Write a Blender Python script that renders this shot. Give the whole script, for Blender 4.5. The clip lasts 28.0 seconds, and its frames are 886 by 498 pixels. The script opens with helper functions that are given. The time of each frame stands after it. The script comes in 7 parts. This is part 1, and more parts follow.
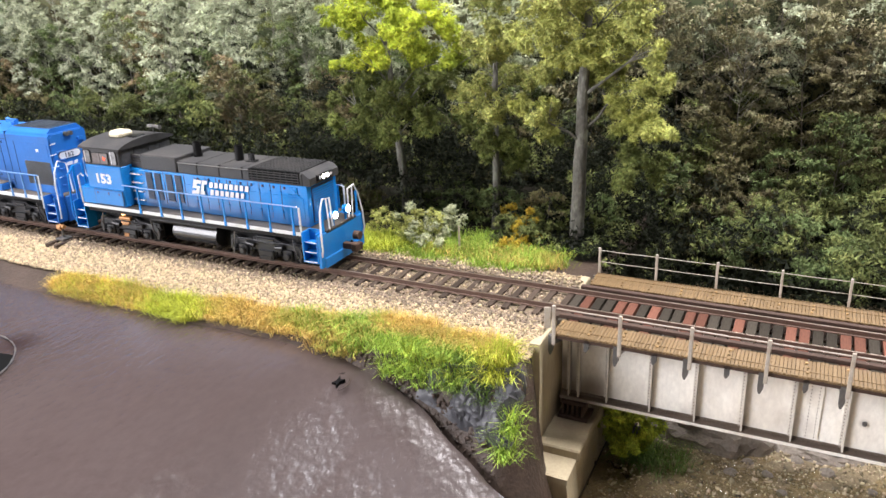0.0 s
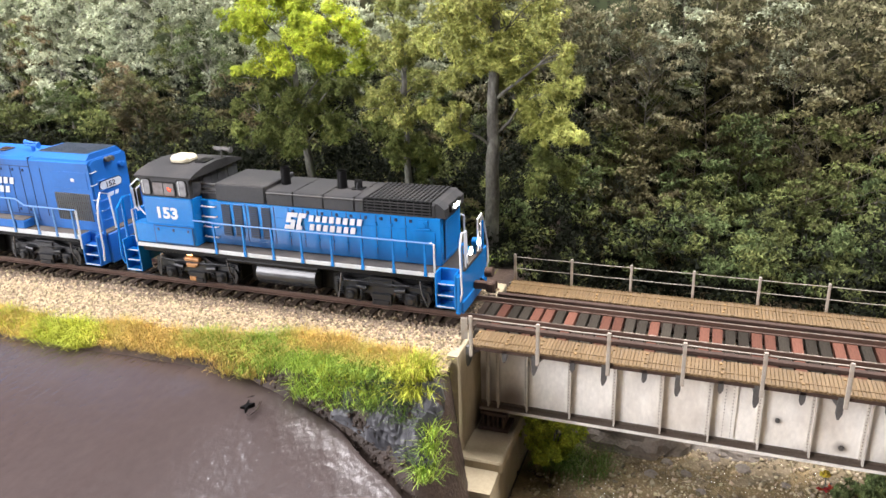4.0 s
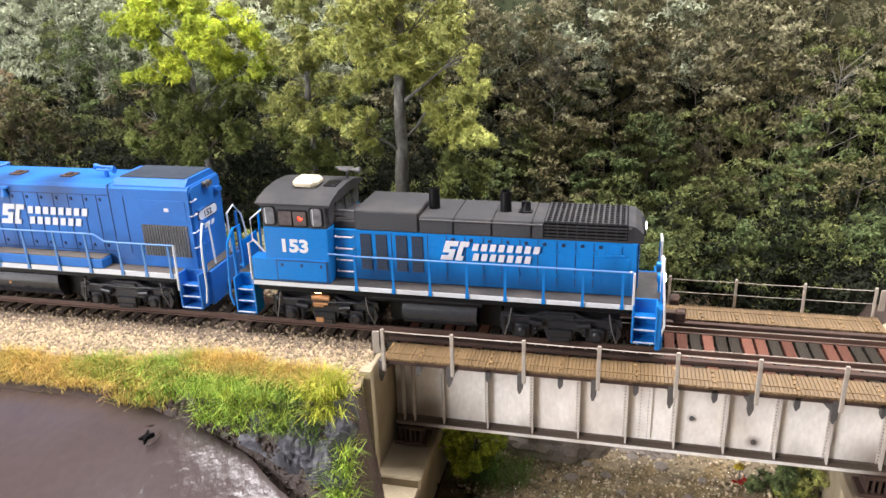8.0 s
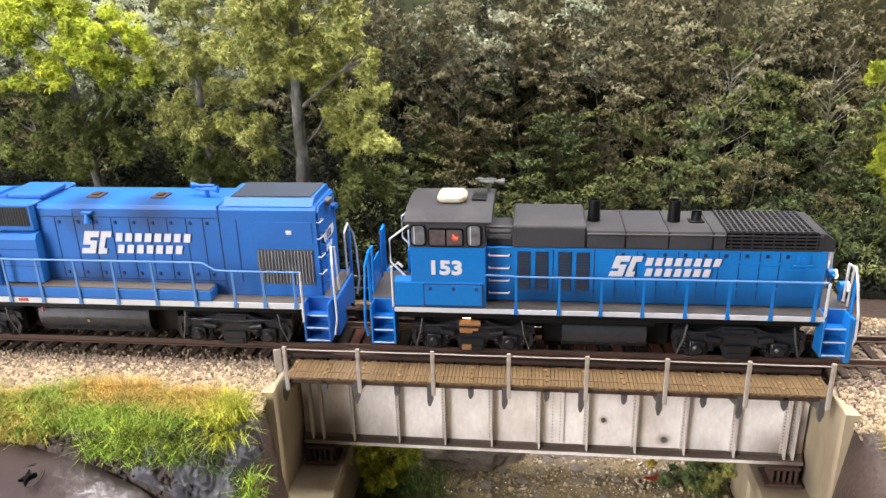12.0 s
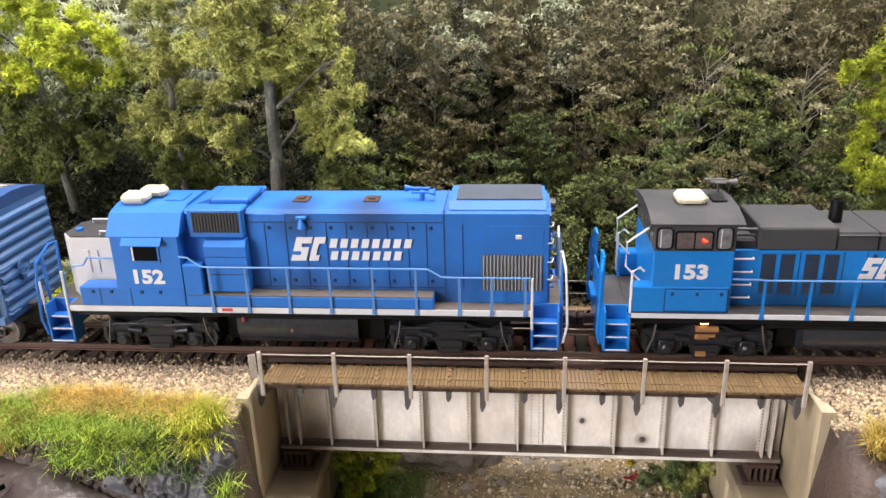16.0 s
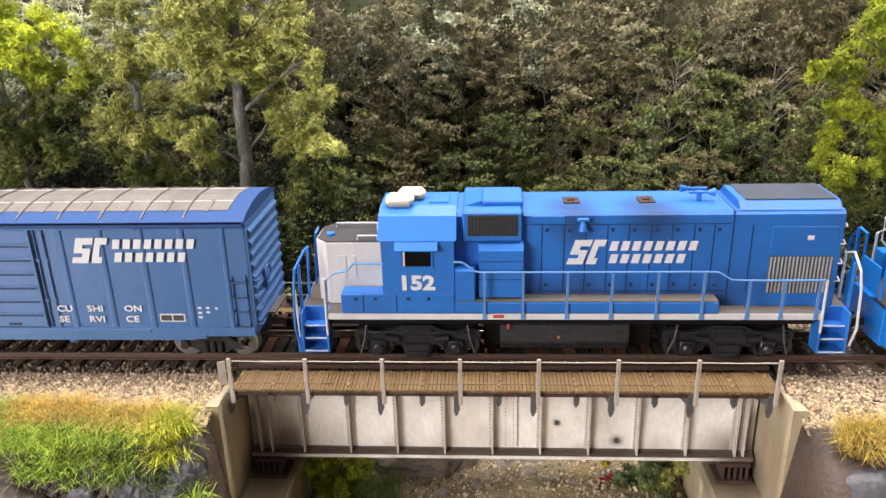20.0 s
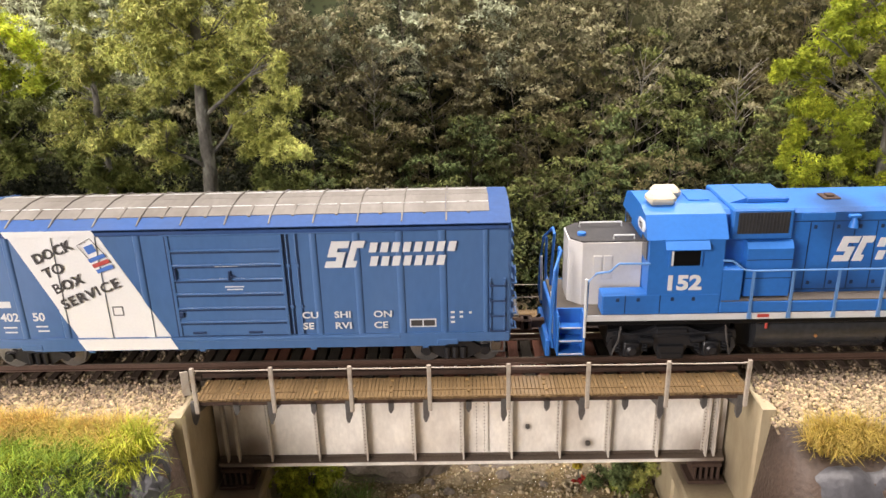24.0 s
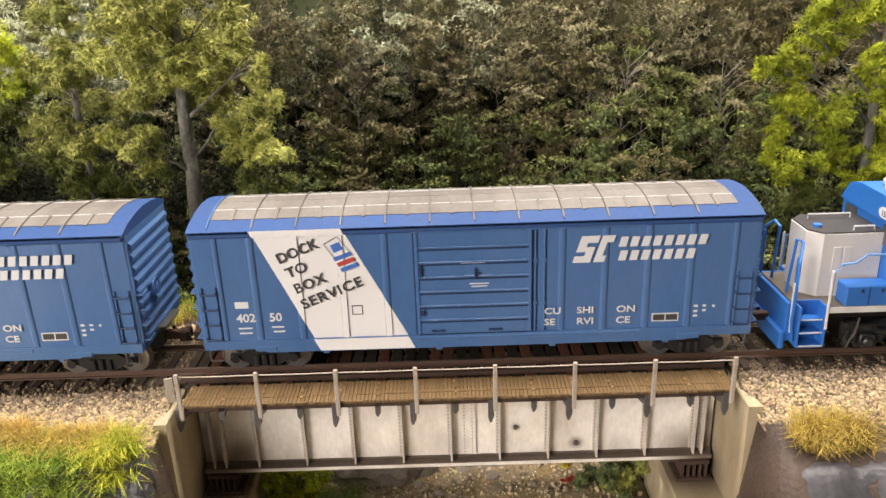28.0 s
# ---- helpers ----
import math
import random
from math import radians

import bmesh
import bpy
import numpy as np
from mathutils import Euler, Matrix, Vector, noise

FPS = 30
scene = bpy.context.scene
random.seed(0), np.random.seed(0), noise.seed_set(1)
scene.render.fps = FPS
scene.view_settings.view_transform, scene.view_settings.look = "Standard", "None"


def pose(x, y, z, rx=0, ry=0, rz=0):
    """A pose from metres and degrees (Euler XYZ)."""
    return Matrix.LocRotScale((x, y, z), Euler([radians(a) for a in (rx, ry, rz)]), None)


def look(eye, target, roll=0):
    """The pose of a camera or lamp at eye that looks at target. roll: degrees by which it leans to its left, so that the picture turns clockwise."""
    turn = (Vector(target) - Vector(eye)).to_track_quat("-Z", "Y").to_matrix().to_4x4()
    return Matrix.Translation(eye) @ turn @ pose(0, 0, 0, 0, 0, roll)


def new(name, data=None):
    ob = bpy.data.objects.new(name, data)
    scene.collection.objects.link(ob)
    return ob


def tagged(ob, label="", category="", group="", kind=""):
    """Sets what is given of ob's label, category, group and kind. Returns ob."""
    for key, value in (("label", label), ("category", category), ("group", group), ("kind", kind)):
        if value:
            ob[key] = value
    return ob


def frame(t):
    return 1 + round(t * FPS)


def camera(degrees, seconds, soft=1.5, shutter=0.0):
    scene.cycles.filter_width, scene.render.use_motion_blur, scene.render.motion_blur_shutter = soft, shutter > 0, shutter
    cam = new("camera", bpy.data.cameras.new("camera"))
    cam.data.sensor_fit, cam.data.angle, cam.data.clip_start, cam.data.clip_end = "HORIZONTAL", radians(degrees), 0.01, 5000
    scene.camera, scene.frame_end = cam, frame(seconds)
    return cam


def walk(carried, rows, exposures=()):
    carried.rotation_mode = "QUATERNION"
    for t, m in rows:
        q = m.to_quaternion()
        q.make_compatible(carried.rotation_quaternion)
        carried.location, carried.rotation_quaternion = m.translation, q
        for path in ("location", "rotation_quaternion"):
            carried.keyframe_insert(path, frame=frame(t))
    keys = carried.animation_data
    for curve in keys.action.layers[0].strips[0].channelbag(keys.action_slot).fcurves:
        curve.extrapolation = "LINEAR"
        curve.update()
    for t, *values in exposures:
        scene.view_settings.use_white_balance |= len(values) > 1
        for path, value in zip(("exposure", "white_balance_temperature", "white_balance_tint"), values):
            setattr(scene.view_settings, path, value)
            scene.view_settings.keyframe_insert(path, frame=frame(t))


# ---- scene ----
import collections

# A model railway in HO scale: lengths below are in millimetres, scaled by U to metres.
U = 0.001

# camera: seconds, x, y, z, yaw, pitch, roll
cam = camera(60.0, 28.0)
PATH = [
    (0, -0.00672, -0.27512, 0.12945, 26.692, -20.682, -2.291),
    (0.5, -0.00747, -0.27480, 0.12940, 26.266, -20.677, -2.162),
    (1, -0.00807, -0.27407, 0.12926, 25.465, -20.593, -1.981),
    (1.5, -0.00826, -0.27289, 0.12916, 24.711, -20.584, -1.944),
    (2, -0.00833, -0.27155, 0.12919, 23.907, -20.608, -1.970),
    (2.5, -0.00855, -0.26988, 0.12896, 22.773, -20.639, -1.896),
    (3, -0.00871, -0.26796, 0.12841, 21.706, -20.484, -1.840),
    (3.5, -0.00886, -0.26659, 0.12814, 20.879, -20.501, -1.854),
    (5.5, -0.00796, -0.26188, 0.12732, 18.151, -20.436, -1.739),
    (6, -0.00826, -0.26170, 0.12765, 17.450, -20.480, -1.658),
    (6.5, -0.00834, -0.26100, 0.12782, 16.839, -20.537, -1.678),
    (7, -0.00827, -0.25941, 0.12774, 15.948, -20.553, -1.652),
    (7.5, -0.00802, -0.25711, 0.12748, 14.841, -20.570, -1.741),
    (8, -0.00765, -0.25503, 0.12718, 13.840, -20.570, -1.798),
    (8.5, -0.00719, -0.25358, 0.12697, 12.935, -20.634, -1.858),
    (9, -0.00673, -0.25235, 0.12681, 12.113, -20.635, -1.952),
    (9.5, -0.00640, -0.25101, 0.12672, 11.148, -20.644, -1.887),
    (10, -0.00603, -0.24944, 0.12659, 10.226, -20.664, -1.865),
    (10.5, -0.00575, -0.24802, 0.12642, 9.334, -20.640, -1.815),
    (11, -0.00572, -0.24707, 0.12643, 8.363, -20.657, -1.642),
    (11.5, -0.00558, -0.24634, 0.12650, 7.672, -20.660, -1.627),
    (12, -0.00526, -0.24567, 0.12651, 7.130, -20.643, -1.619),
    (12.5, -0.00491, -0.24509, 0.12651, 6.812, -20.654, -1.632),
    (14.5, -0.00480, -0.24454, 0.12641, 6.123, -20.651, -1.616),
    (15, -0.00474, -0.24427, 0.12623, 5.924, -20.635, -1.575),
    (15.5, -0.00459, -0.24384, 0.12617, 5.751, -20.654, -1.557),
    (16, -0.00446, -0.24334, 0.12617, 5.491, -20.671, -1.602),
    (16.5, -0.00442, -0.24302, 0.12616, 5.222, -20.654, -1.563),
    (17, -0.00430, -0.24277, 0.12615, 4.947, -20.664, -1.554),
    (17.5, -0.00395, -0.24235, 0.12612, 4.716, -20.640, -1.612),
    (18, -0.00374, -0.24187, 0.12606, 4.450, -20.640, -1.602),
    (18.5, -0.00387, -0.24151, 0.12603, 4.056, -20.631, -1.522),
    (19, -0.00399, -0.24133, 0.12600, 3.810, -20.633, -1.492),
    (19.5, -0.00401, -0.24120, 0.12597, 3.636, -20.632, -1.502),
    (20, -0.00392, -0.24094, 0.12596, 3.448, -20.658, -1.459),
    (20.5, -0.00368, -0.24052, 0.12590, 3.266, -20.639, -1.485),
    (22.5, -0.00291, -0.23893, 0.12562, 2.309, -20.617, -1.537),
    (23, -0.00290, -0.23868, 0.12564, 1.989, -20.641, -1.478),
    (23.5, -0.00268, -0.23822, 0.12554, 1.654, -20.607, -1.524),
    (24, -0.00226, -0.23748, 0.12540, 1.284, -20.598, -1.517),
    (24.5, -0.00192, -0.23682, 0.12536, 0.914, -20.605, -1.580),
    (25, -0.00177, -0.23639, 0.12537, 0.543, -20.626, -1.575),
    (25.5, -0.00174, -0.23615, 0.12539, 0.282, -20.594, -1.604),
    (26, -0.00163, -0.23617, 0.12551, 0.210, -20.650, -1.676),
    (26.5, -0.00137, -0.23630, 0.12564, 0.216, -20.644, -1.826),
    (27, -0.00111, -0.23638, 0.12573, 0.328, -20.640, -1.935),
    (27.5, -0.00102, -0.23639, 0.12580, 0.384, -20.693, -2.021),
    (28, -0.00102, -0.23635, 0.12576, 0.393, -20.679, -2.010),
]


def aim(x, y, z, yaw, pitch, roll):
    ahead = Vector((-math.sin(radians(yaw)) * math.cos(radians(pitch)), math.cos(radians(yaw)) * math.cos(radians(pitch)), math.sin(radians(pitch))))
    return look((x, y, z), Vector((x, y, z)) + ahead, roll)


walk(cam, [(t, aim(*row)) for t, *row in PATH], [(0, 0.18, 6250, 15), (8, 0.13, 6250, 17), (15, 0.07, 6450, 18), (20.5, 0.03, 6650, 18), (24, -0.01, 7000, 18), (28, -0.07, 7200, 17)])

# the train's way along the track: seconds, millimetres
RUN = [
    (0, -262.45),
    (0.5, -250.28),
    (1, -237.33),
    (1.5, -225.41),
    (2, -212.51),
    (2.5, -199.05),
    (3, -186.41),
    (3.5, -173.39),
    (5.5, -121.13),
    (6, -108.81),
    (6.5, -95.78),
    (7, -83.14),
    (7.5, -71.43),
    (8, -59.35),
    (8.5, -47.17),
    (9, -35.77),
    (9.5, -24.40),
    (10, -13.02),
    (10.5, -2.59),
    (11, 8.07),
    (11.5, 18.49),
    (12, 28.37),
    (12.5, 38.32),
    (14.5, 77.22),
    (15, 87.95),
    (15.5, 99.74),
    (16, 112.27),
    (16.5, 125.04),
    (17, 137.80),
    (17.5, 150.08),
    (18, 162.14),
    (18.5, 174.46),
    (19, 186.24),
    (19.5, 198.69),
    (20, 211.14),
    (20.5, 223.06),
    (22.5, 270.13),
    (23, 281.63),
    (23.5, 292.88),
    (24, 303.91),
    (24.5, 314.64),
    (25, 325.26),
    (25.5, 335.44),
    (26, 345.70),
    (26.5, 355.84),
    (27, 365.22),
    (27.5, 375.02),
    (28, 384.65),
]

# ---- light ----
world = bpy.data.worlds.new("world")
scene.world = world
world.use_nodes = True
world.node_tree.nodes["Background"].inputs[0].default_value = (0.9, 0.95, 1.0, 1)
world.node_tree.nodes["Background"].inputs[1].default_value = 0.01
scene.view_settings.exposure = 0.0


def lamp(name, x, y, z, sx, sy, watts, colour, target):
    data = bpy.data.lights.new(name, "AREA")
    data.shape, data.size, data.size_y, data.energy, data.color = "RECTANGLE", sx, sy, watts, colour
    ob = new(name, data)
    ob.matrix_world = look((x, y, z), target)
    return ob


lamp("ceiling_lamp", 0.0, 0.06, 1.36, 2.4, 0.35, 64, (1.0, 0.97, 0.925), (0.0, 0.0, 0.0))
lamp("ceiling_lamp", 0.3, 1.1, 1.34, 1.2, 0.25, 26, (0.96, 0.98, 1.0), (0.0, -0.05, 0.0))
# added fill lamp at the front left; no window is modelled
lamp("front_fill", -0.85, -1.12, 0.42, 1.1, 0.7, 40, (1.0, 0.985, 0.965), (0.0, 0.0, 0.0))


# ---- materials ----
def tree_of(name):
    m = bpy.data.materials.new(name)
    m.use_nodes = True
    return m, m.node_tree.nodes, m.node_tree.links


def mat(name, col, rough=0.5, metal=0.0, var=0.15, s1=120, s2=1500, bump=0.15, dirt=None, dirt_amt=0.5, ds=60, rnd=0.0, island=0.0, trans=0.0, coat=0.0, stretch=(1, 1, 1), hue=0.0, fine=False, spec=0.5, spots=(), spot_col=(0.05, 0.04, 0.035), span=0.4):
    """A surface with two scales of variation, optional dirt patches and per-piece shifts."""
    m, n, l = tree_of(name)
    b = n["Principled BSDF"]
    b.inputs["Roughness"].default_value = rough
    b.inputs["Metallic"].default_value = metal
    b.inputs["Coat Weight"].default_value = coat
    b.inputs["Specular IOR Level"].default_value = spec
    tc = n.new("ShaderNodeTexCoord")
    mp = n.new("ShaderNodeMapping")
    mp.inputs["Scale"].default_value = stretch
    l.new(tc.outputs["Object"], mp.inputs["Vector"])
    n1, n2 = n.new("ShaderNodeTexNoise"), n.new("ShaderNodeTexNoise")
    for q, s in ((n1, s1), (n2, s2)):
        q.inputs["Scale"].default_value = s
        q.inputs["Detail"].default_value = 5
        l.new(mp.outputs["Vector"], q.inputs["Vector"])
    add = n.new("ShaderNodeMath")
    add.operation = "ADD"
    l.new(n1.outputs["Fac"], add.inputs[0])
    l.new(n2.outputs["Fac"], add.inputs[1])
    rng = n.new("ShaderNodeMapRange")
    rng.inputs["From Min"].default_value, rng.inputs["From Max"].default_value = 1 - span, 1 + span
    rng.inputs["To Min"].default_value, rng.inputs["To Max"].default_value = 1 - var, 1 + var
    l.new(add.outputs[0], rng.inputs["Value"])
    hsv = n.new("ShaderNodeHueSaturation")
    hsv.inputs["Color"].default_value = (*col, 1)
    value = rng.outputs["Result"]
    if rnd or island:
        src = n.new("ShaderNodeObjectInfo").outputs["Random"] if rnd else n.new("ShaderNodeNewGeometry").outputs["Random Per Island"]
        r2 = n.new("ShaderNodeMapRange")
        k = rnd or island
        r2.inputs["To Min"].default_value, r2.inputs["To Max"].default_value = 1 - k, 1 + k
        l.new(src, r2.inputs["Value"])
        mul = n.new("ShaderNodeMath")
        mul.operation = "MULTIPLY"
        l.new(value, mul.inputs[0])
        l.new(r2.outputs["Result"], mul.inputs[1])
        value = mul.outputs[0]
        if hue:
            r3 = n.new("ShaderNodeMapRange")
            r3.inputs["To Min"].default_value, r3.inputs["To Max"].default_value = 0.5 - hue, 0.5 + hue
            w = n.new("ShaderNodeTexWhiteNoise")
            w.noise_dimensions = "1D"
            l.new(src, w.inputs["W"])
            l.new(w.outputs["Value"], r3.inputs["Value"])
            l.new(r3.outputs["Result"], hsv.inputs["Hue"])
    l.new(value, hsv.inputs["Value"])
    colour = hsv.outputs["Color"]
    if dirt:
        nd = n.new("ShaderNodeTexNoise")
        nd.inputs["Scale"].default_value, nd.inputs["Detail"].default_value = ds, 6
        l.new(mp.outputs["Vector"], nd.inputs["Vector"])
        rd = n.new("ShaderNodeMapRange")
        rd.inputs["From Min"].default_value, rd.inputs["From Max"].default_value = 0.48, 0.72
        rd.inputs["To Max"].default_value = dirt_amt
        l.new(nd.outputs["Fac"], rd.inputs["Value"])
        mix = n.new("ShaderNodeMix")
        mix.data_type = "RGBA"
        mix.inputs["B"].default_value = (*dirt, 1)
        l.new(rd.outputs["Result"], mix.inputs["Factor"])
        l.new(colour, mix.inputs["A"])
        colour = mix.outputs["Result"]
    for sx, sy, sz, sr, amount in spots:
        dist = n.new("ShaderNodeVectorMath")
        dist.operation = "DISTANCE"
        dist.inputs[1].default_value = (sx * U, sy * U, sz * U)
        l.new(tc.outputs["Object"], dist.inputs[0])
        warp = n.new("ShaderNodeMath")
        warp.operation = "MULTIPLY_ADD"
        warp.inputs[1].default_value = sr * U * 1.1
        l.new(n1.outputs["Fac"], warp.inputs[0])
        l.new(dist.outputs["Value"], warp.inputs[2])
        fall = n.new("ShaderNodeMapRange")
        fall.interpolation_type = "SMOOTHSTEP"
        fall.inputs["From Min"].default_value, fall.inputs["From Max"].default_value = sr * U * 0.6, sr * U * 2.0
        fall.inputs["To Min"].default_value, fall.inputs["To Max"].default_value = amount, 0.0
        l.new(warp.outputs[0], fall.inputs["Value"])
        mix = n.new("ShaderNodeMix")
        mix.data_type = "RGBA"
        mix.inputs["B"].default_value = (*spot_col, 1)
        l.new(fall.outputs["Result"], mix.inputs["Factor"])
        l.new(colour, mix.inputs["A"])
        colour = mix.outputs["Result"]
    l.new(colour, b.inputs["Base Color"])
    if trans:
        t = n.new("ShaderNodeBsdfTranslucent")
        l.new(colour, t.inputs["Color"])
        ms = n.new("ShaderNodeMixShader")
        ms.inputs[0].default_value = trans
        l.new(b.outputs[0], ms.inputs[1])
        l.new(t.outputs[0], ms.inputs[2])
        l.new(ms.outputs[0], n["Material Output"].inputs["Surface"])
    if bump:
        bp = n.new("ShaderNodeBump")
        bp.inputs["Strength"].default_value, bp.inputs["Distance"].default_value = bump, 0.0006
        l.new(n2.outputs["Fac"] if fine else add.outputs[0], bp.inputs["Height"])
        l.new(bp.outputs["Normal"], b.inputs["Normal"])
    return m


def glow(name, col, strength):
    m, n, l = tree_of(name)
    b = n["Principled BSDF"]
    b.inputs["Base Color"].default_value = (*col, 1)
    b.inputs["Emission Color"].default_value = (*col, 1)
    b.inputs["Emission Strength"].default_value = strength
    return m


BROWN = mat("brown_painted_plaster", (0.062, 0.046, 0.043), 0.2, var=0.16, s1=14, s2=330, bump=0.6, dirt=(0.085, 0.07, 0.068), dirt_amt=0.5, ds=9, fine=True, stretch=(1.0, 0.6, 1.0), spec=0.55, spots=[(-298, -97, -14, 9, 0.75)], spot_col=(0.025, 0.013, 0.011))
EARTH = mat("wet_brown_earth", (0.06, 0.041, 0.031), 0.5, var=0.5, s1=60, s2=700, bump=0.8, dirt=(0.03, 0.024, 0.022), ds=40, spec=0.3)
ROCK = mat("dark_grey_rock", (0.07, 0.07, 0.078), 0.4, var=0.4, s1=70, s2=600, bump=0.5, dirt=(0.035, 0.033, 0.033), dirt_amt=0.6, ds=50, spec=0.4)
WETBED = mat("wet_creek_bed", (0.26, 0.205, 0.13), 0.14, var=0.5, s1=120, s2=900, bump=0.8)
PEBBLE = mat("creek_pebble", (0.4, 0.33, 0.22), 0.08, var=0.25, s1=300, bump=0.3, island=0.6, hue=0.02)
TANROCK = mat("grey_brown_rock", (0.22, 0.185, 0.15), 0.6, var=0.4, s1=90, s2=800, bump=0.9, dirt=(0.07, 0.055, 0.045), ds=70)
# near-black: the shade under the trees is put into this floor
SOIL = mat("shade_dark_litter", (0.009, 0.008, 0.005), 0.9, var=0.5, s1=90, s2=900, bump=0.8, spec=0.1)
BED = mat("gravel_bed", (0.17, 0.128, 0.08), 0.9, var=0.3, s1=200, s2=1800, bump=0.6)
STONE = mat("ballast_stone", (0.38, 0.295, 0.18), 0.85, var=0.2, s1=300, s2=2500, bump=0.2, island=0.5, hue=0.02)
STONEDARK = mat("grimy_and_shaded_stone", (0.2, 0.15, 0.105), 0.8, var=0.2, s1=300, s2=2500, bump=0.2, island=0.45, hue=0.012)
# black for openings that are not cut: paints their inner shade
VOID = mat("painted_shade_black", (0.004, 0.004, 0.004), 0.9, var=0.1, bump=0, spec=0.1)
CONCRETE = mat("aged_concrete", (0.43, 0.36, 0.235), 0.75, var=0.14, s1=30, s2=900, bump=0.25, dirt=(0.2, 0.15, 0.09), dirt_amt=0.55, ds=45, stretch=(1, 1, 0.35), spots=[(-82, -12, -45, 13, 0.85), (82, -12, -45, 13, 0.85), (-82, 12, -45, 13, 0.85), (82, 12, -45, 13, 0.85)], spot_col=(0.06, 0.035, 0.022))
STAINS = [(-84, -11, -38, 15, 0.9), (-87, -11, -24, 6, 0.7), (-74, -11, -34, 6, 0.6), (85, -11, -38, 13, 0.9), (87, -11, -24, 6, 0.7), (-36, -11, -37, 6, 0.35), (-2, -11, -32, 7, 0.3), (30, -11, -38, 5, 0.35), (-20, -11, -36, 6, 0.3), (56, -11, -37, 6, 0.3), (41.2, -11, -33, 2.4, 0.8), (20.2, -11, -26, 1.8, 0.6)]
GIRDER = mat("weathered_silver_paint", (0.86, 0.83, 0.77), 0.36, 0.0, var=0.15, s1=40, s2=900, bump=0.1, dirt=(0.36, 0.285, 0.21), dirt_amt=0.75, ds=34, stretch=(1, 1, 0.5), spots=STAINS, spot_col=(0.1, 0.06, 0.035))
FLANGE = mat("grimy_flange_steel", (0.13, 0.1, 0.078), 0.55, 0.2, var=0.3, s1=90, dirt=(0.1, 0.065, 0.045), dirt_amt=0.6, ds=80)
STIFF = mat("grimy_silver_stiffener", (0.6, 0.56, 0.5), 0.45, 0.0, var=0.25, s1=60, s2=900, bump=0.1, dirt=(0.16, 0.11, 0.075), dirt_amt=0.7, ds=60, stretch=(1, 1, 0.4))
GREYSTEEL = mat("grey_painted_steel", (0.1, 0.097, 0.095), 0.5, 0.2, var=0.25, s1=90, dirt=(0.14, 0.09, 0.06), dirt_amt=0.4, ds=200)
BRACKET = mat("dark_bracket_steel", (0.11, 0.105, 0.1), 0.5, 0.2, var=0.3, s1=90, dirt=(0.09, 0.065, 0.05), dirt_amt=0.4, ds=200)
POST = mat("pale_grey_post", (0.42, 0.37, 0.31), 0.6, var=0.2, s1=150, dirt=(0.25, 0.17, 0.1), dirt_amt=0.5, ds=300)
RUSTY = mat("rusty_dark_iron", (0.055, 0.03, 0.02), 0.85, 0.0, var=0.35, s1=200, bump=0.3)
RAILSIDE = mat("rusty_rail", (0.11, 0.065, 0.047), 0.55, 0.3, var=0.25, s1=100)
RAILTOP = mat("worn_rail_head", (0.42, 0.34, 0.28), 0.32, 0.9, var=0.1, s1=100)
PLANK = mat("walkway_planks", (0.175, 0.115, 0.056), 0.42, var=0.4, s1=90, s2=1200, bump=0.3, rnd=0.12, dirt=(0.09, 0.053, 0.026), dirt_amt=0.7, ds=50, spec=0.3)
OCHRE = mat("ochre_cleat", (0.24, 0.15, 0.06), 0.5, var=0.3, s1=300, rnd=0.4)
TIE = mat("weathered_tie", (0.06, 0.043, 0.032), 0.85, var=0.3, s1=200, rnd=0.35, bump=0.4, stretch=(1, 0.2, 1), spec=0.15)
TIERED = mat("rust_brown_tie", (0.14, 0.06, 0.04), 0.8, var=0.35, s1=200, rnd=0.3, bump=0.4, stretch=(1, 0.2, 1), dirt=(0.04, 0.028, 0.023), dirt_amt=0.6, ds=90, spec=0.1)
TIEDARK = mat("black_tie", (0.045, 0.038, 0.03), 0.95, var=0.4, s1=200, rnd=0.35, bump=0.4, stretch=(1, 0.2, 1), spec=0.04)
BARK = mat("grey_bark", (0.12, 0.112, 0.095), 0.9, var=0.5, s1=150, s2=900, bump=0.9, stretch=(1, 1, 0.5), dirt=(0.3, 0.3, 0.25), dirt_amt=0.75, ds=330)
WHITE = mat("white_paint", (0.58, 0.565, 0.54), 0.45, var=0.06, s1=80, bump=0.05)
WALLMAT = mat("room_wall_paint", (0.14, 0.135, 0.125), 0.8, var=0.05, s1=3, s2=60, bump=0.05)
DARKFLOOR = mat("room_floor", (0.2, 0.19, 0.18), 0.6, var=0.1, s1=4, s2=60, bump=0.05)


def leaf(name, col, island=0.4, hue=0.02, trans=0.12, var=0.45, s1=50, span=0.4, tint=None, tint_amt=0.8, ts=25):
    return mat(name, col, 0.75, var=var, s1=s1, s2=300, bump=0, island=island, hue=hue, trans=trans, span=span, spec=0.2, dirt=tint, dirt_amt=tint_amt, ds=ts)


LEAF_YELLOW = leaf("yellow_green_leaves", (0.46, 0.52, 0.05), 0.4, var=0.6, span=0.3, tint=(0.24, 0.32, 0.04), ts=30)
LEAF_OLIVE = leaf("mossy_olive_leaves", (0.385, 0.4, 0.12), 0.45, var=0.6, span=0.3, tint=(0.34, 0.36, 0.06), ts=30)
LEAF_TAN = leaf("tan_olive_leaves", (0.33, 0.34, 0.1), 0.5, 0.025, var=0.6, span=0.3, tint=(0.2, 0.24, 0.07), ts=40)
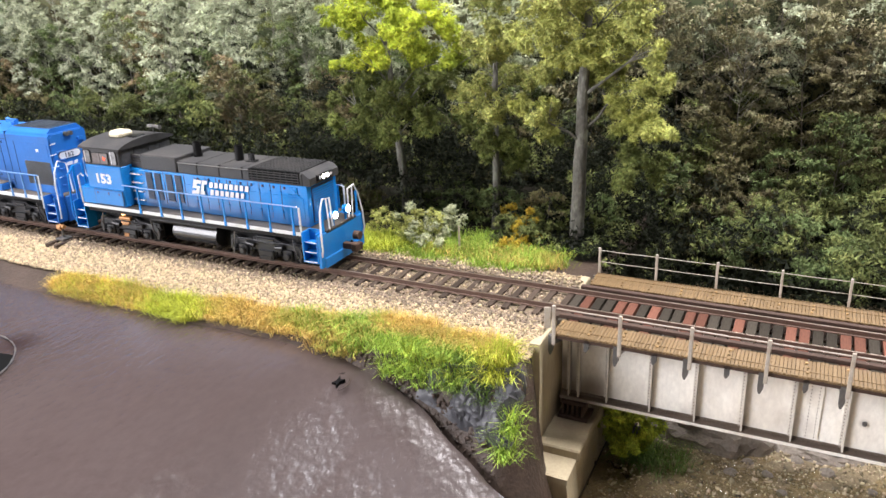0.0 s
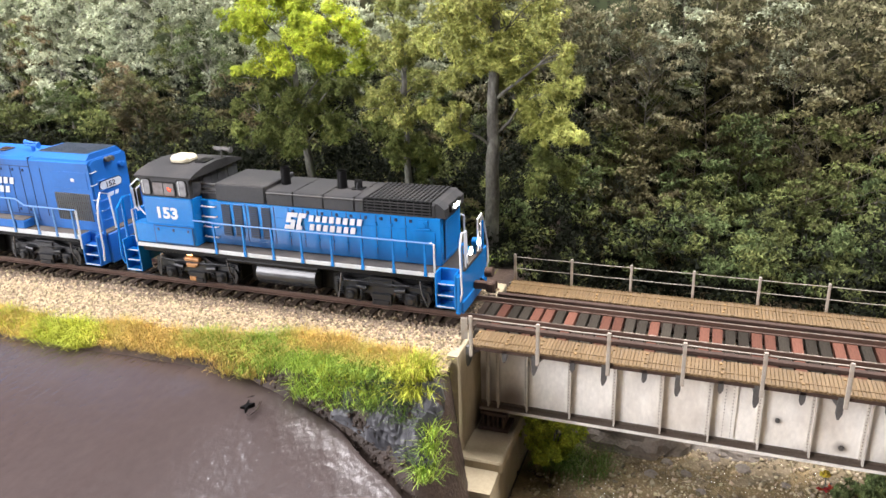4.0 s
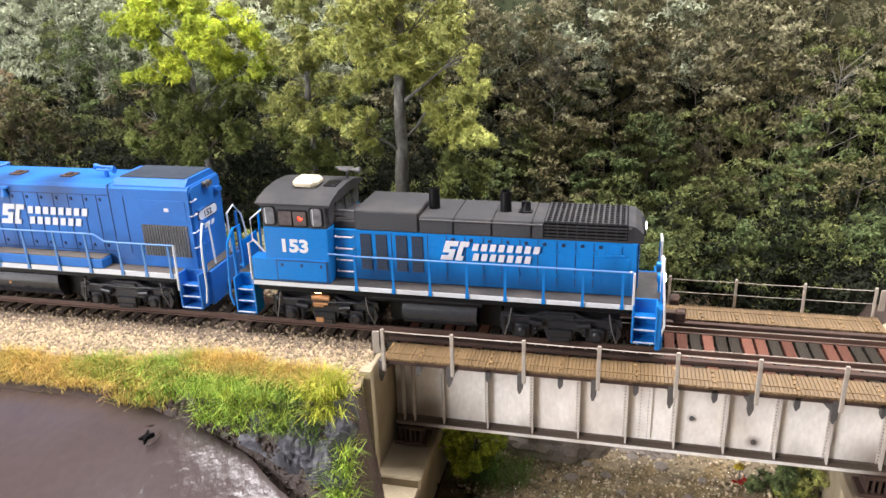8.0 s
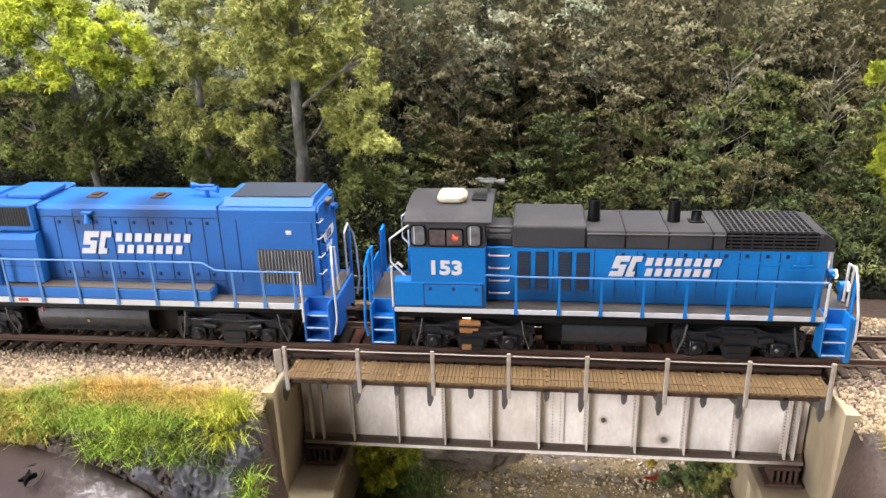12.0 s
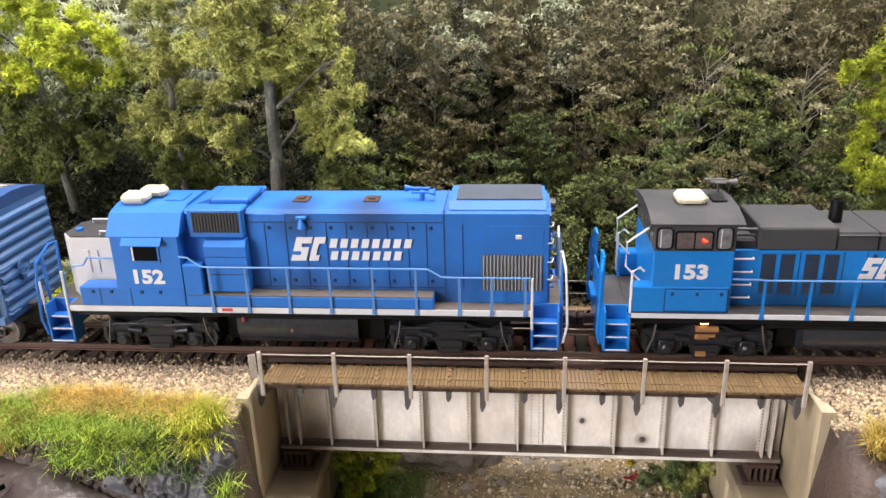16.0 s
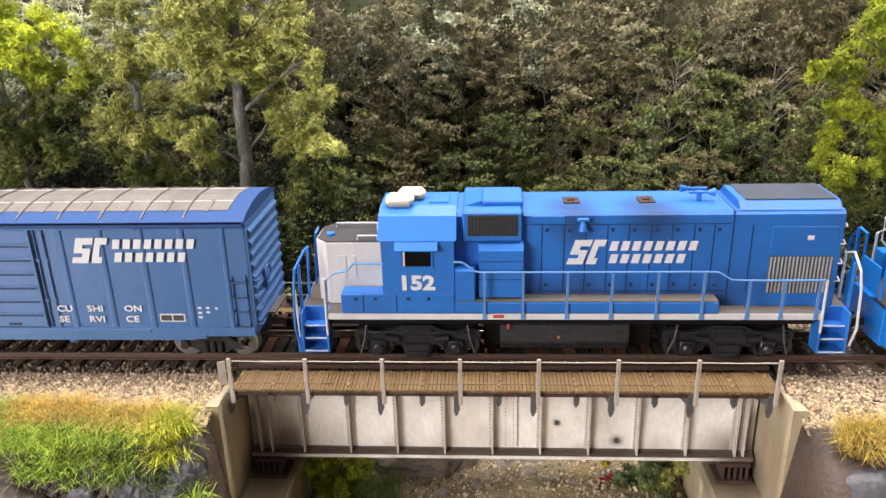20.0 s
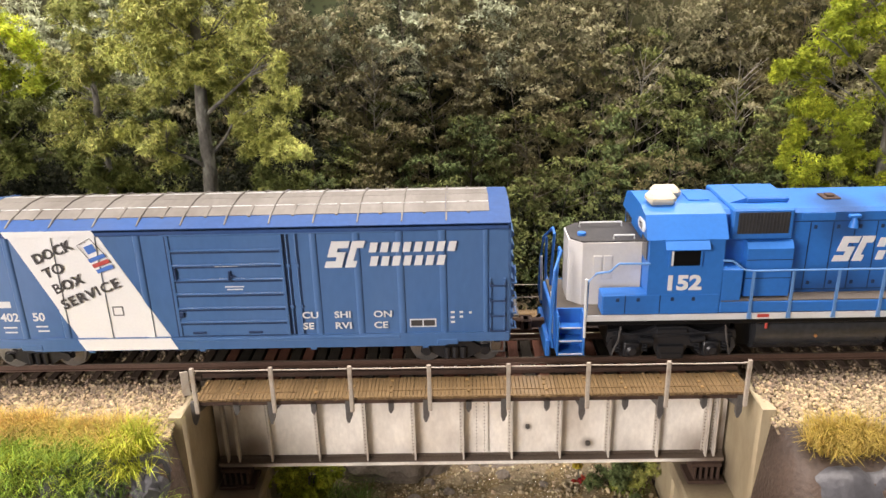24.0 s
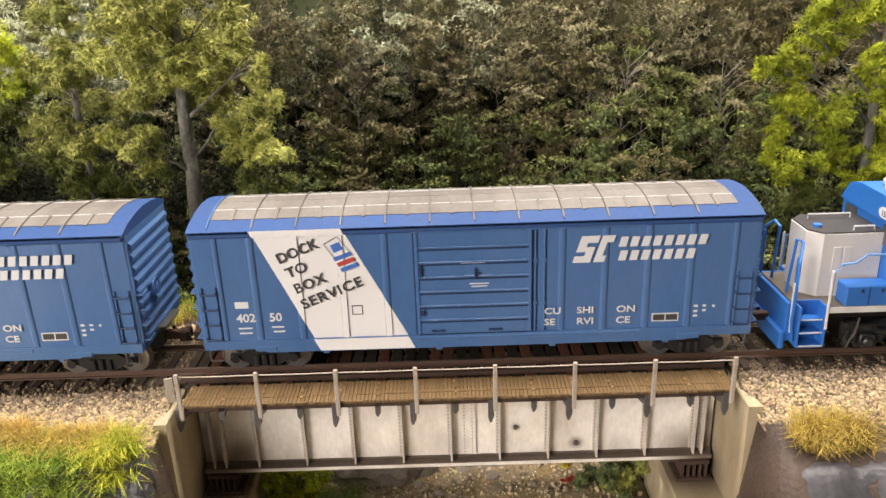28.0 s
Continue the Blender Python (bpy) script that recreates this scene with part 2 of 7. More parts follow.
LEAF_RIGHT = leaf("deep_yellow_green_leaves", (0.31, 0.36, 0.03), 0.4, var=0.6, span=0.3, tint=(0.17, 0.22, 0.025), ts=30)
# darker copy of the crown leaves, with the shade low down painted in
LEAF_CROWN_SHADE = leaf("crown_shade_green_leaves", (0.16, 0.185, 0.05), 0.4, var=0.6, span=0.3, tint=(0.09, 0.11, 0.03), ts=30)
# near-black leaves: shade in the woods' gaps and undergrowth, put into colour
LEAF_SHADE = leaf("shade_black_green_leaves", (0.013, 0.016, 0.007), var=0.7)
# the next two leaf colours are paled to paint haze on far trees
LEAF_GREY = leaf("haze_grey_green_leaves", (0.5, 0.53, 0.37), 0.18, var=0.55, s1=17, span=0.3, tint=(0.32, 0.35, 0.22), ts=20)
LEAF_HAZE = leaf("haze_paled_olive_leaves", (0.33, 0.31, 0.18), 0.1, var=0.45, s1=17, span=0.3, tint=(0.18, 0.155, 0.1), ts=18)
LEAF_BROWN = leaf("olive_brown_leaves", (0.155, 0.14, 0.065), 0.18, 0.02, var=0.6, s1=17, span=0.25, tint=(0.13, 0.1, 0.055), ts=22)
LEAF_MID = leaf("mid_green_leaves", (0.15, 0.17, 0.055), 0.3, var=0.7, s1=17, span=0.25, tint=(0.075, 0.095, 0.035), ts=22)
LEAF_SHRUB = leaf("fresh_green_leaves", (0.135, 0.175, 0.065), 0.35, var=0.7, s1=30, span=0.25, tint=(0.04, 0.06, 0.025), ts=30)
LEAF_RUST = leaf("russet_leaves", (0.26, 0.2, 0.11), 0.3, 0.02, var=0.5, s1=20, span=0.3, tint=(0.12, 0.12, 0.05), ts=30)
GRASS_TAN = leaf("straw_grass", (0.58, 0.41, 0.12), 0.4, 0.02, tint=(0.4, 0.36, 0.08), ts=60)
GRASS_GREEN = leaf("green_grass", (0.3, 0.42, 0.06), 0.45, 0.025, tint=(0.17, 0.27, 0.04), ts=60)
GRASS_DARK = leaf("deep_green_grass", (0.13, 0.2, 0.045), 0.4, 0.02)
GRASS_LIME = leaf("lime_grass", (0.47, 0.5, 0.06), 0.4, 0.015, tint=(0.25, 0.34, 0.04), ts=60)
GRASS_GOLD = leaf("golden_grass", (0.42, 0.31, 0.075), 0.35, 0.015)
PETAL_WHITE = leaf("white_blossom", (0.42, 0.44, 0.28), 0.25, 0.02)
PETAL_GOLD = leaf("orange_yellow_blossom", (0.42, 0.3, 0.03), 0.3, 0.02)
PETAL_RED = leaf("red_blossom", (0.32, 0.04, 0.02), 0.3, 0.02)


# ---- mesh helpers ----
class B:
    """Collects vertices and faces in millimetres."""

    def __init__(self):
        self.v, self.f = [], []

    def add(self, verts, faces):
        k = len(self.v)
        self.v += [tuple(p) for p in verts]
        self.f += [tuple(k + i for i in f) for f in faces]
        return self

    def box(self, x0, x1, y0, y1, z0, z1, b=0.0):
        if x0 > x1: x0, x1 = x1, x0
        if y0 > y1: y0, y1 = y1, y0
        if z0 > z1: z0, z1 = z1, z0
        if b <= 0:
            p = [(x, y, z) for x in (x0, x1) for y in (y0, y1) for z in (z0, z1)]
            return self.add(p, [(0, 1, 3, 2), (4, 6, 7, 5), (0, 4, 5, 1), (2, 3, 7, 6), (0, 2, 6, 4), (1, 5, 7, 3)])
        b = min(b, (x1 - x0) / 2.1, (y1 - y0) / 2.1, (z1 - z0) / 2.1)
        lo, hi, verts, at = (x0, y0, z0), (x1, y1, z1), [], {}
        for c in range(8):
            s = [(c >> k) & 1 for k in range(3)]
            for axis in range(3):
                p = []
                for k in range(3):
                    edge = hi[k] if s[k] else lo[k]
                    p.append(edge if k == axis else edge + (-b if s[k] else b))
                at[c, axis] = len(verts)
                verts.append(p)
        faces = []
        for axis in range(3):
            u, w = [k for k in range(3) if k != axis]
            for side in range(2):
                ring = [(side << axis) | (i << u) | (j << w) for i, j in ((0, 0), (1, 0), (1, 1), (0, 1))]
                faces.append([at[c, axis] for c in ring])
            for i in range(2):
                for j in range(2):
                    a = (i << u) | (j << w)
                    d = a | (1 << axis)
                    faces.append([at[a, u], at[d, u], at[d, w], at[a, w]])
        for c in range(8):
            faces.append([at[c, k] for k in range(3)])
        return self.add(verts, faces)

    def prism(self, outline, a0, a1, axis="x"):
        """An outline extruded along an axis: (y, z) for x, (x, z) for y, (x, y) for z."""
        n = len(outline)
        put = {"x": lambda a, p: (a, p[0], p[1]), "y": lambda a, p: (p[0], a, p[1]), "z": lambda a, p: (p[0], p[1], a)}[axis]
        verts = [put(a0, p) for p in outline] + [put(a1, p) for p in outline]
        return self.add(verts, [tuple(range(n)), tuple(range(2 * n - 1, n - 1, -1))] + [(i, (i + 1) % n, n + (i + 1) % n, n + i) for i in range(n)])

    def tube(self, points, r, n=6, taper=None, cap=True):
        pts = [Vector(p) for p in points]
        rings = []
        for i, p in enumerate(pts):
            d = (pts[min(i + 1, len(pts) - 1)] - pts[max(i - 1, 0)]).normalized()
            u = d.orthogonal().normalized() if abs(d.z) > 0.9 else d.cross(Vector((0, 0, 1))).normalized()
            w = d.cross(u)
            rr = r if taper is None else taper[i]
            rings.append([p + (u * math.cos(2 * math.pi * k / n) + w * math.sin(2 * math.pi * k / n)) * rr for k in range(n)])
        verts = [q for ring in rings for q in ring]
        faces = [(i * n + k, i * n + (k + 1) % n, (i + 1) * n + (k + 1) % n, (i + 1) * n + k) for i in range(len(pts) - 1) for k in range(n)]
        if cap:
            faces += [tuple(range(n)), tuple(range(len(verts) - 1, len(verts) - n - 1, -1))]
        return self.add(verts, faces)

    def cyl(self, p0, p1, r, n=12):
        return self.tube([p0, p1], r, n)


def mesh_of(name, b, material, smooth=False):
    me = bpy.data.meshes.new(name)
    me.from_pydata([(x * U, y * U, z * U) for x, y, z in b.v], [], b.f)
    bm = bmesh.new()
    bm.from_mesh(me)
    bmesh.ops.recalc_face_normals(bm, faces=bm.faces)
    bm.to_mesh(me)
    bm.free()
    me.materials.append(material)
    if smooth:
        me.shade_smooth()
        me.set_sharp_from_angle(angle=radians(40))
    return me


def part(name, b, material, parent=None, label="", smooth=False, at=None):
    ob = new(name, b if isinstance(b, bpy.types.Mesh) else mesh_of(name, b, material, smooth))
    if parent is not None:
        ob.parent = parent
    if at:
        ob.location = [c * U for c in at]
    return tagged(ob, label)


def thing(name, label, category, group="", kind="", at=(0, 0, 0)):
    ob = new(name)
    ob.empty_display_size = 0.01
    ob.location = [c * U for c in at]
    return tagged(ob, label, category, group, kind)


def cloud_mesh(name, verts, faces, material, smooth=False):
    """A mesh from arrays of vertices (mm) and equal faces."""
    verts, faces = np.asarray(verts, np.float32) * U, np.asarray(faces, np.int32)
    me = bpy.data.meshes.new(name)
    me.vertices.add(len(verts))
    me.vertices.foreach_set("co", verts.ravel())
    k = faces.shape[1]
    me.loops.add(faces.size)
    me.loops.foreach_set("vertex_index", faces.ravel())
    me.polygons.add(len(faces))
    me.polygons.foreach_set("loop_start", np.arange(0, faces.size, k, dtype=np.int32))
    me.update(calc_edges=True)
    me.materials.append(material)
    if smooth:
        me.shade_smooth()
    return me


rng = np.random.default_rng(7)


def unit(n):
    d = rng.normal(size=(n, 3))
    return d / np.linalg.norm(d, axis=1, keepdims=True)


def leaves(centres, radii, per, size, up=0.35, shell=0.55, jitter=0.8):
    """Leaf quads on and in flattened clumps."""
    c = np.repeat(np.asarray(centres, float), per, 0)
    r = np.repeat(np.asarray(radii, float), per, 0)
    if r.ndim == 1:
        r = np.stack([r, r, r * 0.75], 1)
    d = unit(len(c))
    p = c + d * r * (shell + (1 - shell) * rng.random((len(c), 1))) * (0.75 + 0.5 * rng.random((len(c), 1)))
    nrm = d + np.array([0, -0.2, up]) + jitter * unit(len(c))
    nrm /= np.linalg.norm(nrm, axis=1, keepdims=True)
    u = np.cross(nrm, unit(len(c)))
    u /= np.linalg.norm(u, axis=1, keepdims=True) + 1e-9
    w = np.cross(nrm, u)
    s = size * (0.6 + 0.8 * rng.random((len(c), 1)))
    a, b2 = u * s * 0.5, w * s * 0.3
    bend = nrm * s * 0.12
    verts = np.stack([p - a, p - b2 + bend, p + a, p + b2 + bend], 1).reshape(-1, 3)
    return verts, np.arange(len(verts)).reshape(-1, 4)


def fronds(centres, radii, per, length, width, out=0.8, shell=0.35):
    """Narrow three-cornered leaves that fan out of small tufts."""
    c = np.repeat(np.asarray(centres, float), per, 0)
    r = np.repeat(np.asarray(radii, float), per, 0)
    if r.ndim == 1:
        r = np.stack([r, r, r * 0.85], 1)
    d = unit(len(c))
    p = c + d * r * (shell + (1 - shell) * rng.random((len(c), 1)) ** 0.6)
    face = d + np.array([0, -0.1, 0.35]) + 0.45 * unit(len(c))
    face /= np.linalg.norm(face, axis=1, keepdims=True)
    side = np.cross(face, unit(len(c)))
    side /= np.linalg.norm(side, axis=1, keepdims=True) + 1e-9
    way = np.cross(side, face) + out * 0.4 * d
    k = 0.6 + 0.8 * rng.random((len(c), 1))
    verts = np.stack([p - side * width * k * 0.5, p + side * width * k * 0.5, p + way * length * k], 1).reshape(-1, 3)
    return verts, np.arange(len(verts)).reshape(-1, 3)


def blades(xs, ys, zs, length, lean=0.45, width=0.3, tuft=26):
    """Grass blades that spread out of small tufts."""
    n = len(xs)
    lead = rng.integers(0, n, max(1, n // tuft))[rng.integers(0, max(1, n // tuft), n)]
    spread = rng.normal(size=(n, 2)) * 1.5
    loose = rng.random(n) < 0.25
    p = np.stack([np.where(loose, xs, xs[lead] + spread[:, 0]), np.where(loose, ys, ys[lead] + spread[:, 1]), np.where(loose, zs, zs[lead])], 1)
    ang = np.arctan2(spread[:, 1], spread[:, 0]) + rng.normal(size=n) * 0.5
    tilt = lean * (0.25 + 0.75 * rng.random(n)) * (0.5 + 0.4 * np.hypot(*spread.T))
    tilt = np.clip(tilt, 0, 1.1)
    h = length * (0.5 + 0.7 * rng.random(n)) * np.where(loose, 0.8, 1)
    out = np.stack([np.cos(ang), np.sin(ang), 0 * ang], 1)
    side = np.stack([-np.sin(ang), np.cos(ang), 0 * ang], 1) * width * 0.5
    turn = rng.random(n)[:, None]
    side = side * turn + np.array([[width * 0.5, 0, 0]]) * (1 - turn)
    mid = p + np.array([0, 0, 1]) * (h * 0.6)[:, None] + out * (h * tilt * 0.4)[:, None]
    tip = p + np.array([0, 0, 1]) * (h * (1 - 0.45 * tilt))[:, None] + out * (h * tilt * 1.15)[:, None]
    verts = np.stack([p - side, p + side, mid + side * 0.7, mid - side * 0.7, tip + side * 0.15, tip - side * 0.15], 1).reshape(-1, 3)
    k = np.arange(n)[:, None] * 6
    faces = np.concatenate([k + [0, 1, 2, 3], k + [3, 2, 4, 5]], 1).reshape(-1, 4)
    return verts, faces


OCTA = np.array([(1, 0, 0), (-1, 0, 0), (0, 1, 0), (0, -1, 0), (0, 0, 1), (0, 0, -1)], float)
OCTF = np.array([(0, 2, 4), (2, 1, 4), (1, 3, 4), (3, 0, 4), (2, 0, 5), (1, 2, 5), (3, 1, 5), (0, 3, 5)])


def stones(p, size):
    """Angular stones of uneven shape."""
    n = len(p)
    s = size * (0.55 + 0.8 * rng.random((n, 1, 1)))
    v = OCTA[None] * (0.7 + 0.6 * rng.random((n, 6, 3))) * (0.7 + 0.5 * rng.random((n, 1, 3))) + 0.2 * rng.normal(size=(n, 6, 3))
    a = rng.normal(size=(n, 3, 3))
    q, _ = np.linalg.qr(a)
    v = np.einsum("nij,nkj->nki", q, v) * s + p[:, None]
    f = OCTF[None] + (np.arange(n) * 6)[:, None, None]
    return v.reshape(-1, 3), f.reshape(-1, 3)


# ---- the ground ----
def ramp(v, *knots):
    return np.interp(v, [k[0] for k in knots], [k[1] for k in knots])


def bank_edge(x):
    return ramp(x, (-330, 58), (-260, 57), (-200, 54), (-166, 50.5), (-150, 52), (-122, 50), (-92, 46))


def bank_width(x):
    return ramp(x, (-200, 1.0), (-166, 1.6), (-150, 2.6), (-122, 10), (-92, 25))


def bank_foot(x):
    return ramp(x, (-330, -14.0), (-200, -14.5), (-180, -15.2), (-166, -16.5), (-150, -20.0), (-122, -30), (-92, -45), (-60, -62), (-30, -74))


def ground_z(x, y):
    """Height of the ground: embankments left and right, the creek's gorge between."""
    x, y = np.asarray(x, float), np.asarray(y, float)
    near = -y
    e, w, foot = bank_edge(x), bank_width(x), bank_foot(x)
    shelf = ramp(near, (-400, -16), (-110, -14), (-45, -8), (-19, -4.4), (19, -4.4), (42, -8.5), (56, -13))
    d = near - e
    left = np.where(d < 0, shelf, -13 + (foot + 13) * np.clip(d / w, 0, 1) - 0.05 * np.clip(d - w, 0, None))
    right = ramp(near, (-400, -16), (-110, -14), (-45, -8), (-19, -4.4), (19, -4.4), (44, -7.5), (58, -12), (76, -30), (110, -46), (300, -70))
    creek = -75 + 0.0 * x
    front = near > 30
    spread = np.where(front, ramp(near, (30, 3), (60, 26), (120, 60)), ramp(-near, (-30, 3), (34, 4), (60, 30)))
    a = np.clip((x + 92) / spread, 0, 1)
    b = np.clip((92 - x) / spread, 0, 1)
    z = np.where(x < 0, left * (1 - a) + creek * a, right * (1 - b) + creek * b)
    return z


def rough(x, y, s):
    return 0.5 * np.sin(x * s * 1.7 + 2 * np.sin(y * s)) * np.sin(y * s * 1.3 + 1.1 * np.sin(x * s * 0.8))


def sheet(name, xs, ys, material, lift=None, smooth=True):
    gx, gy = np.meshgrid(xs, ys, indexing="ij")
    gz = ground_z(gx, gy) if lift is None else lift(gx, gy)
    n, m = gx.shape
    i = (np.arange(n - 1)[:, None] * m + np.arange(m - 1)[None]).reshape(-1)
    faces = np.stack([i, i + m, i + m + 1, i + 1], 1)
    return cloud_mesh(name, np.stack([gx, gy, gz], -1).reshape(-1, 3), faces, material, smooth)


def uneven(x, y):
    near = -y
    d = (near - bank_edge(x)) / bank_width(x)
    bank = np.exp(-(((d - 0.42) / 0.3) ** 2)) * np.clip((x + 165) / 40, 0, 1) * (x < -50)
    cut = 2 - 7 * np.clip((x + 165) / 35, 0, 1)
    under = np.clip(near - bank_edge(x) - bank_width(x) - cut, 0, 10) * 1.3 * (x < -44)
    return ground_z(x, y) - under + bank * (2 * rough(x, y, 0.25) + 1.5 * rough(y, x, 0.6)) + 0.25 * rough(x, y, 0.5)


ground = new("ground", sheet("ground", np.arange(-1000, 800, 4.0), np.arange(-420, 225, 4.0), EARTH, uneven))
tagged(ground, "wet brown modelled earth", "ground", kind="structure")


def slope_lean(x):
    """How steeply the painted slope falls away from the bank as it nears the creek."""
    return 0.33 * np.clip((x + 180) / 40, 0, 1)


def slope_drop(x, u):
    """The extra fall of the slope, steepest beside the bank and easing off away from it."""
    return slope_lean(x) * 23 * (1 - np.exp(-np.maximum(u, 0) / 23))


def slope_sheet():
    """The smooth painted slope in front of the bank."""
    xs = np.concatenate([np.arange(-1000, -210, 6.0), np.arange(-210, -44, 0.8)])
    us = np.concatenate([np.arange(0, 62, 0.8), np.arange(62, 330, 8.0)])
    gx, gu = np.meshgrid(xs, us, indexing="ij")
    wob = 1.6 * np.sin(xs * 0.11) + 1.1 * np.sin(xs * 0.27 + 1)
    edge = np.mean([bank_edge(xs + d) + bank_width(xs + d) for d in range(-12, 13, 3)], 0) + 0.6 * wob - 2.0 + 3 * np.clip((xs + 150) / 30, 0, 1)
    foot = np.mean([bank_foot(xs + d) for d in range(-18, 19, 3)], 0)
    gy = -(edge[:, None] + gu)
    gz = foot[:, None] + 1.2 - 0.045 * (gu - 3 * np.clip((gx + 165) / 35, 0, 1)) + 0.25 * np.sin(gx * 0.02) * np.sin(gu * 0.03) - 0.5 * np.exp(-gu / 2.0)
    gz -= slope_drop(gx, gu)
    # brush ripples where the paint runs down to the creek
    gz += np.clip((gx + 175) / 40, 0, 1) * np.clip(1.3 - gu / 55, 0, 1) * (0.035 * rough(gx, gy, 1.3) + 0.045 * rough(gy, gx, 2.3))
    n, m = gx.shape
    i = (np.arange(n - 1)[:, None] * m + np.arange(m - 1)[None]).reshape(-1)
    return cloud_mesh("painted_slope", np.stack([gx, gy, gz], -1).reshape(-1, 3), np.stack([i, i + m, i + m + 1, i + 1], 1), BROWN, True)


def slope_z(x, y):
    edge, foot = float(bank_edge(x) + bank_width(x)), float(bank_foot(x))
    return foot + 1.2 - 0.045 * (-y - edge) - float(slope_drop(x, -y - edge))


tagged(new("painted_slope", slope_sheet()), "smooth glossy dark brown painted slope", "ground", kind="structure")
rocky = lambda x, y: ground_z(x, y) - 0.8 + np.clip((-y - 53) / 8, 0, 1) * np.clip((x - 95) / 9, 0, 1) * (2.4 + 4 * rough(x, y, 0.13) + 2.6 * np.abs(rough(y, x, 0.33)) + 1.3 * rough(x, y, 0.9) + 0.5 * rough(y, x, 2.3))
tagged(new("rock_slope", sheet("rock_slope", np.arange(96, 420, 1.6), np.arange(-170, -52, 1.6), ROCK, rocky, False)), "dark grey rough rock face", "rock", kind="structure")
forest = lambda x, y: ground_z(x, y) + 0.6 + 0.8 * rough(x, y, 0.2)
tagged(new("forest_floor", sheet("forest_floor", np.arange(-1000, 800, 6.0), np.arange(62, 224, 5.0), SOIL, forest)), "leaf-littered forest floor with tree shade put into its colour", "ground", kind="structure")

# ---- unseen room added round the layout, dull-walled to limit bounced light ----
for nm, b in (
    ("room_wall_back", B().box(-3000, 3000, 2400, 2450, -1100, 1400)),
    ("room_wall_front", B().box(-3000, 3000, -1260, -1210, -1100, 1400)),
    ("room_wall_left", B().box(-3050, -3000, -1260, 2450, -1100, 1400)),
    ("room_wall_right", B().box(3000, 3050, -1260, 2450, -1100, 1400)),
):
    tagged(part(nm, b, WALLMAT), "plain dull wall of the unseen added room", "wall", kind="structure")
tagged(part("ceiling", B().box(-3050, 3050, -1260, 2450, 1400, 1450), WALLMAT), "plain dull ceiling of the unseen added room", "ceiling", kind="structure")
tagged(part("room_floor", B().box(-3050, 3050, -1260, 2450, -1150, -1100), DARKFLOOR), "plain dark floor", "floor", kind="structure")


def backdrop_material():
    """A printed woodland: dark gaps, foliage clumps of several greens, paler haze higher up."""
    m, n, l = tree_of("printed_woodland")
    b = n["Principled BSDF"]
    b.inputs["Roughness"].default_value = 0.9
    b.inputs["Specular IOR Level"].default_value = 0.1
    tc = n.new("ShaderNodeTexCoord")
    nz, nf, nh = n.new("ShaderNodeTexNoise"), n.new("ShaderNodeTexNoise"), n.new("ShaderNodeTexNoise")
    for q, s, d in ((nz, 28, 8), (nf, 260, 6), (nh, 9, 3)):
        q.inputs["Scale"].default_value, q.inputs["Detail"].default_value, q.inputs["Roughness"].default_value = s, d, 0.7
        l.new(tc.outputs["Object"], q.inputs["Vector"])
    add = n.new("ShaderNodeMath")
    add.operation = "MULTIPLY_ADD"
    add.inputs[1].default_value = 0.9
    l.new(nf.outputs["Fac"], add.inputs[0])
    l.new(nz.outputs["Fac"], add.inputs[2])
    cr = n.new("ShaderNodeValToRGB")
    e = cr.color_ramp.elements
    e[0].position, e[0].color = 0.62, (0.002, 0.0024, 0.0015, 1)
    e[1].position, e[1].color = 0.97, (0.09, 0.095, 0.05, 1)
    mid = cr.color_ramp.elements.new(0.82)
    mid.color = (0.014, 0.016, 0.008, 1)
    l.new(add.outputs[0], cr.inputs["Fac"])
    tint = n.new("ShaderNodeValToRGB")
    tint.color_ramp.elements[0].color, tint.color_ramp.elements[1].color = (1.15, 0.95, 0.8, 1), (0.85, 1.05, 0.95, 1)
    tint.color_ramp.elements[0].position, tint.color_ramp.elements[1].position = 0.4, 0.6
    l.new(nh.outputs["Fac"], tint.inputs["Fac"])
    mul = n.new("ShaderNodeMix")
    mul.data_type, mul.blend_type = "RGBA", "MULTIPLY"
    mul.inputs["Factor"].default_value = 1
    l.new(cr.outputs["Color"], mul.inputs["A"])
    l.new(tint.outputs["Color"], mul.inputs["B"])
    # haze is put into the print's colour here: paler with height
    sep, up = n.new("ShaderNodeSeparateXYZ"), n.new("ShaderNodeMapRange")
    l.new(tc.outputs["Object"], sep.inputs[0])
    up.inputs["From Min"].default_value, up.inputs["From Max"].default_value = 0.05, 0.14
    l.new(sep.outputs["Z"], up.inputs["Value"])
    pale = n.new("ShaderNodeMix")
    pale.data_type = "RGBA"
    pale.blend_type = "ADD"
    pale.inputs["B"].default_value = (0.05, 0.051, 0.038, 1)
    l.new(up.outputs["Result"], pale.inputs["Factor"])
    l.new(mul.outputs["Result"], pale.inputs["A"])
    l.new(pale.outputs["Result"], b.inputs["Base Color"])
    return m


PRINT = backdrop_material()
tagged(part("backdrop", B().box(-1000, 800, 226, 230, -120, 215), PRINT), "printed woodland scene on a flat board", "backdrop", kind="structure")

table = thing("layout_table", "wooden bench that carries the railway layout", "table", kind="structure")
BENCH = mat("bench_timber", (0.25, 0.17, 0.1), 0.7, var=0.2, s1=6, s2=80, bump=0.2, stretch=(0.2, 1, 1))
part("tabletop", B().box(-1000, 798, -420, 232, -150, -122, 1), BENCH, table)
for x in (-960, -100, 760):
    for y in (-390, 205):
        part("leg", B().box(x - 25, x + 25, y - 25, y + 25, -1100, -150, 2), BENCH, table)

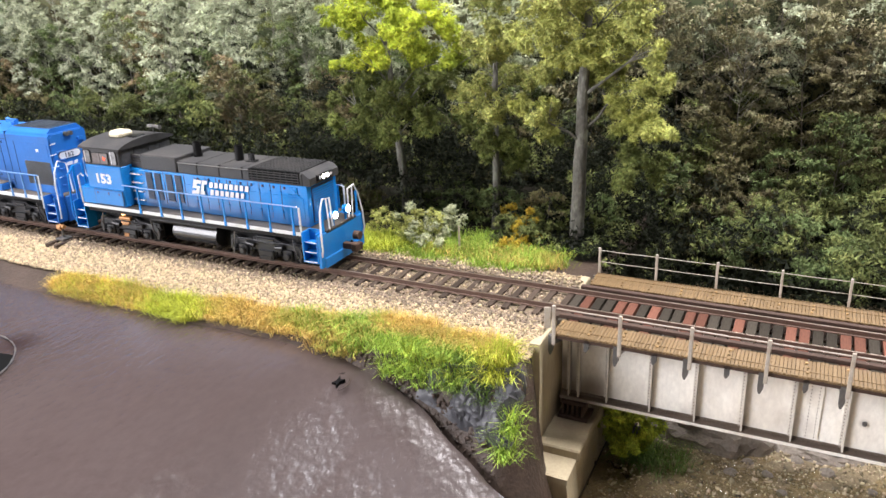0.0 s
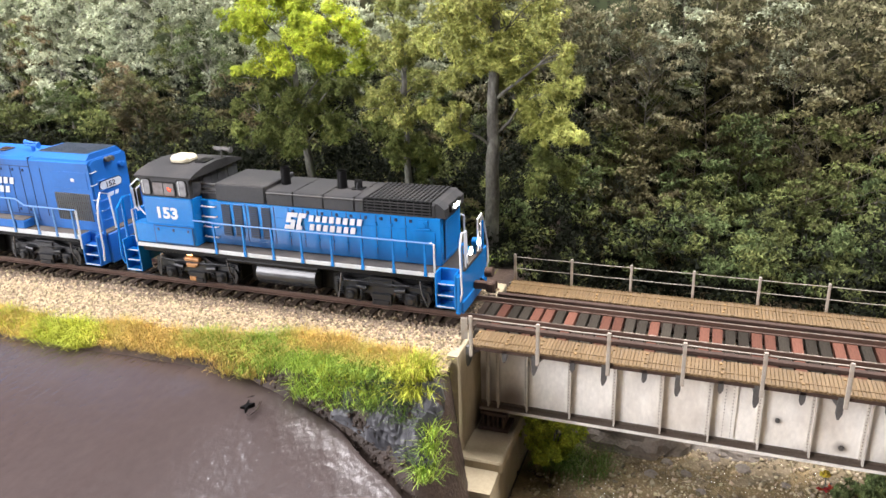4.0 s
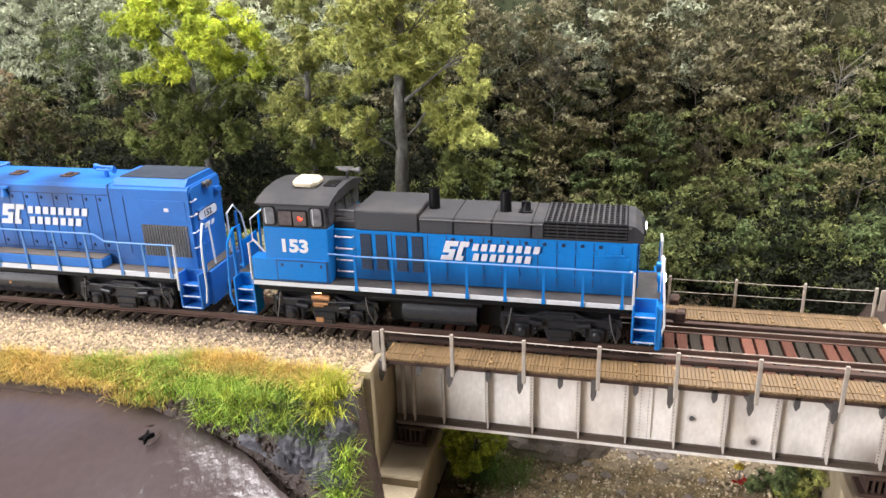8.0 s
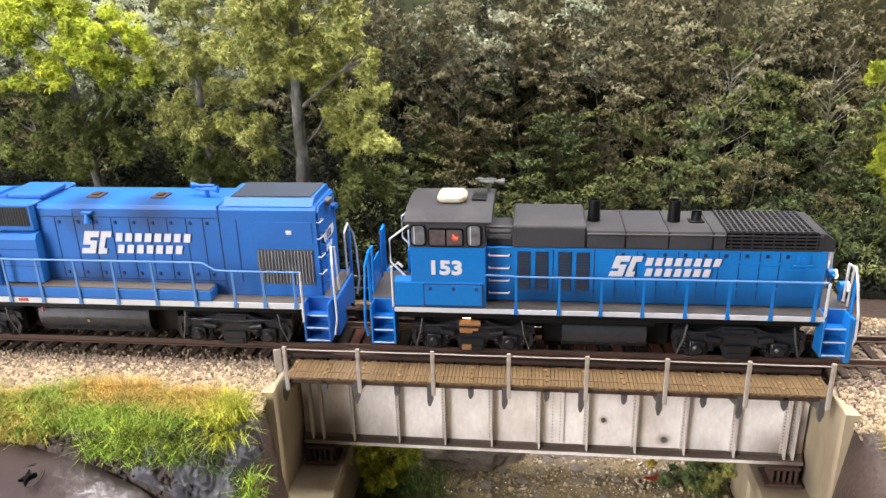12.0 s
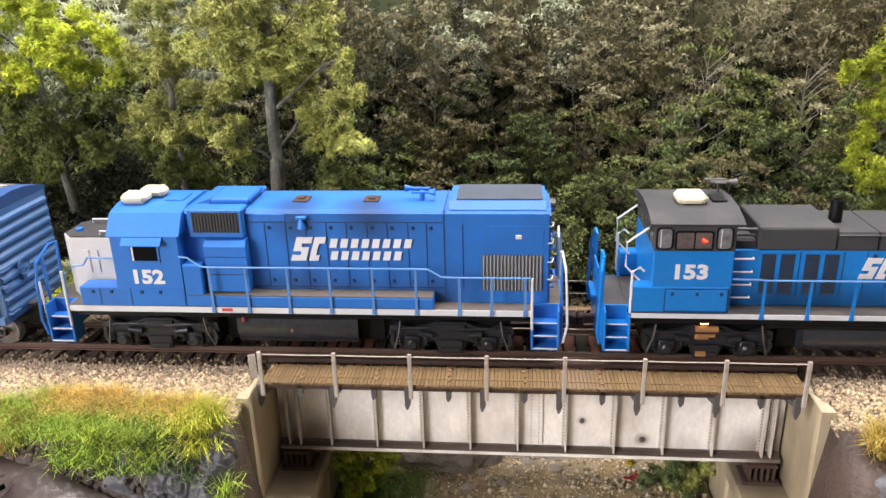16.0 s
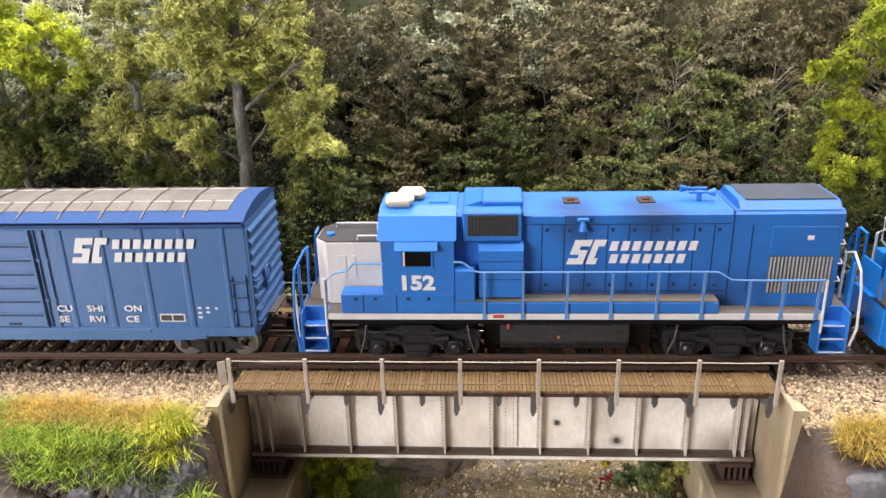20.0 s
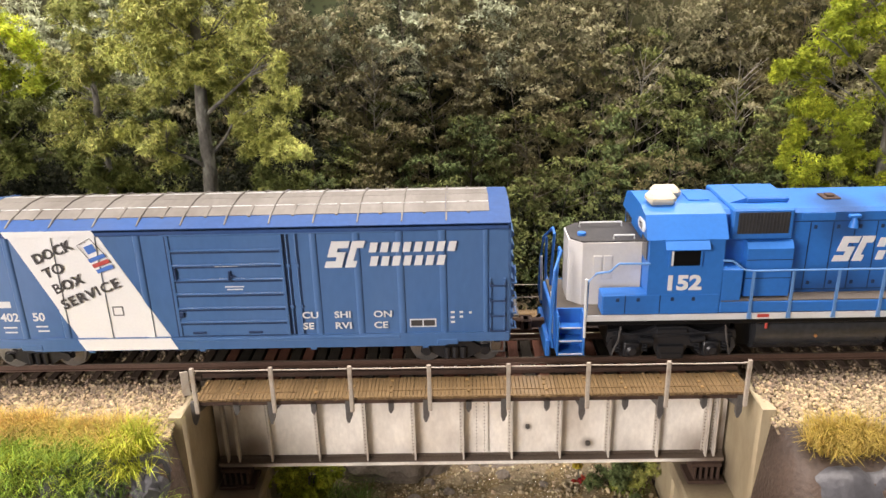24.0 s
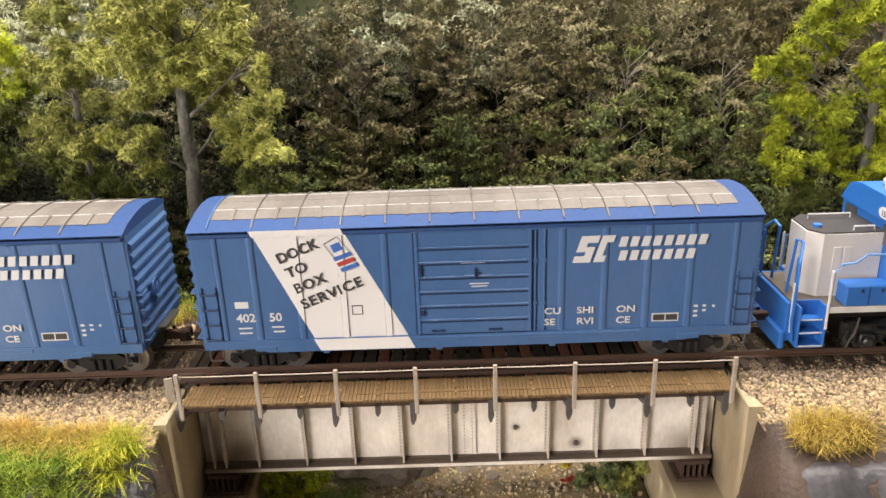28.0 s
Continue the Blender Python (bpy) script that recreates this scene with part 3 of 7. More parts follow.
# ---- track ----
RAILS = [(-0.95, -2.2), (0.95, -2.2), (0.95, -1.85), (0.25, -1.6), (0.25, -0.75), (0.48, -0.6), (0.48, -0.12), (0.38, 0.0), (-0.38, 0.0), (-0.48, -0.12), (-0.48, -0.6), (-0.25, -0.75), (-0.25, -1.6), (-0.95, -1.85)]
track = thing("railway_track", "straight railway track with rusty rails on wooden ties", "track")
for y in (-8.7, 8.7):
    rail = part("rail", B().prism([(y + a, z) for a, z in RAILS], -900, 700), RAILSIDE, track)
    part("rail_head", B().box(-900, 700, y - 0.4, y + 0.4, -0.05, 0.03), RAILTOP, rail, "worn shiny running surface")
tie_mesh = mesh_of("tie", B().box(-1.35, 1.35, -15, 15, -1, 1, 0.15), TIE)
plain_ties = [x for x in np.arange(-560, 300, 6.9) if x < -89 or x > 89]
for x in plain_ties:
    o = part("tie", tie_mesh, None, track, at=(x + rng.normal() * 0.25, rng.normal() * 0.5, -3.2 + rng.normal() * 0.1))
    o.rotation_euler[2] = rng.normal() * 0.012

# ---- bridge ----
bridge = thing("girder_bridge", "grey plate girder railway bridge with plank walkways and post-and-wire railings", "bridge")
bt = [mesh_of("bridge_tie", B().box(-1.75, 1.75, -17.5, 17.5, -1.3, 1.3, 0.12), m) for m in (TIERED, TIEDARK)]
pattern = "DRDDRRDRDDRRDDRDDDRRDDRRDRDDRRDRDDRRDDRDD"
for i, x in enumerate(np.arange(-86.5, 88, 4.45)):
    part("tie", bt[pattern[i % len(pattern)] == "D"], None, bridge, at=(x, rng.normal() * 0.3, -3.5))
for y in (-14.6, 14.6):
    part("guard_timber", B().box(-88, 88, y - 1.1, y + 1.1, -2.15, -0.6, 0.15), RUSTY, bridge, "long dark guard timber bolted to the ties")
for side in (-1, 1):
    yo = 11.0 * side
    g = part("girder", B().box(-88, 88, yo - 0.5 * side, yo - 1.3 * side, -38, -6), GIRDER, bridge, "weathered silver plate girder with dark streaks")
    # dark colour here paints the shade seen through the gaps between ties
    part("top_flange", B().box(-88, 88, yo + 2.2 * side, yo - 4.2 * side, -6.2, -4.9, 0.15), RUSTY, g, "top flange darkened for the shade between the ties")
    part("bottom_flange", B().box(-88, 88, yo + 2.6 * side, yo - 4.2 * side, -39.2, -38, 0.2), GIRDER, g)
    part("flange_angle", B().prism([(yo - 0.5 * side, -38), (yo + 2.2 * side, -38), (yo + 2.2 * side, -37.7), (yo, -37.3), (yo, -36.4), (yo - 0.5 * side, -36.4)], -88, 88), FLANGE, g)
    rivet = mesh_of("rivet", B().cyl((0, 0, 0), (0, 0.32 * side, 0), 0.34, 6), GIRDER)
    for i, x in enumerate([-84.5, -80.5] + [-69 + 16.74 * k for k in range(10)] + [-1.0, 84.5]):
        wide = 3.2 if x == -1.0 else 1.3
        if x == -1.0:
            part("splice_plate", B().box(1.5, 6.5, yo - 0.5 * side, yo + 0.15 * side, -35.4, -6), GIRDER, g)
            continue
        s = part("stiffener", B().box(x - 0.3, x + 0.3, yo - 0.5 * side, yo + 1.9 * side, -37.6, -6.1).box(x - wide, x + 0.3, yo - 0.5 * side, yo - 0.05 * side, -37.6, -6.1), STIFF, g)
        if side < 0:
            rv = B()
            for z in np.arange(-36, -7, 1.35):
                rv.box(x - 1.0, x - 0.6, yo - 0.05 * side, yo + 0.18 * side, z - 0.2, z + 0.2, 0.08)
            tagged(part("rivet_strip", rv, FLANGE, g), kind="stuff")
    if side < 0:
        rv = B()
        for x in np.arange(-87, 87, 1.7):
            rv.box(x - 0.25, x + 0.25, yo - 0.1, yo - 0.45, -37, -36.5, 0.1)
        tagged(part("rivet_strip", rv, FLANGE, g), kind="stuff")
        rv = B()
        for z in np.arange(-35, -7, 1.35):
            for x in (2.6, 5.3):
                rv.box(x - 0.18, x + 0.18, yo, yo - 0.3, z - 0.18, z + 0.18, 0.08)
        tagged(part("rivet_strip", rv, FLANGE, g), kind="stuff")
        for x, z, r in ((20.2, -25.8, 0.8), (41.2, -32.9, 0.9)):
            part("drain_stub", B().cyl((x, yo - 0.3, z), (x, yo + 0.9, z), r, 14), GREYSTEEL, g, "short dark pipe stub", smooth=True)
    # walkway
    ye = 31.0 * side
    plank = mesh_of("plank", B().box(-0.56, 0.56, 18.6 * side, ye, -0.7, 0, 0.06), PLANK)
    for x in np.arange(-85, 86.3, 1.24):
        part("plank", plank, None, bridge, at=(x, rng.normal() * 0.12, -1.2 + rng.normal() * 0.06))
    for y in (26.9, 30.7):
        part("strap", B().box(-86, 86, y * side - 0.16, y * side + 0.16, -1.2, -0.98, 0.05), PLANK, bridge, "thin strap along the walkway")
    for k in range(15):
        for y in (21.0, 24.2, 27.6):
            part("cleat", B().box(-0.45, 0.45, y * side - 0.6, y * side + 0.6, -1.2, -0.78, 0.1), OCHRE, bridge, at=(-85 + 12.14 * k + rng.normal() * 0.3, 0, 0))
    for y in (21.5, 26, 30.2):
        part("stringer", B().box(-86, 86, y * side - 0.7, y * side + 0.7, -3.2, -2.0), RUSTY, bridge)
    big = mesh_of("bracket", B().prism([(12.8 * side, -3.3), (30.8 * side, -3.3), (30.8 * side, -6.5), (12.8 * side, -12)], -0.5, 0.5).prism([(-0.95, -2.2), (0.95, -2.2), (0.95, -8.0), (0.1, -10.2), (-0.5, -10.2), (-0.95, -8.6)], 29.6 * side, 31.05 * side, "y"), BRACKET)
    small = mesh_of("bracket", B().prism([(12.8 * side, -3.3), (30.6 * side, -3.3), (30.6 * side, -4.6), (12.8 * side, -10)], -0.5, 0.5).prism([(-0.9, -2.2), (0.9, -2.2), (0.8, -5.6), (0.0, -6.9), (-0.4, -6.9), (-0.9, -5.8)], 29.4 * side, 30.9 * side, "y"), BRACKET)
    post = mesh_of("post", B().box(-0.64 if side < 0 else -0.5, 0.64 if side < 0 else 0.5, 31.1 * side, 32.1 * side, -5.6, 10.5, 0.16), POST)
    for k in range(8):
        x = -85 + 24.28 * k
        part("bracket", big, None, bridge, "dark steel bracket under the walkway", at=(x - 1.3, 0, 0))
        part("post", post, None, bridge, "pale weathered railing post", at=(x, 0, 0))
        if k < 7:
            part("bracket", small, None, bridge, at=(x + 12.1, 0, 0))
    for z in (9.4, 4.2) if side > 0 else (9.4,):
        part("railing_wire", B().tube([(-85 + 170 * k / 14, 31.3 * side, z - 0.12 * math.sin(k * math.pi / 2) ** 2) for k in range(15)], 0.22 if side < 0 else 0.15, 5), POST, bridge, "thin grey railing wire")
for x, y, a in ((-87.2, -32.3, 0.55), (87.5, 31.5, 0.55)):
    o = part("end_plate", B().box(-0.2, 0.2, -1.2, 1.2, -4.2, 4.2, 0.1), POST, bridge, "white clearance plate on the end post", at=(x, y, 5.6))
    o.rotation_euler[2] = a + math.pi / 2 - 0.3

for sx, nm in ((-1, "abutment"), (1, "abutment")):
    a = thing(nm, "tan concrete bridge abutment with stepped seat and rust stains", "abutment", "bridge abutments")
    part("backwall", B().box(sx * 89.2, sx * 93, -33.5, 33.5, -48, -4.6, 0.4), CONCRETE, a)
    part("seat", B().box(sx * 73, sx * 93, -35.5, 35.5, -52, -47, 0.6), CONCRETE, a)
    part("stem", B().prism([(sx * 75, -34), (sx * 93, -34), (sx * 93, 34), (sx * 75, 34), (sx * 75, 24), (sx * 76.5, 22), (sx * 75, 20), (sx * 75, 0), (sx * 76.5, -2), (sx * 75, -4)], -80, -52, "z"), CONCRETE, a)
    part("wing_wall", B().prism([(sx * 88.6, -4.0), (sx * 92.6, -4.0), (sx * 92.8, -47), (sx * 88.6, -47)], -36.5, -33.5, "y"), CONCRETE, a)
    part("front_buttress", B().prism([(sx * 75, -52), (sx * 93, -52), (sx * 93, -80), (sx * 72, -80)], -46, -34, "y"), CONCRETE, a)
    part("buttress_cap", B().prism([(-47, -52.2), (-34, -50.4), (-34, -53.6), (-47, -54.6)], sx * 74, sx * 93.4), CONCRETE, a)
    for side in (-1, 1):
        s = part("bearing", B().box(sx * 75.5, sx * 88, 11 * side - 5, 11 * side + 5, -46.9, -45.6, 0.2).box(sx * 76.5, sx * 87, 11 * side - 4, 11 * side + 4, -40.6, -39.25, 0.2), RUSTY, a, "rusty ribbed bridge bearing")
        for k in range(5):
            x = sx * (78 + 2 * k)
            part("rib", B().box(x - 0.4, x + 0.4, 11 * side - 4, 11 * side + 4, -45.6, -40.6, 0.1), RUSTY, s)

# ---- planting ----
def stuff(name, meshdata, material, label, category):
    return tagged(new(name, cloud_mesh(name, *meshdata, material)), label, category, kind="stuff")


def strip_points(n, x0, x1, y0, y1):
    return x0 + (x1 - x0) * rng.random(n), y0 + (y1 - y0) * rng.random(n)


# ballast
for nm, x0, x1 in (("ballast_bed_left", -680, -91), ("ballast_bed_right", 91, 420)):
    me = sheet(nm, np.linspace(x0, x1, 140), np.linspace(-43, 38, 40), BED, lambda x, y: np.where(np.abs(y) < 19, -3.3, -3.3 - (np.abs(y) - 19) * 0.21) + 0.2 * rough(x, y, 0.9))
    tagged(new(nm, me), "pale tan crushed stone ballast bed", "ballast", kind="structure")


def ballast(name, x0, x1, n, near):
    x = x0 + (x1 - x0) * rng.random(n)
    y = np.where(rng.random(n) < 0.72, -18 - (near - 18) * rng.random(n) ** 0.9, -18 + 55 * rng.random(n))
    edge = 43 + 2.5 * np.sin(x * 0.05) * np.sin(x * 0.013 + 1)
    keep = (-y < edge) & (np.abs(np.abs(y) - 8.7) > 1.6)
    x, y = x[keep], y[keep]
    z = np.where(np.abs(y) < 19, -3.1, -3.1 - (np.abs(y) - 19) * 0.21) + 0.5 * rng.random(len(x))
    z = np.where(np.abs(y) < 15, z - 0.3, z)
    p = np.stack([x, y, z], 1)
    # grime along the rails; the share between them also paints the train's shade
    grimy = rng.random(len(x)) < np.where(np.abs(y) < 15, 0.72, np.clip((27 - np.abs(y)) / 8, 0.1, 0.8))
    stuff(name, stones(p[~grimy], 0.66), STONE, "loose pale tan ballast stones", "ballast")
    stuff(name, stones(p[grimy], 0.66), STONEDARK, "brown ballast stones, grimy by the rails, shade-dark between them", "ballast")


ballast("ballast_stones_left", -440, -91, 62000, 44)
ballast("ballast_stones_right", 91, 300, 30000, 46)


def grass(name, material, label, x0, x1, y0, y1, n, length, lean=0.5):
    x, y = strip_points(n, x0, x1, y0, y1)
    cx, cy = (x0 + x1) / 2, (y0 + y1) / 2
    keep = (rng.random(n) < 0.95) & (((x - cx) / (x1 - x0) * 2) ** 4 + ((y - cy) / (y1 - y0) * 2) ** 4 < 0.65 + 0.45 * rng.random(n))
    x, y = x[keep], y[keep]
    return stuff(name, blades(x, y, ground_z(x, y) + 0.2, length, lean), material, label, "grass")


TAN, GREEN, LIME = "dry straw-coloured static grass", "fresh green static grass", "bright lime green grass tuft"
for x0, x1, y0, y1, n, h, m, lb in (
    (-334, -262, -57, -43, 5200, 4.5, GRASS_TAN, TAN), (-330, -268, -56, -44, 1800, 5, GRASS_LIME, LIME), (-268, -236, -57, -46, 2400, 6.8, GRASS_LIME, LIME),
    (-242, -188, -54, -41, 5200, 5, GRASS_TAN, TAN), (-200, -177, -50, -40, 900, 6, GRASS_GREEN, GREEN), (-196, -156, -54, -38, 4200, 5, GRASS_TAN, TAN),
    (-176, -150, -53, -36, 1800, 6.5, GRASS_GREEN, GREEN), (-160, -128, -42, -33, 4200, 5.5, GRASS_TAN, TAN), (-150, -112, -55, -42, 3200, 6.6, GRASS_GREEN, GREEN),
    (-130, -98, -44, -36, 4000, 5.5, GRASS_TAN, TAN), (-140, -118, -52, -43, 700, 5.5, GRASS_LIME, LIME), (-116, -103, -56, -45, 900, 6.5, GRASS_DARK, "deep green static grass"), (-109, -95, -50, -41, 900, 9, GRASS_LIME, LIME), (-95, -90, -66, -54, 500, 7, GRASS_GREEN, GREEN),
    (98, 120, -52, -43, 1900, 7, GRASS_GOLD, "golden dry grass tuft"), (128, 165, -52, -42, 2400, 7, GRASS_GOLD, "golden dry grass tuft"), (100, 116, 26, 38, 350, 5, GRASS_GOLD, "golden dry grass tuft"),
    (-440, -104, 22, 58, 9000, 6, GRASS_GREEN, GREEN), (-260, -185, 26, 56, 5000, 8, GRASS_LIME, LIME), (-190, -106, 40, 76, 2600, 9, GRASS_GREEN, GREEN), (-180, -106, 34, 60, 1500, 7, GRASS_TAN, TAN),
    (-66, -38, 0, 16, 700, 11, GRASS_DARK, "tall deep green grass under the bridge"), (-72, -52, 6, 24, 260, 12, GRASS_GREEN, "tall green grass under the bridge"), (56, 73, 12, 28, 300, 5, GRASS_GREEN, "green grass under the bridge"),
):
    grass("grass", m, lb, x0, x1, y0, y1, int(n * 1.4), h * 0.98, 0.95 if h > 6 else 0.75)


def bush(name, mats, label, x, y, z, r, h, per=220, n=16, size=2.0):
    b = thing(name, label, "bush", at=(x, y, z))
    c = np.stack([rng.normal(size=n) * r * 0.45, rng.normal(size=n) * r * 0.4, h * (0.2 + 0.7 * rng.random(n))], 1)
    k = 8
    tips = np.repeat(c, k, 0) + unit(n * k) * r * 0.26
    rr = r * (0.09 + 0.07 * rng.random(n * k))
    half = n * k // (1 if len(mats) == 1 else 2)
    part("foliage", cloud_mesh("foliage", *fronds(tips[:half], rr[:half], per // k, size, size * 0.4), mats[0]), None, b)
    if len(mats) > 1:
        part("blossom", cloud_mesh("blossom", *fronds(tips[half:], rr[half:], per // k, size * 0.8, size * 0.5), mats[1]), None, b)
    st = B()
    for k in range(6):
        a = k * 1.05
        st.tube([(0, 0, -1), (math.cos(a) * r * 0.3, math.sin(a) * r * 0.3, h * 0.5)], 0.4, 5)
    part("stems", st, BARK, b)
    return b


bush("bush", [LEAF_OLIVE, PETAL_WHITE], "white flowering shrub beside the track", -178, 55, -9, 20, 18, 560, 20, 1.5)
bush("bush", [LEAF_MID, PETAL_GOLD], "shrub with orange-yellow blossom", -135, 70, -11, 15, 18, 520, 18, 1.5)


def tree(name, label, x, y, z, height, trunk_r, puffs, material, seed=1, lean=(0, 0), limbs=12, density=17.0, low=None):
    """A tapered, crooked trunk, limbs, and a crown of tufted puffs (x, y, z, radius, in the tree's space)."""
    r = random.Random(seed)
    t = thing(name, label, "tree", "trees before the woodland", at=(x, y, z))
    pts, rad = [], []
    for k in range(13):
        q = k / 12
        pts.append((lean[0] * q + r.uniform(-1, 1) * 0.9 * q, lean[1] * q + r.uniform(-1, 1) * 0.9 * q, height * q - 2))
        rad.append(trunk_r * (1.0 - 0.62 * q) * (1.5 if k == 0 else 1.12 if k == 1 else 1) * r.uniform(0.93, 1.07))
    part("trunk", B().tube(pts, 1, 11, rad), BARK, t, smooth=True)
    high = [q for q in puffs if q[2] > 0.55 * height]
    for cx, cy, cz, cr in high[:: max(1, len(high) // limbs)]:
        h = max(0.45 * height, min(cz - r.uniform(0.5, 1.1) * math.hypot(cx, cy), height * 0.95))
        q = h / height
        a = Vector((lean[0] * q, lean[1] * q, h - 2))
        e = Vector((cx, cy - 0.3 * cr, cz))
        m1 = a.lerp(e, 0.35) + Vector((r.uniform(-2, 2), r.uniform(-2, 2), r.uniform(-1, 2)))
        m2 = a.lerp(e, 0.7) + Vector((r.uniform(-2, 2), r.uniform(-2, 2), r.uniform(0, 3)))
        br = part("branch", B().tube([a, m1, m2, e], 1, 6, [trunk_r * 0.22, trunk_r * 0.16, trunk_r * 0.11, 0.2]), BARK, t, smooth=True)
        for i in range(3):
            tip = e + Vector((r.uniform(-1, 1), r.uniform(-1, 0.4), r.uniform(-0.6, 1))) * cr
            part("twig", B().tube([m2, m2.lerp(tip, 0.5) + Vector((0, 0, 1)), tip], 1, 4, [trunk_r * 0.12, 0.2, 0.1]), BARK, br)
    c = np.array(puffs, float)
    extra = np.repeat(c, 2, 0)
    extra[:, :3] += unit(len(extra)) * extra[:, 3:] * np.array([1.1, 0.7, 0.8])
    extra[:, 3] *= 0.4 + 0.3 * rng.random(len(extra))
    c = np.concatenate([c, extra])
    # each puff breaks up into tufts, some of which stray from it
    k = 12
    tips = np.repeat(c, k, 0)
    d = unit(len(tips))
    tips[:, :3] += d * tips[:, 3:] * (0.25 + 0.55 * rng.random((len(tips), 1)))
    tr = tips[:, 3] * (0.18 + 0.24 * rng.random(len(tips)))
    # tufts below this height take the leaves with shade in their colour
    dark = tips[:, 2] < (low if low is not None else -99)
    for nm, pick, m in (("crown", ~dark, material), ("lower_crown", dark, LEAF_CROWN_SHADE)):
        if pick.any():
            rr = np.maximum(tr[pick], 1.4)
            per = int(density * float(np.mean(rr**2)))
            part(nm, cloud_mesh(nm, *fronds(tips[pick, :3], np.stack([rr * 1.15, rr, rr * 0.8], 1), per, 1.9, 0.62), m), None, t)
    return t


tree("tree", "tall tree with grey trunk and mossy olive foliage", -112, 86, -30, 152, 4.3, [
    (-17, -10, 87, 10), (-14, -4, 79, 8), (-26, -6, 88, 7), (-8, -12, 117, 11), (-17, -5, 126, 11), (-17, -10, 137, 10), (-30, 0, 124, 9), (-12, 10, 133, 11), (-11, -5, 149, 13),
    (13, 5, 131, 12), (30, -10, 135, 10), (12, -9, 119, 10), (23, 10, 118, 11), (37, -5, 117, 7), (6, 5, 110, 8), (14, -10, 146, 12), (27, 0, 151, 12), (17, 10, 97, 10), (30, -5, 92, 10),
    (24, 5, 82, 9), (39, -10, 83, 7), (34, 0, 101, 8), (14, 14, 88, 7), (28, -5, 70, 9), (37, 5, 60, 9), (26, -10, 58, 9), (2, 16, 128, 12), (-20, 12, 104, 8), (8, 18, 104, 8), (-3, -15, 128, 9), (-5, -16, 140, 9), (6, -16, 150, 8), (2, -14, 114, 6),
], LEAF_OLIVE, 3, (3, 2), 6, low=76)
tree("tree", "tree with bright yellow-green foliage and grey trunk", -221, 108, -12, 108, 3.0, [
    (-16, -10, 119, 15), (-40, 0, 115, 12), (-7, 10, 117, 15), (21, -5, 115, 13), (-9, 5, 132, 18), (-24, -10, 107, 9), (17, 0, 89, 12), (4, 10, 81, 9), (26, -5, 81, 9), (32, 5, 97, 9),
    (-26, -10, 86, 11), (-19, 4, 76, 12), (-45, 10, 67, 10), (-10, -5, 67, 12), (2, 5, 72, 12), (-22, -10, 60, 10), (15, 0, 62, 9), (-36, 10, 46, 10), (20, -5, 56, 9), (-19, 5, 42, 9), (-38, -10, 54, 8), (0, 12, 98, 12), (-30, 14, 96, 10), (-6, -14, 70, 9), (-8, -16, 92, 9), (-4, -15, 54, 8), (2, -14, 106, 10),
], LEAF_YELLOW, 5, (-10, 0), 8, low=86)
tree("tree", "slender tree with tan and olive foliage", -161, 100, -12, 112, 2.5, [
    (2, -10, 108, 10), (-11, 0, 96, 9), (-6, 10, 83, 10), (-7, -5, 71, 10), (-21, 5, 60, 8), (8, -10, 70, 9), (11, 0, 85, 9), (-11, 10, 50, 9), (8, -5, 54, 7), (11, 5, 43, 8), (-2, -10, 121, 10), (9, 6, 38, 7), (-23, 10, 74, 7), (4, 12, 100, 10), (0, -13, 60, 8), (-2, -13, 80, 8), (2, -12, 96, 8), (0, -13, 46, 7),
], LEAF_TAN, 8, (0, 0), 6, low=62)
tree("tree", "tree with dense yellow-green foliage", 205, 130, -12, 130, 3.4, [
    (-38, -10, 101, 14), (-14, 0, 107, 13), (-39, 10, 70, 12), (-26, -5, 67, 13), (-2, 5, 80, 13), (-41, -10, 41, 12), (-15, 0, 46, 12), (12, 10, 51, 13), (-25, -5, 22, 11), (6, 8, 24, 10), (-47, -10, 89, 10), (-5, 0, 116, 13), (-22, 10, 121, 13),
    (24, -5, 68, 16), (29, 5, 32, 14), (6, -10, 95, 13), (-44, 0, 53, 8), (-46, 10, 84, 7), (36, 0, 100, 16), (10, 10, 136, 16), (0, -14, 40, 10), (2, -16, 62, 10), (-2, -15, 86, 10), (-12, -8, 30, 9),
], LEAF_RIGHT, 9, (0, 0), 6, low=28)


def woods(name, material, label, n, x0, x1, z0, z1, y0, y1, r, per, size, flat=0.35):
    """Shrubby growth in clumps of small sprays, tilted like boughs."""
    x = x0 + (x1 - x0) * rng.random(n)
    z = z0 + (z1 - z0) * rng.random(n)
    y = y0 + (y1 - y0) * rng.random(n)
    rr = r * (0.6 + 0.9 * rng.random(n))
    k = 9
    c = np.repeat(np.stack([x, y, z], 1), k, 0)
    off = unit(len(c)) * np.repeat(rr, k)[:, None] * np.array([0.85, flat, 0.6])
    off[:, 2] -= 0.25 * np.abs(off[:, 0])
    rs = np.repeat(rr, k) * 0.36 * (0.7 + 0.6 * rng.random(len(c)))
    return stuff(name, fronds(c + off, np.stack([rs, rs * flat, rs * 0.55], 1), per // k, size, size * 0.45), material, label, "woodland")


woods("far_woods", LEAF_SHADE, "near-black leaves painted as shade behind the far woodland", 620, -800, 430, -70, 62, 212, 222, 17, 110, 3.4)
WOODS, STEMS = collections.defaultdict(list), {}


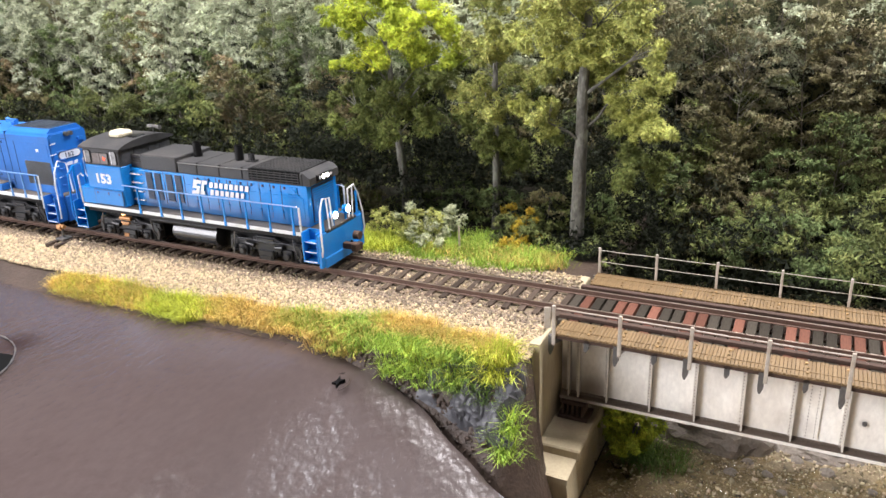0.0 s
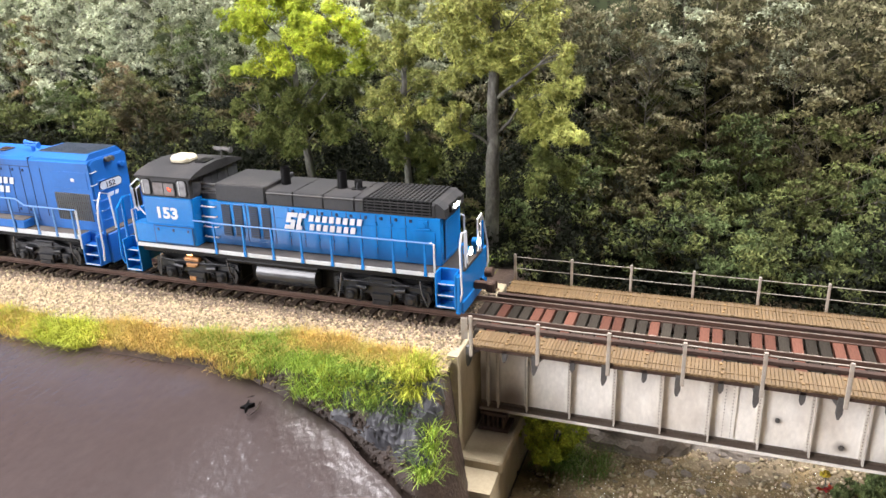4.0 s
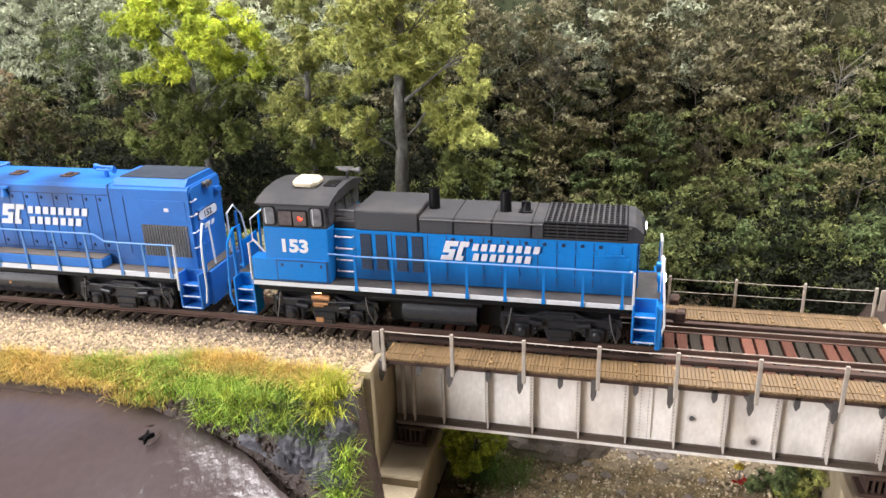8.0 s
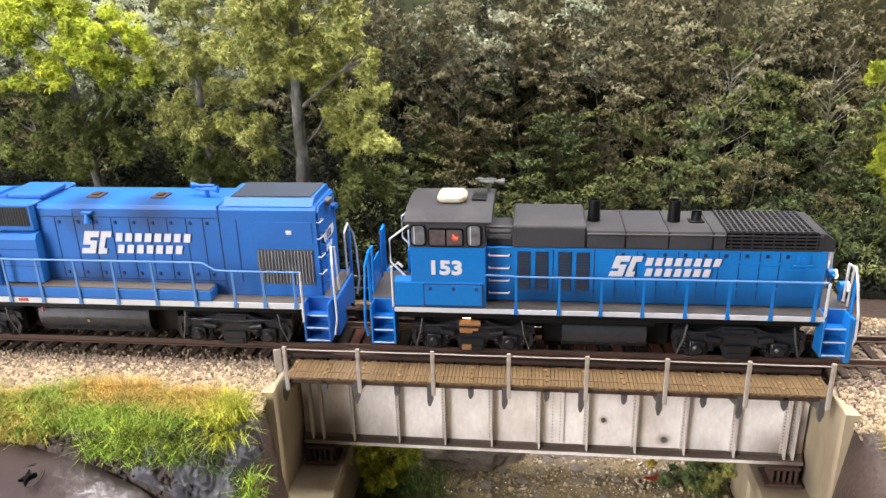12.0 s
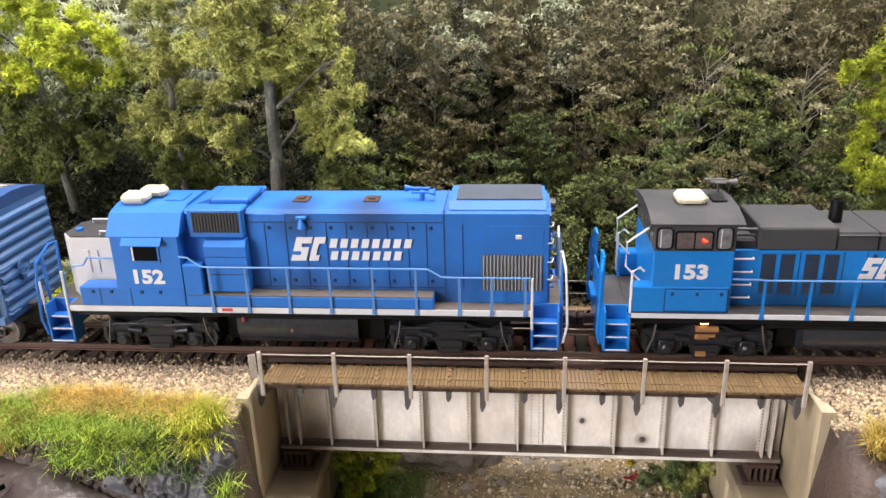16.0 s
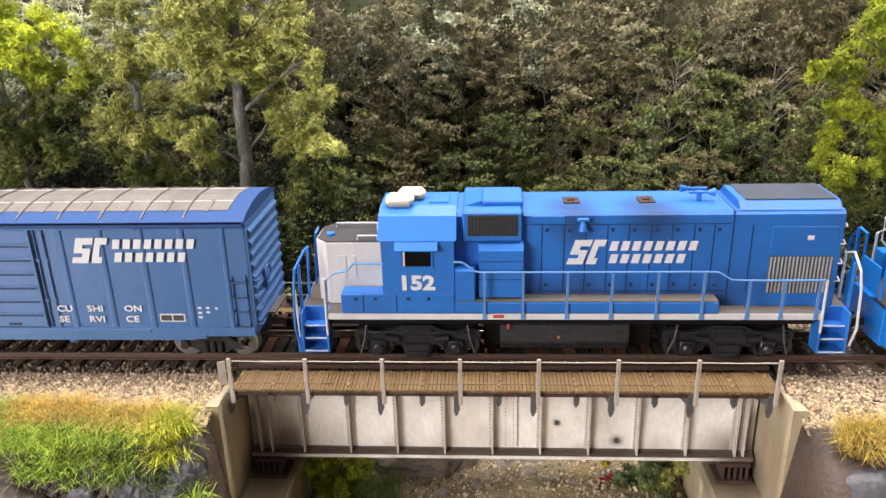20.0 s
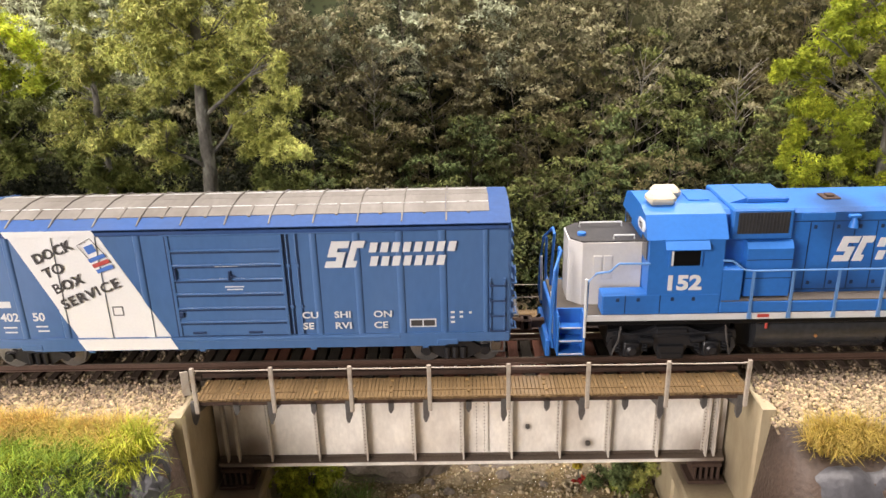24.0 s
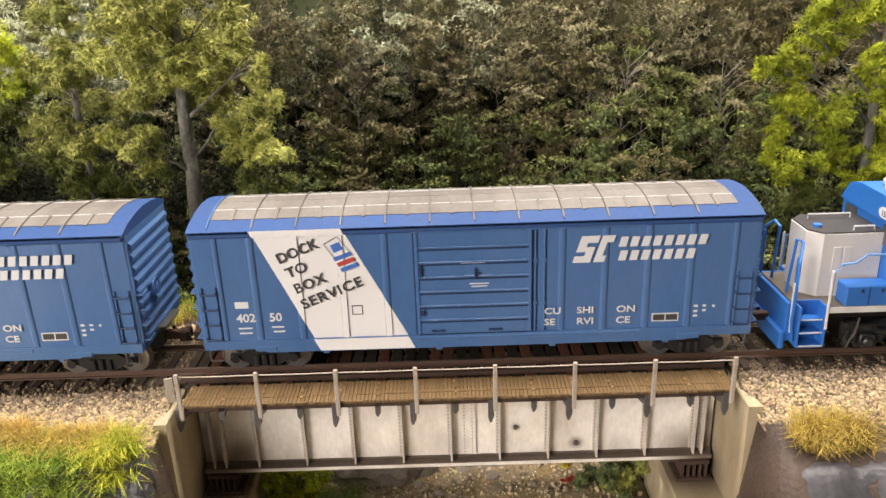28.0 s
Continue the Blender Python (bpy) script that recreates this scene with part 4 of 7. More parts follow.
def far_tree(r, x, y, foot, top, wide, leafage, stem, boughs=24, bough=5.5, bare=0.0):
    """A thin forked stem with layered, drooping boughs; returns nothing, gathers them by material."""
    b = STEMS.setdefault(stem, B())
    q = r.uniform(-0.12, 0.12)
    h = top - foot
    w = r.uniform(0.35, 0.75)
    spine = [(x + q * h * f + r.uniform(-1.2, 1.2), y, foot + h * f) for f in (0, 0.2, 0.4, 0.6, 0.8, 1)]
    b.tube(spine, 1, 4, [w, w * 0.9, w * 0.75, w * 0.6, w * 0.4, w * 0.2])
    for i in range(boughs):
        f = 1 - 0.85 * ((i + r.random()) / boughs)
        reach = wide * (0.25 + 0.95 * math.sin(math.pi * min(1, 1.06 - 0.9 * f)) ** 0.8) * r.uniform(0.3, 1.0)
        side = r.choice((-1, 1))
        e = (x + q * h * f + side * reach, y - r.uniform(0, 9), foot + h * f + 0.25 * reach * r.uniform(-0.6, 0.9))
        if r.random() < 0.35 + bare:
            a = Vector((x + q * h * max(0, f - 0.12), y, foot + h * max(0, f - 0.12)))
            m = a.lerp(Vector(e), 0.5) + Vector((r.uniform(-1, 1), -1, r.uniform(-0.5, 2)))
            b.tube([a, m, Vector(e) + Vector((0, -1, 1))], 1, 3, [w * 0.45, w * 0.3, 0.1])
        if r.random() > bare:
            s = bough * r.uniform(0.6, 1.3)
            WOODS[leafage].append((e[0], e[1], e[2], s, s * 0.55, s * r.uniform(0.36, 0.58), side))


def plant(seed, x0, x1, step, y, foot, top, wide, leafages, stem, boughs, bough, bare=0.0):
    r = random.Random(seed)
    x = x0
    while x < x1:
        t = r.uniform(*top)
        far_tree(r, x, r.uniform(*y), r.uniform(*foot), t, wide * r.uniform(0.75, 1.3), r.choice(leafages), stem, boughs, bough, bare)
        x += step * r.uniform(0.55, 1.45)


PALEBARK = mat("pale_bark", (0.3, 0.28, 0.24), 0.9, var=0.3, s1=150, s2=900, bump=0.4)
GREYBARK = mat("grey_brown_bark", (0.17, 0.145, 0.12), 0.9, var=0.3, s1=150, s2=900, bump=0.4)
# rows above, haze in their leaf colour, then greener rows below and before them
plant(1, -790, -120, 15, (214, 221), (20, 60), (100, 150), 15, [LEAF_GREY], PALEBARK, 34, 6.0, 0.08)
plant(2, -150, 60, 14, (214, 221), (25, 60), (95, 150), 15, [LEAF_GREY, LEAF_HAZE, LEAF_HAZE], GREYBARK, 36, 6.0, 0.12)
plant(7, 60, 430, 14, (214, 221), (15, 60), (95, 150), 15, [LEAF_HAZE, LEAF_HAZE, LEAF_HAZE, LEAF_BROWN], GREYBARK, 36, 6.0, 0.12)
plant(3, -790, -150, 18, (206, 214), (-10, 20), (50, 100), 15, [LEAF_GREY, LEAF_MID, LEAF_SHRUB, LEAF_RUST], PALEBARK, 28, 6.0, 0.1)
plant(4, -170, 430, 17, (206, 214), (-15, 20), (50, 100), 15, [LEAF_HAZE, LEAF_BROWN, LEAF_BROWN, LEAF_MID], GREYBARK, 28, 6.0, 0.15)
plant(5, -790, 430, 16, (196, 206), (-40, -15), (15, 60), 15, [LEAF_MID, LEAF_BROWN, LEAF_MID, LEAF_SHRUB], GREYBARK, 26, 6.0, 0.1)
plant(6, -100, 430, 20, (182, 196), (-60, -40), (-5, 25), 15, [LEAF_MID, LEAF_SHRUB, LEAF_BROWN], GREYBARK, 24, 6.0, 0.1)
# low leafy shrubs in the shade between the nearer trees
plant(8, -330, -105, 17, (104, 126), (-32, -24), (-2, 14), 10, [LEAF_MID, LEAF_BROWN, LEAF_SHRUB], GREYBARK, 20, 4.2, 0.15)
# two bare, pale-limbed trees stand out of the middle distance
for x, top in ((-52, 84), (95, 80), (160, 70)):
    far_tree(random.Random(int(x) + 90), x, 203, -30, top, 16, LEAF_HAZE, PALEBARK, 40, 4.0, 0.75)
for leafage, label in ((LEAF_GREY, "grey-green far woodland paled for haze"), (LEAF_HAZE, "olive far woodland paled for haze"), (LEAF_MID, "mid green far woodland"), (LEAF_BROWN, "olive-brown far woodland"), (LEAF_SHRUB, "fresh green far woodland"), (LEAF_RUST, "russet far woodland")):
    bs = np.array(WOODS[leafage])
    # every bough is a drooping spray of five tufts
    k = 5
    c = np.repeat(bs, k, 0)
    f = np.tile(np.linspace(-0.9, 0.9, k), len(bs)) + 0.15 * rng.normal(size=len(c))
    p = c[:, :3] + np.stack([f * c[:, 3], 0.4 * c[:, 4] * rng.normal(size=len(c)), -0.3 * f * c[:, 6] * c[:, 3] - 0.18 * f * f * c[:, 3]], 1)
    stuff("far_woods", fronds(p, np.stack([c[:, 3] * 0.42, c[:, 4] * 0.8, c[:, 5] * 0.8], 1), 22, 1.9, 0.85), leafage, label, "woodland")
for stem, label in ((PALEBARK, "thin pale stems in the far woodland"), (GREYBARK, "thin grey-brown stems in the far woodland")):
    tagged(part("far_trunk", STEMS[stem], stem), label, "woodland", kind="stuff")
woods("undergrowth", LEAF_SHADE, "undergrowth below the trees, shade put into its colour", 260, -760, -100, -14, 22, 90, 190, 13, 120, 3.0, 0.7)
woods("undergrowth", LEAF_SHADE, "leafy growth between the trees, shade put into its colour", 80, -330, -70, 5, 60, 118, 150, 11, 200, 2.2, 0.7)
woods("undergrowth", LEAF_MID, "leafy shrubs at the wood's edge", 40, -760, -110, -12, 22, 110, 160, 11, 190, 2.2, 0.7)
woods("undergrowth", LEAF_SHADE, "undergrowth beyond the bridge, shade put into its colour", 260, -100, 420, -60, 4, 90, 195, 14, 120, 3.0, 0.7)
woods("undergrowth", LEAF_SHRUB, "fresh green leafy shrubs beyond the bridge", 46, -50, 160, -26, 1, 108, 150, 9, 420, 2.0, 0.7)
woods("undergrowth", LEAF_MID, "mid green leafy shrubs beyond the bridge", 60, -70, 300, -30, 4, 105, 165, 10, 300, 2.0, 0.7)


n = 6000
gx, gy = strip_points(n, -150, 330, 62, 190)
gz = ground_z(gx, gy) + 1.0 + 5 * rng.random(n)
stuff("ground_cover", fronds(np.stack([gx, gy, gz], 1), np.full((n, 3), 3.2), 14, 2.6, 1.2), LEAF_SHADE, "low growth on the slope, shade put into its colour", "undergrowth")
pick = rng.random(n) < 0.16
stuff("ground_cover", fronds(np.stack([gx, gy, gz + 2], 1)[pick], np.full((pick.sum(), 3), 3.6), 40, 2.2, 0.9), LEAF_MID, "low green leafy growth on the slope", "undergrowth")

# ---- creek ----
creek = sheet("creek_bed", np.arange(-74, 75, 2.0), np.arange(-120, 200, 2.0), WETBED, lambda x, y: -74.6 + 1.0 * rough(x, y, 0.15) + 0.4 * rough(y, x, 0.5) + 0.03 * np.clip(y, 0, 400), False)
tagged(new("creek_bed", creek), "wet pebbly creek bed under the bridge", "creek", kind="structure")
n = 9000
px, py = -70 + 142 * rng.random(n), -60 + 130 * rng.random(n)
stuff("creek_pebbles", stones(np.stack([px, py, -74.4 + 0.5 * rng.random(n) + 0.03 * np.clip(py, 0, 400)], 1), 0.36 + 0.9 * rng.random((n, 1, 1)) ** 4), PEBBLE, "wet glistening creek pebbles", "pebbles")


def water_material():
    m, nd, l = tree_of("shallow_creek_water")
    b = nd["Principled BSDF"]
    b.inputs["Base Color"].default_value = (0.75, 0.68, 0.5, 1)
    b.inputs["Roughness"].default_value, b.inputs["IOR"].default_value, b.inputs["Transmission Weight"].default_value = 0.06, 1.33, 1.0
    tc, nz, bp = nd.new("ShaderNodeTexCoord"), nd.new("ShaderNodeTexNoise"), nd.new("ShaderNodeBump")
    nz.inputs["Scale"].default_value, nz.inputs["Detail"].default_value = 330, 3
    bp.inputs["Strength"].default_value, bp.inputs["Distance"].default_value = 1.0, 0.0025
    l.new(tc.outputs["Object"], nz.inputs["Vector"])
    l.new(nz.outputs["Fac"], bp.inputs["Height"])
    l.new(bp.outputs["Normal"], b.inputs["Normal"])
    return m


wt = part("creek_water", B().box(-74, 74, -120, 60, -76, -73.9), water_material())
tagged(wt, "shallow clear rippled creek water", "water", kind="structure")
wt.visible_shadow = False


def boulder(name, label, x, y, z, rx, ry, rz, material, seed, sub=4):
    bm = bmesh.new()
    bmesh.ops.create_icosphere(bm, subdivisions=sub, radius=1)
    for q in bm.verts:
        p = q.co.copy()
        k = 1 + 0.35 * noise.noise(p * 1.3 + Vector((seed, 0, 0))) + 0.22 * abs(noise.noise(p * 3.1 + Vector((0, seed, 0)))) + 0.16 * abs(noise.noise(p * 6.3)) + 0.07 * noise.noise(p * 14)
        q.co = Vector((p.x * rx, p.y * ry, p.z * rz)) * k * U
    me = bpy.data.meshes.new(name)
    bm.to_mesh(me)
    bm.free()
    me.materials.append(material)
    me.shade_smooth()
    me.set_sharp_from_angle(angle=radians(28))
    ob = new(name, me)
    ob.location = (x * U, y * U, z * U)
    return tagged(ob, label, "rock", "small creek stones" if "stone" in label else "")


def rock_face():
    """The rough rock that stands out of the bank beside the abutment."""
    xs, ts = np.linspace(-131, -90.5, 62), np.linspace(-0.12, 0.74, 46)
    verts = []
    for x in xs:
        e, w = float(bank_edge(x)), max(8.0, float(bank_width(x)))
        for t in ts:
            y = -(e + t * w)
            q = Vector((x * 0.09, y * 0.09, t))
            ridge = 1 - abs(noise.noise(q * 1.1)) * 2
            step = math.floor(3 * noise.noise(q * 1.9 + Vector((5, 1, 2)))) / 3
            out = 3.2 * ridge + 3.0 * step + 1.5 * abs(noise.noise(q * 4.3)) + 0.5 * noise.noise(q * 11)
            fade = min(1, (x + 131) / 9) * min(1, (t + 0.12) / 0.2) * min(1, (0.74 - t) / 0.12)
            verts.append((x + 0.5 * noise.noise(q * 5), y - 0.7 * out * fade, float(ground_z(x, y)) - 1.6 + (1.2 + 0.75 * out) * fade))
    n, m = len(xs), len(ts)
    i = (np.arange(n - 1)[:, None] * m + np.arange(m - 1)[None]).reshape(-1)
    me = cloud_mesh("rock_face", verts, np.stack([i, i + m, i + m + 1, i + 1], 1), ROCK, True)
    me.set_sharp_from_angle(angle=radians(30))
    return tagged(new("rock_face", me), "dark wet rock in the bank beside the abutment", "rock", kind="structure")


rock_face()
n = 900
cx = -165 + 72 * rng.random(n)
ct = 0.15 + 0.85 * rng.random(n)
cy = -(bank_edge(cx) + ct * bank_width(cx))
stuff("earth_clods", stones(np.stack([cx, cy, uneven(cx, cy)], 1), 0.4 + 0.9 * rng.random((n, 1, 1)) ** 3), EARTH, "dark brown clods and grit on the bank", "earth")
boulder("rock", "grey-brown rock outcrop at the creek", -36, 36, -72, 24, 14, 15, TANROCK, 2)
boulder("rock", "grey-brown rock outcrop at the creek", 8, 44, -75, 26, 12, 8, TANROCK, 12)
for i, (x, y, s) in enumerate(((14, 26, 3.2), (-8, 16, 2.4), (-22, 12, 2.8), (2, 30, 3.0), (30, 20, 2.0), (-2, 6, 2.0), (24, 8, 1.8), (-16, 22, 2.4))):
    boulder("rock", "small wet creek stone", x, y, -74, s, s * 0.8, s * 0.6, TANROCK, 20 + i, 2)
bush("bush", [LEAF_RIGHT, LEAF_YELLOW], "yellow-green shrub under the bridge", -63, 8, -73, 14, 32, 760, 30, 1.6)
bush("bush", [LEAF_SHRUB, LEAF_OLIVE], "small green shrub under the bridge", 62, 20, -75, 11, 14, 520, 18, 1.4)
fl = thing("flower", "red and yellow flowers on thin stems by the creek", "flower", at=(44, 22, -75))
part("stem", B().tube([(0, 0, 0), (0.5, 0, 4), (0, 0, 8)], 0.3, 5).tube([(2, 0, 0), (1.6, 0, 3), (2.5, 0, 5)], 0.3, 5), BARK, fl)
part("blossom", cloud_mesh("blossom", *leaves([(0.4, 0, 8.6), (-0.8, 0, 8.2)], [1.6, 1.2], 60, 1.3), PETAL_GOLD), None, fl, "golden yellow flower head")
part("blossom", cloud_mesh("blossom", *leaves([(2.4, -1, 3.6), (1.0, -1.5, 2.4), (-1.5, -1, 1.6)], [1.3, 1.2, 1.0], 50, 1.2), PETAL_RED), None, fl, "red flower head")


# ---- the train ----
BLUE = mat("locomotive_blue", (0.006, 0.185, 0.55), 0.27, var=0.09, s1=35, s2=700, bump=0.05, dirt=(0.05, 0.13, 0.29), dirt_amt=0.22, ds=45)
BLUE2 = mat("mid_blue_paint", (0.016, 0.15, 0.5), 0.45, var=0.1, s1=35, s2=700, bump=0.05, dirt=(0.03, 0.08, 0.22), dirt_amt=0.25, ds=40)
CARBLUE = mat("boxcar_blue", (0.058, 0.145, 0.325), 0.3, var=0.12, s1=25, s2=600, bump=0.05, dirt=(0.105, 0.19, 0.35), dirt_amt=0.4, ds=30, stretch=(1, 1, 0.4))
ROOFBLUE = mat("dusty_roof_blue", (0.03, 0.078, 0.22), 0.65, var=0.15, s1=25, s2=600, bump=0.05, dirt=(0.06, 0.09, 0.17), dirt_amt=0.4, ds=40, spec=0.2)
ROOFBLACK = mat("weathered_black_roof", (0.036, 0.035, 0.036), 0.65, var=0.2, s1=40, s2=900, bump=0.15, dirt=(0.085, 0.077, 0.07), dirt_amt=0.5, ds=60, spec=0.3)
BLACK = mat("black_running_gear", (0.005, 0.005, 0.0055), 0.42, 0.0, var=0.35, s1=120, s2=900, bump=0.2, dirt=(0.012, 0.011, 0.01), dirt_amt=0.4, ds=130, spec=0.2)
TREAD = mat("dusty_walkway", (0.095, 0.08, 0.065), 0.75, var=0.2, s1=60, s2=1500, bump=0.3)
DARKTREAD = mat("dark_walkway_tread", (0.045, 0.04, 0.036), 0.55, var=0.35, s1=90, s2=900, bump=0.25, dirt=(0.13, 0.11, 0.09), dirt_amt=0.45, ds=90, spec=0.35)
SILL = mat("white_sill_stripe", (0.62, 0.64, 0.65), 0.5, var=0.1, s1=60, bump=0.05, dirt=(0.35, 0.31, 0.26), dirt_amt=0.3, ds=80)
CREAM = mat("cream_plastic", (0.6, 0.53, 0.38), 0.5, var=0.06, s1=100, bump=0.05)
GLASS = mat("smoky_cab_glass", (0.07, 0.07, 0.075), 0.08, var=0.3, s1=90, s2=400, bump=0)
CABIN = mat("lit_cab_window", (0.11, 0.09, 0.085), 0.1, var=0.4, s1=150, s2=500, bump=0)
CABGREY = mat("dusty_dark_grey_paint", (0.05, 0.051, 0.054), 0.55, var=0.2, s1=60, s2=900, bump=0.12, dirt=(0.085, 0.08, 0.076), dirt_amt=0.35, ds=80, spec=0.35)
CABPANE = mat("pale_cab_glass", (0.17, 0.17, 0.175), 0.06, var=0.5, s1=110, s2=500, bump=0, dirt=(0.06, 0.05, 0.05), dirt_amt=0.6, ds=160)
GRILLE = mat("dark_grille", (0.045, 0.047, 0.05), 0.5, 0.2, var=0.2, s1=200, bump=0.1)
SCREEN = mat("blue_grey_wire_screen", (0.06, 0.075, 0.1), 0.5, 0.2, var=0.2, s1=100, bump=0.1)
SHUTTER = mat("dull_silver_shutter", (0.3, 0.32, 0.34), 0.45, 0.3, var=0.2, s1=100, bump=0.1)
ROOFTAN = mat("weathered_galvanised_roof", (0.165, 0.152, 0.135), 0.65, 0.1, var=0.25, s1=50, s2=600, bump=0.1, dirt=(0.08, 0.064, 0.05), dirt_amt=0.6, ds=60, stretch=(1, 0.4, 1))
WHEEL = mat("wheel_steel", (0.3, 0.29, 0.28), 0.3, 0.8, var=0.2, s1=200)
INK = mat("black_lettering", (0.05, 0.045, 0.045), 0.6, var=0.1, s1=100, bump=0)
REDINK = mat("red_print", (0.45, 0.06, 0.05), 0.5, var=0.05, s1=100, bump=0)
BLUEINK = mat("blue_print", (0.05, 0.16, 0.5), 0.5, var=0.05, s1=100, bump=0)
STRIPE = mat("bright_white_stripe", (0.8, 0.8, 0.79), 0.45, var=0.05, s1=60, bump=0)
LETTER = mat("white_lettering", (0.68, 0.7, 0.71), 0.5, var=0.06, s1=100, bump=0)
LAMPGLOW = glow("lit_headlight", (1.0, 0.9, 0.7), 90)
REDGLOW = glow("red_cab_glow", (0.45, 0.045, 0.02), 0.45)
REDHOT = glow("red_cab_lamp", (1.0, 0.08, 0.03), 3)
AMBER = glow("amber_step_light", (1.0, 0.55, 0.2), 7)
SMOKE = mat("smoky_blue_louvre", (0.012, 0.045, 0.11), 0.45, var=0.25, s1=80, bump=0.1)
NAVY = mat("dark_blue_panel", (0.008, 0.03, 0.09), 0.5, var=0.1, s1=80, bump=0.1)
BRASS = mat("brass_step", (0.4, 0.2, 0.08), 0.45, 0.3, var=0.3, s1=200)

# soot spots at the exhausts, then a row darker along the hood's foot
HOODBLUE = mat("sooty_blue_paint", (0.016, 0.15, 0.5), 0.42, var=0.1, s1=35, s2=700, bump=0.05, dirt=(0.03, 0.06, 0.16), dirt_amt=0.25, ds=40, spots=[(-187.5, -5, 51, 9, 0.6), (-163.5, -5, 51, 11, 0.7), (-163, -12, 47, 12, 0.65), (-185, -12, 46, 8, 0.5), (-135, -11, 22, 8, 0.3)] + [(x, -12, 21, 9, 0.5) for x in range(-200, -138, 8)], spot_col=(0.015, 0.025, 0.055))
RAILBLUE = mat("pale_blue_handrail", (0.1, 0.24, 0.5), 0.4, var=0.1, s1=60, bump=0)
TANK = mat("satin_black_tank", (0.028, 0.03, 0.034), 0.22, 0.0, var=0.3, s1=100, s2=600, bump=0.03, dirt=(0.03, 0.027, 0.024), dirt_amt=0.4, ds=90, spec=0.6)
TRUCK = mat("oily_black_casting", (0.018, 0.019, 0.022), 0.34, 0.0, var=0.4, s1=160, s2=900, bump=0.08, dirt=(0.02, 0.018, 0.016), dirt_amt=0.4, ds=150, spec=0.4)
# random dirt patches, and spots that darken the paint towards the hood's foot
SWBLUE = mat("grimy_blue_dark_foot", (0.008, 0.21, 0.6), 0.22, var=0.1, s1=35, s2=700, bump=0.04, dirt=(0.015, 0.07, 0.2), dirt_amt=0.4, ds=70, stretch=(1, 1, 0.4), spots=[(x, -12, 19, 9, 0.6) for x in range(-40, 60, 8)] + [(50, -12, 30, 6, 0.35)], spot_col=(0.005, 0.025, 0.08))
MOVERS, WHEELS = [], []


def vehicle(name, label, category, cx):
    t = thing(name, label, category, "boxcars of the train" if category == "boxcar" else "")
    MOVERS.append((t, cx))
    t["cx"] = 0
    return t


class V:
    """Hangs parts, drawn in the train's millimetres, on one vehicle."""

    def __init__(self, top, cx):
        self.top, self.cx = top, cx

    def __call__(self, name, b, material, label="", under=None, smooth=False):
        return part(name, b, material, under or self.top, label, smooth, None if under else (-self.cx, 0, 0))


def lettering(v, name, words, x, z, size, material, y, under=None, slant=0.0, turn=0.0, wide=1.0, track=1.0):
    """Built-in font, standing on the side that faces the walk; x, z: lower left corner."""
    cu = bpy.data.curves.new(name, "FONT")
    cu.body, cu.size, cu.offset, cu.extrude, cu.resolution_u, cu.shear = words, size, size * (0.042 if name == "road_number" else 0.022), size * 0.012, 3, slant
    cu.space_character = track
    tmp = bpy.data.objects.new(name, cu)
    scene.collection.objects.link(tmp)
    me = bpy.data.meshes.new_from_object(tmp)
    bpy.data.objects.remove(tmp)
    m = Matrix.Scale(U, 4) @ Matrix.Translation((x, y, z)) @ Matrix.Rotation(radians(90), 4, "X") @ Matrix.Rotation(radians(turn), 4, "Z") @ Matrix.Diagonal((wide, 1, 1, 1))
    me.transform(m)
    me.materials.clear()
    me.materials.append(material)
    ob = new(name, me)
    ob.parent = under or v.top
    if not under:
        ob.location = (-v.cx * U, 0, 0)
    return ob


def emblem(v, x, z, h, y, line):
    """The line's white emblem and two rows of letter blocks, as plain slanted shapes."""
    s = 0.32

    def sl(p):
        return [(x + a * h + s * b * h, z + b * h) for a, b in p]

    v("emblem", B().prism(sl([(0, 0), (0.62, 0), (0.62, 0.58), (0.3, 0.58), (0.3, 0.74), (0.66, 0.74), (0.66, 1), (0, 1), (0, 0.4), (0.34, 0.4), (0.34, 0.24), (0, 0.24)]), y, y + 0.25, "y").prism(
        sl([(0.74, 0), (1.12, 0), (1.12, 0.24), (0.98, 0.24), (0.98, 0.74), (1.2, 0.74), (1.2, 1), (0.74, 1)]), y, y + 0.25, "y"), LETTER, "white slanted emblem")
    for row, (count, zz) in enumerate(((8, 0.56), (7, 0.04))):
        bx = B()
        step = line / 8
        for k in range(count):
            xa = x + 1.62 * h + k * step + row * 0.0
            hh, w = 0.37 * h, step * 0.66
            za = z + zz * h
            q = 0.24 * hh
            bx.prism([(xa, za), (xa + w, za), (xa + w + q, za + hh), (xa + q, za + hh)], y, y + 0.2, "y")
        v("lettering_bar", bx, LETTER, "row of plain white letter blocks")


def bars(v, x, z, w, h, y, material, label="tiny unreadable stencilling"):
    v("stencil_bar", B().box(x, x + w, y, y + 0.15, z, z + h), material, label)


def rect_rim(b, x0, x1, z0, z1, y, t=0.5, d=0.35):
    b.box(x0 - t, x0, y - d, y + 0.3, z0 - t, z1 + t).box(x1, x1 + t, y - d, y + 0.3, z0 - t, z1 + t)
    b.box(x0, x1, y - d, y + 0.3, z1, z1 + t).box(x0, x1, y - d, y + 0.3, z0 - t, z0)
    return b


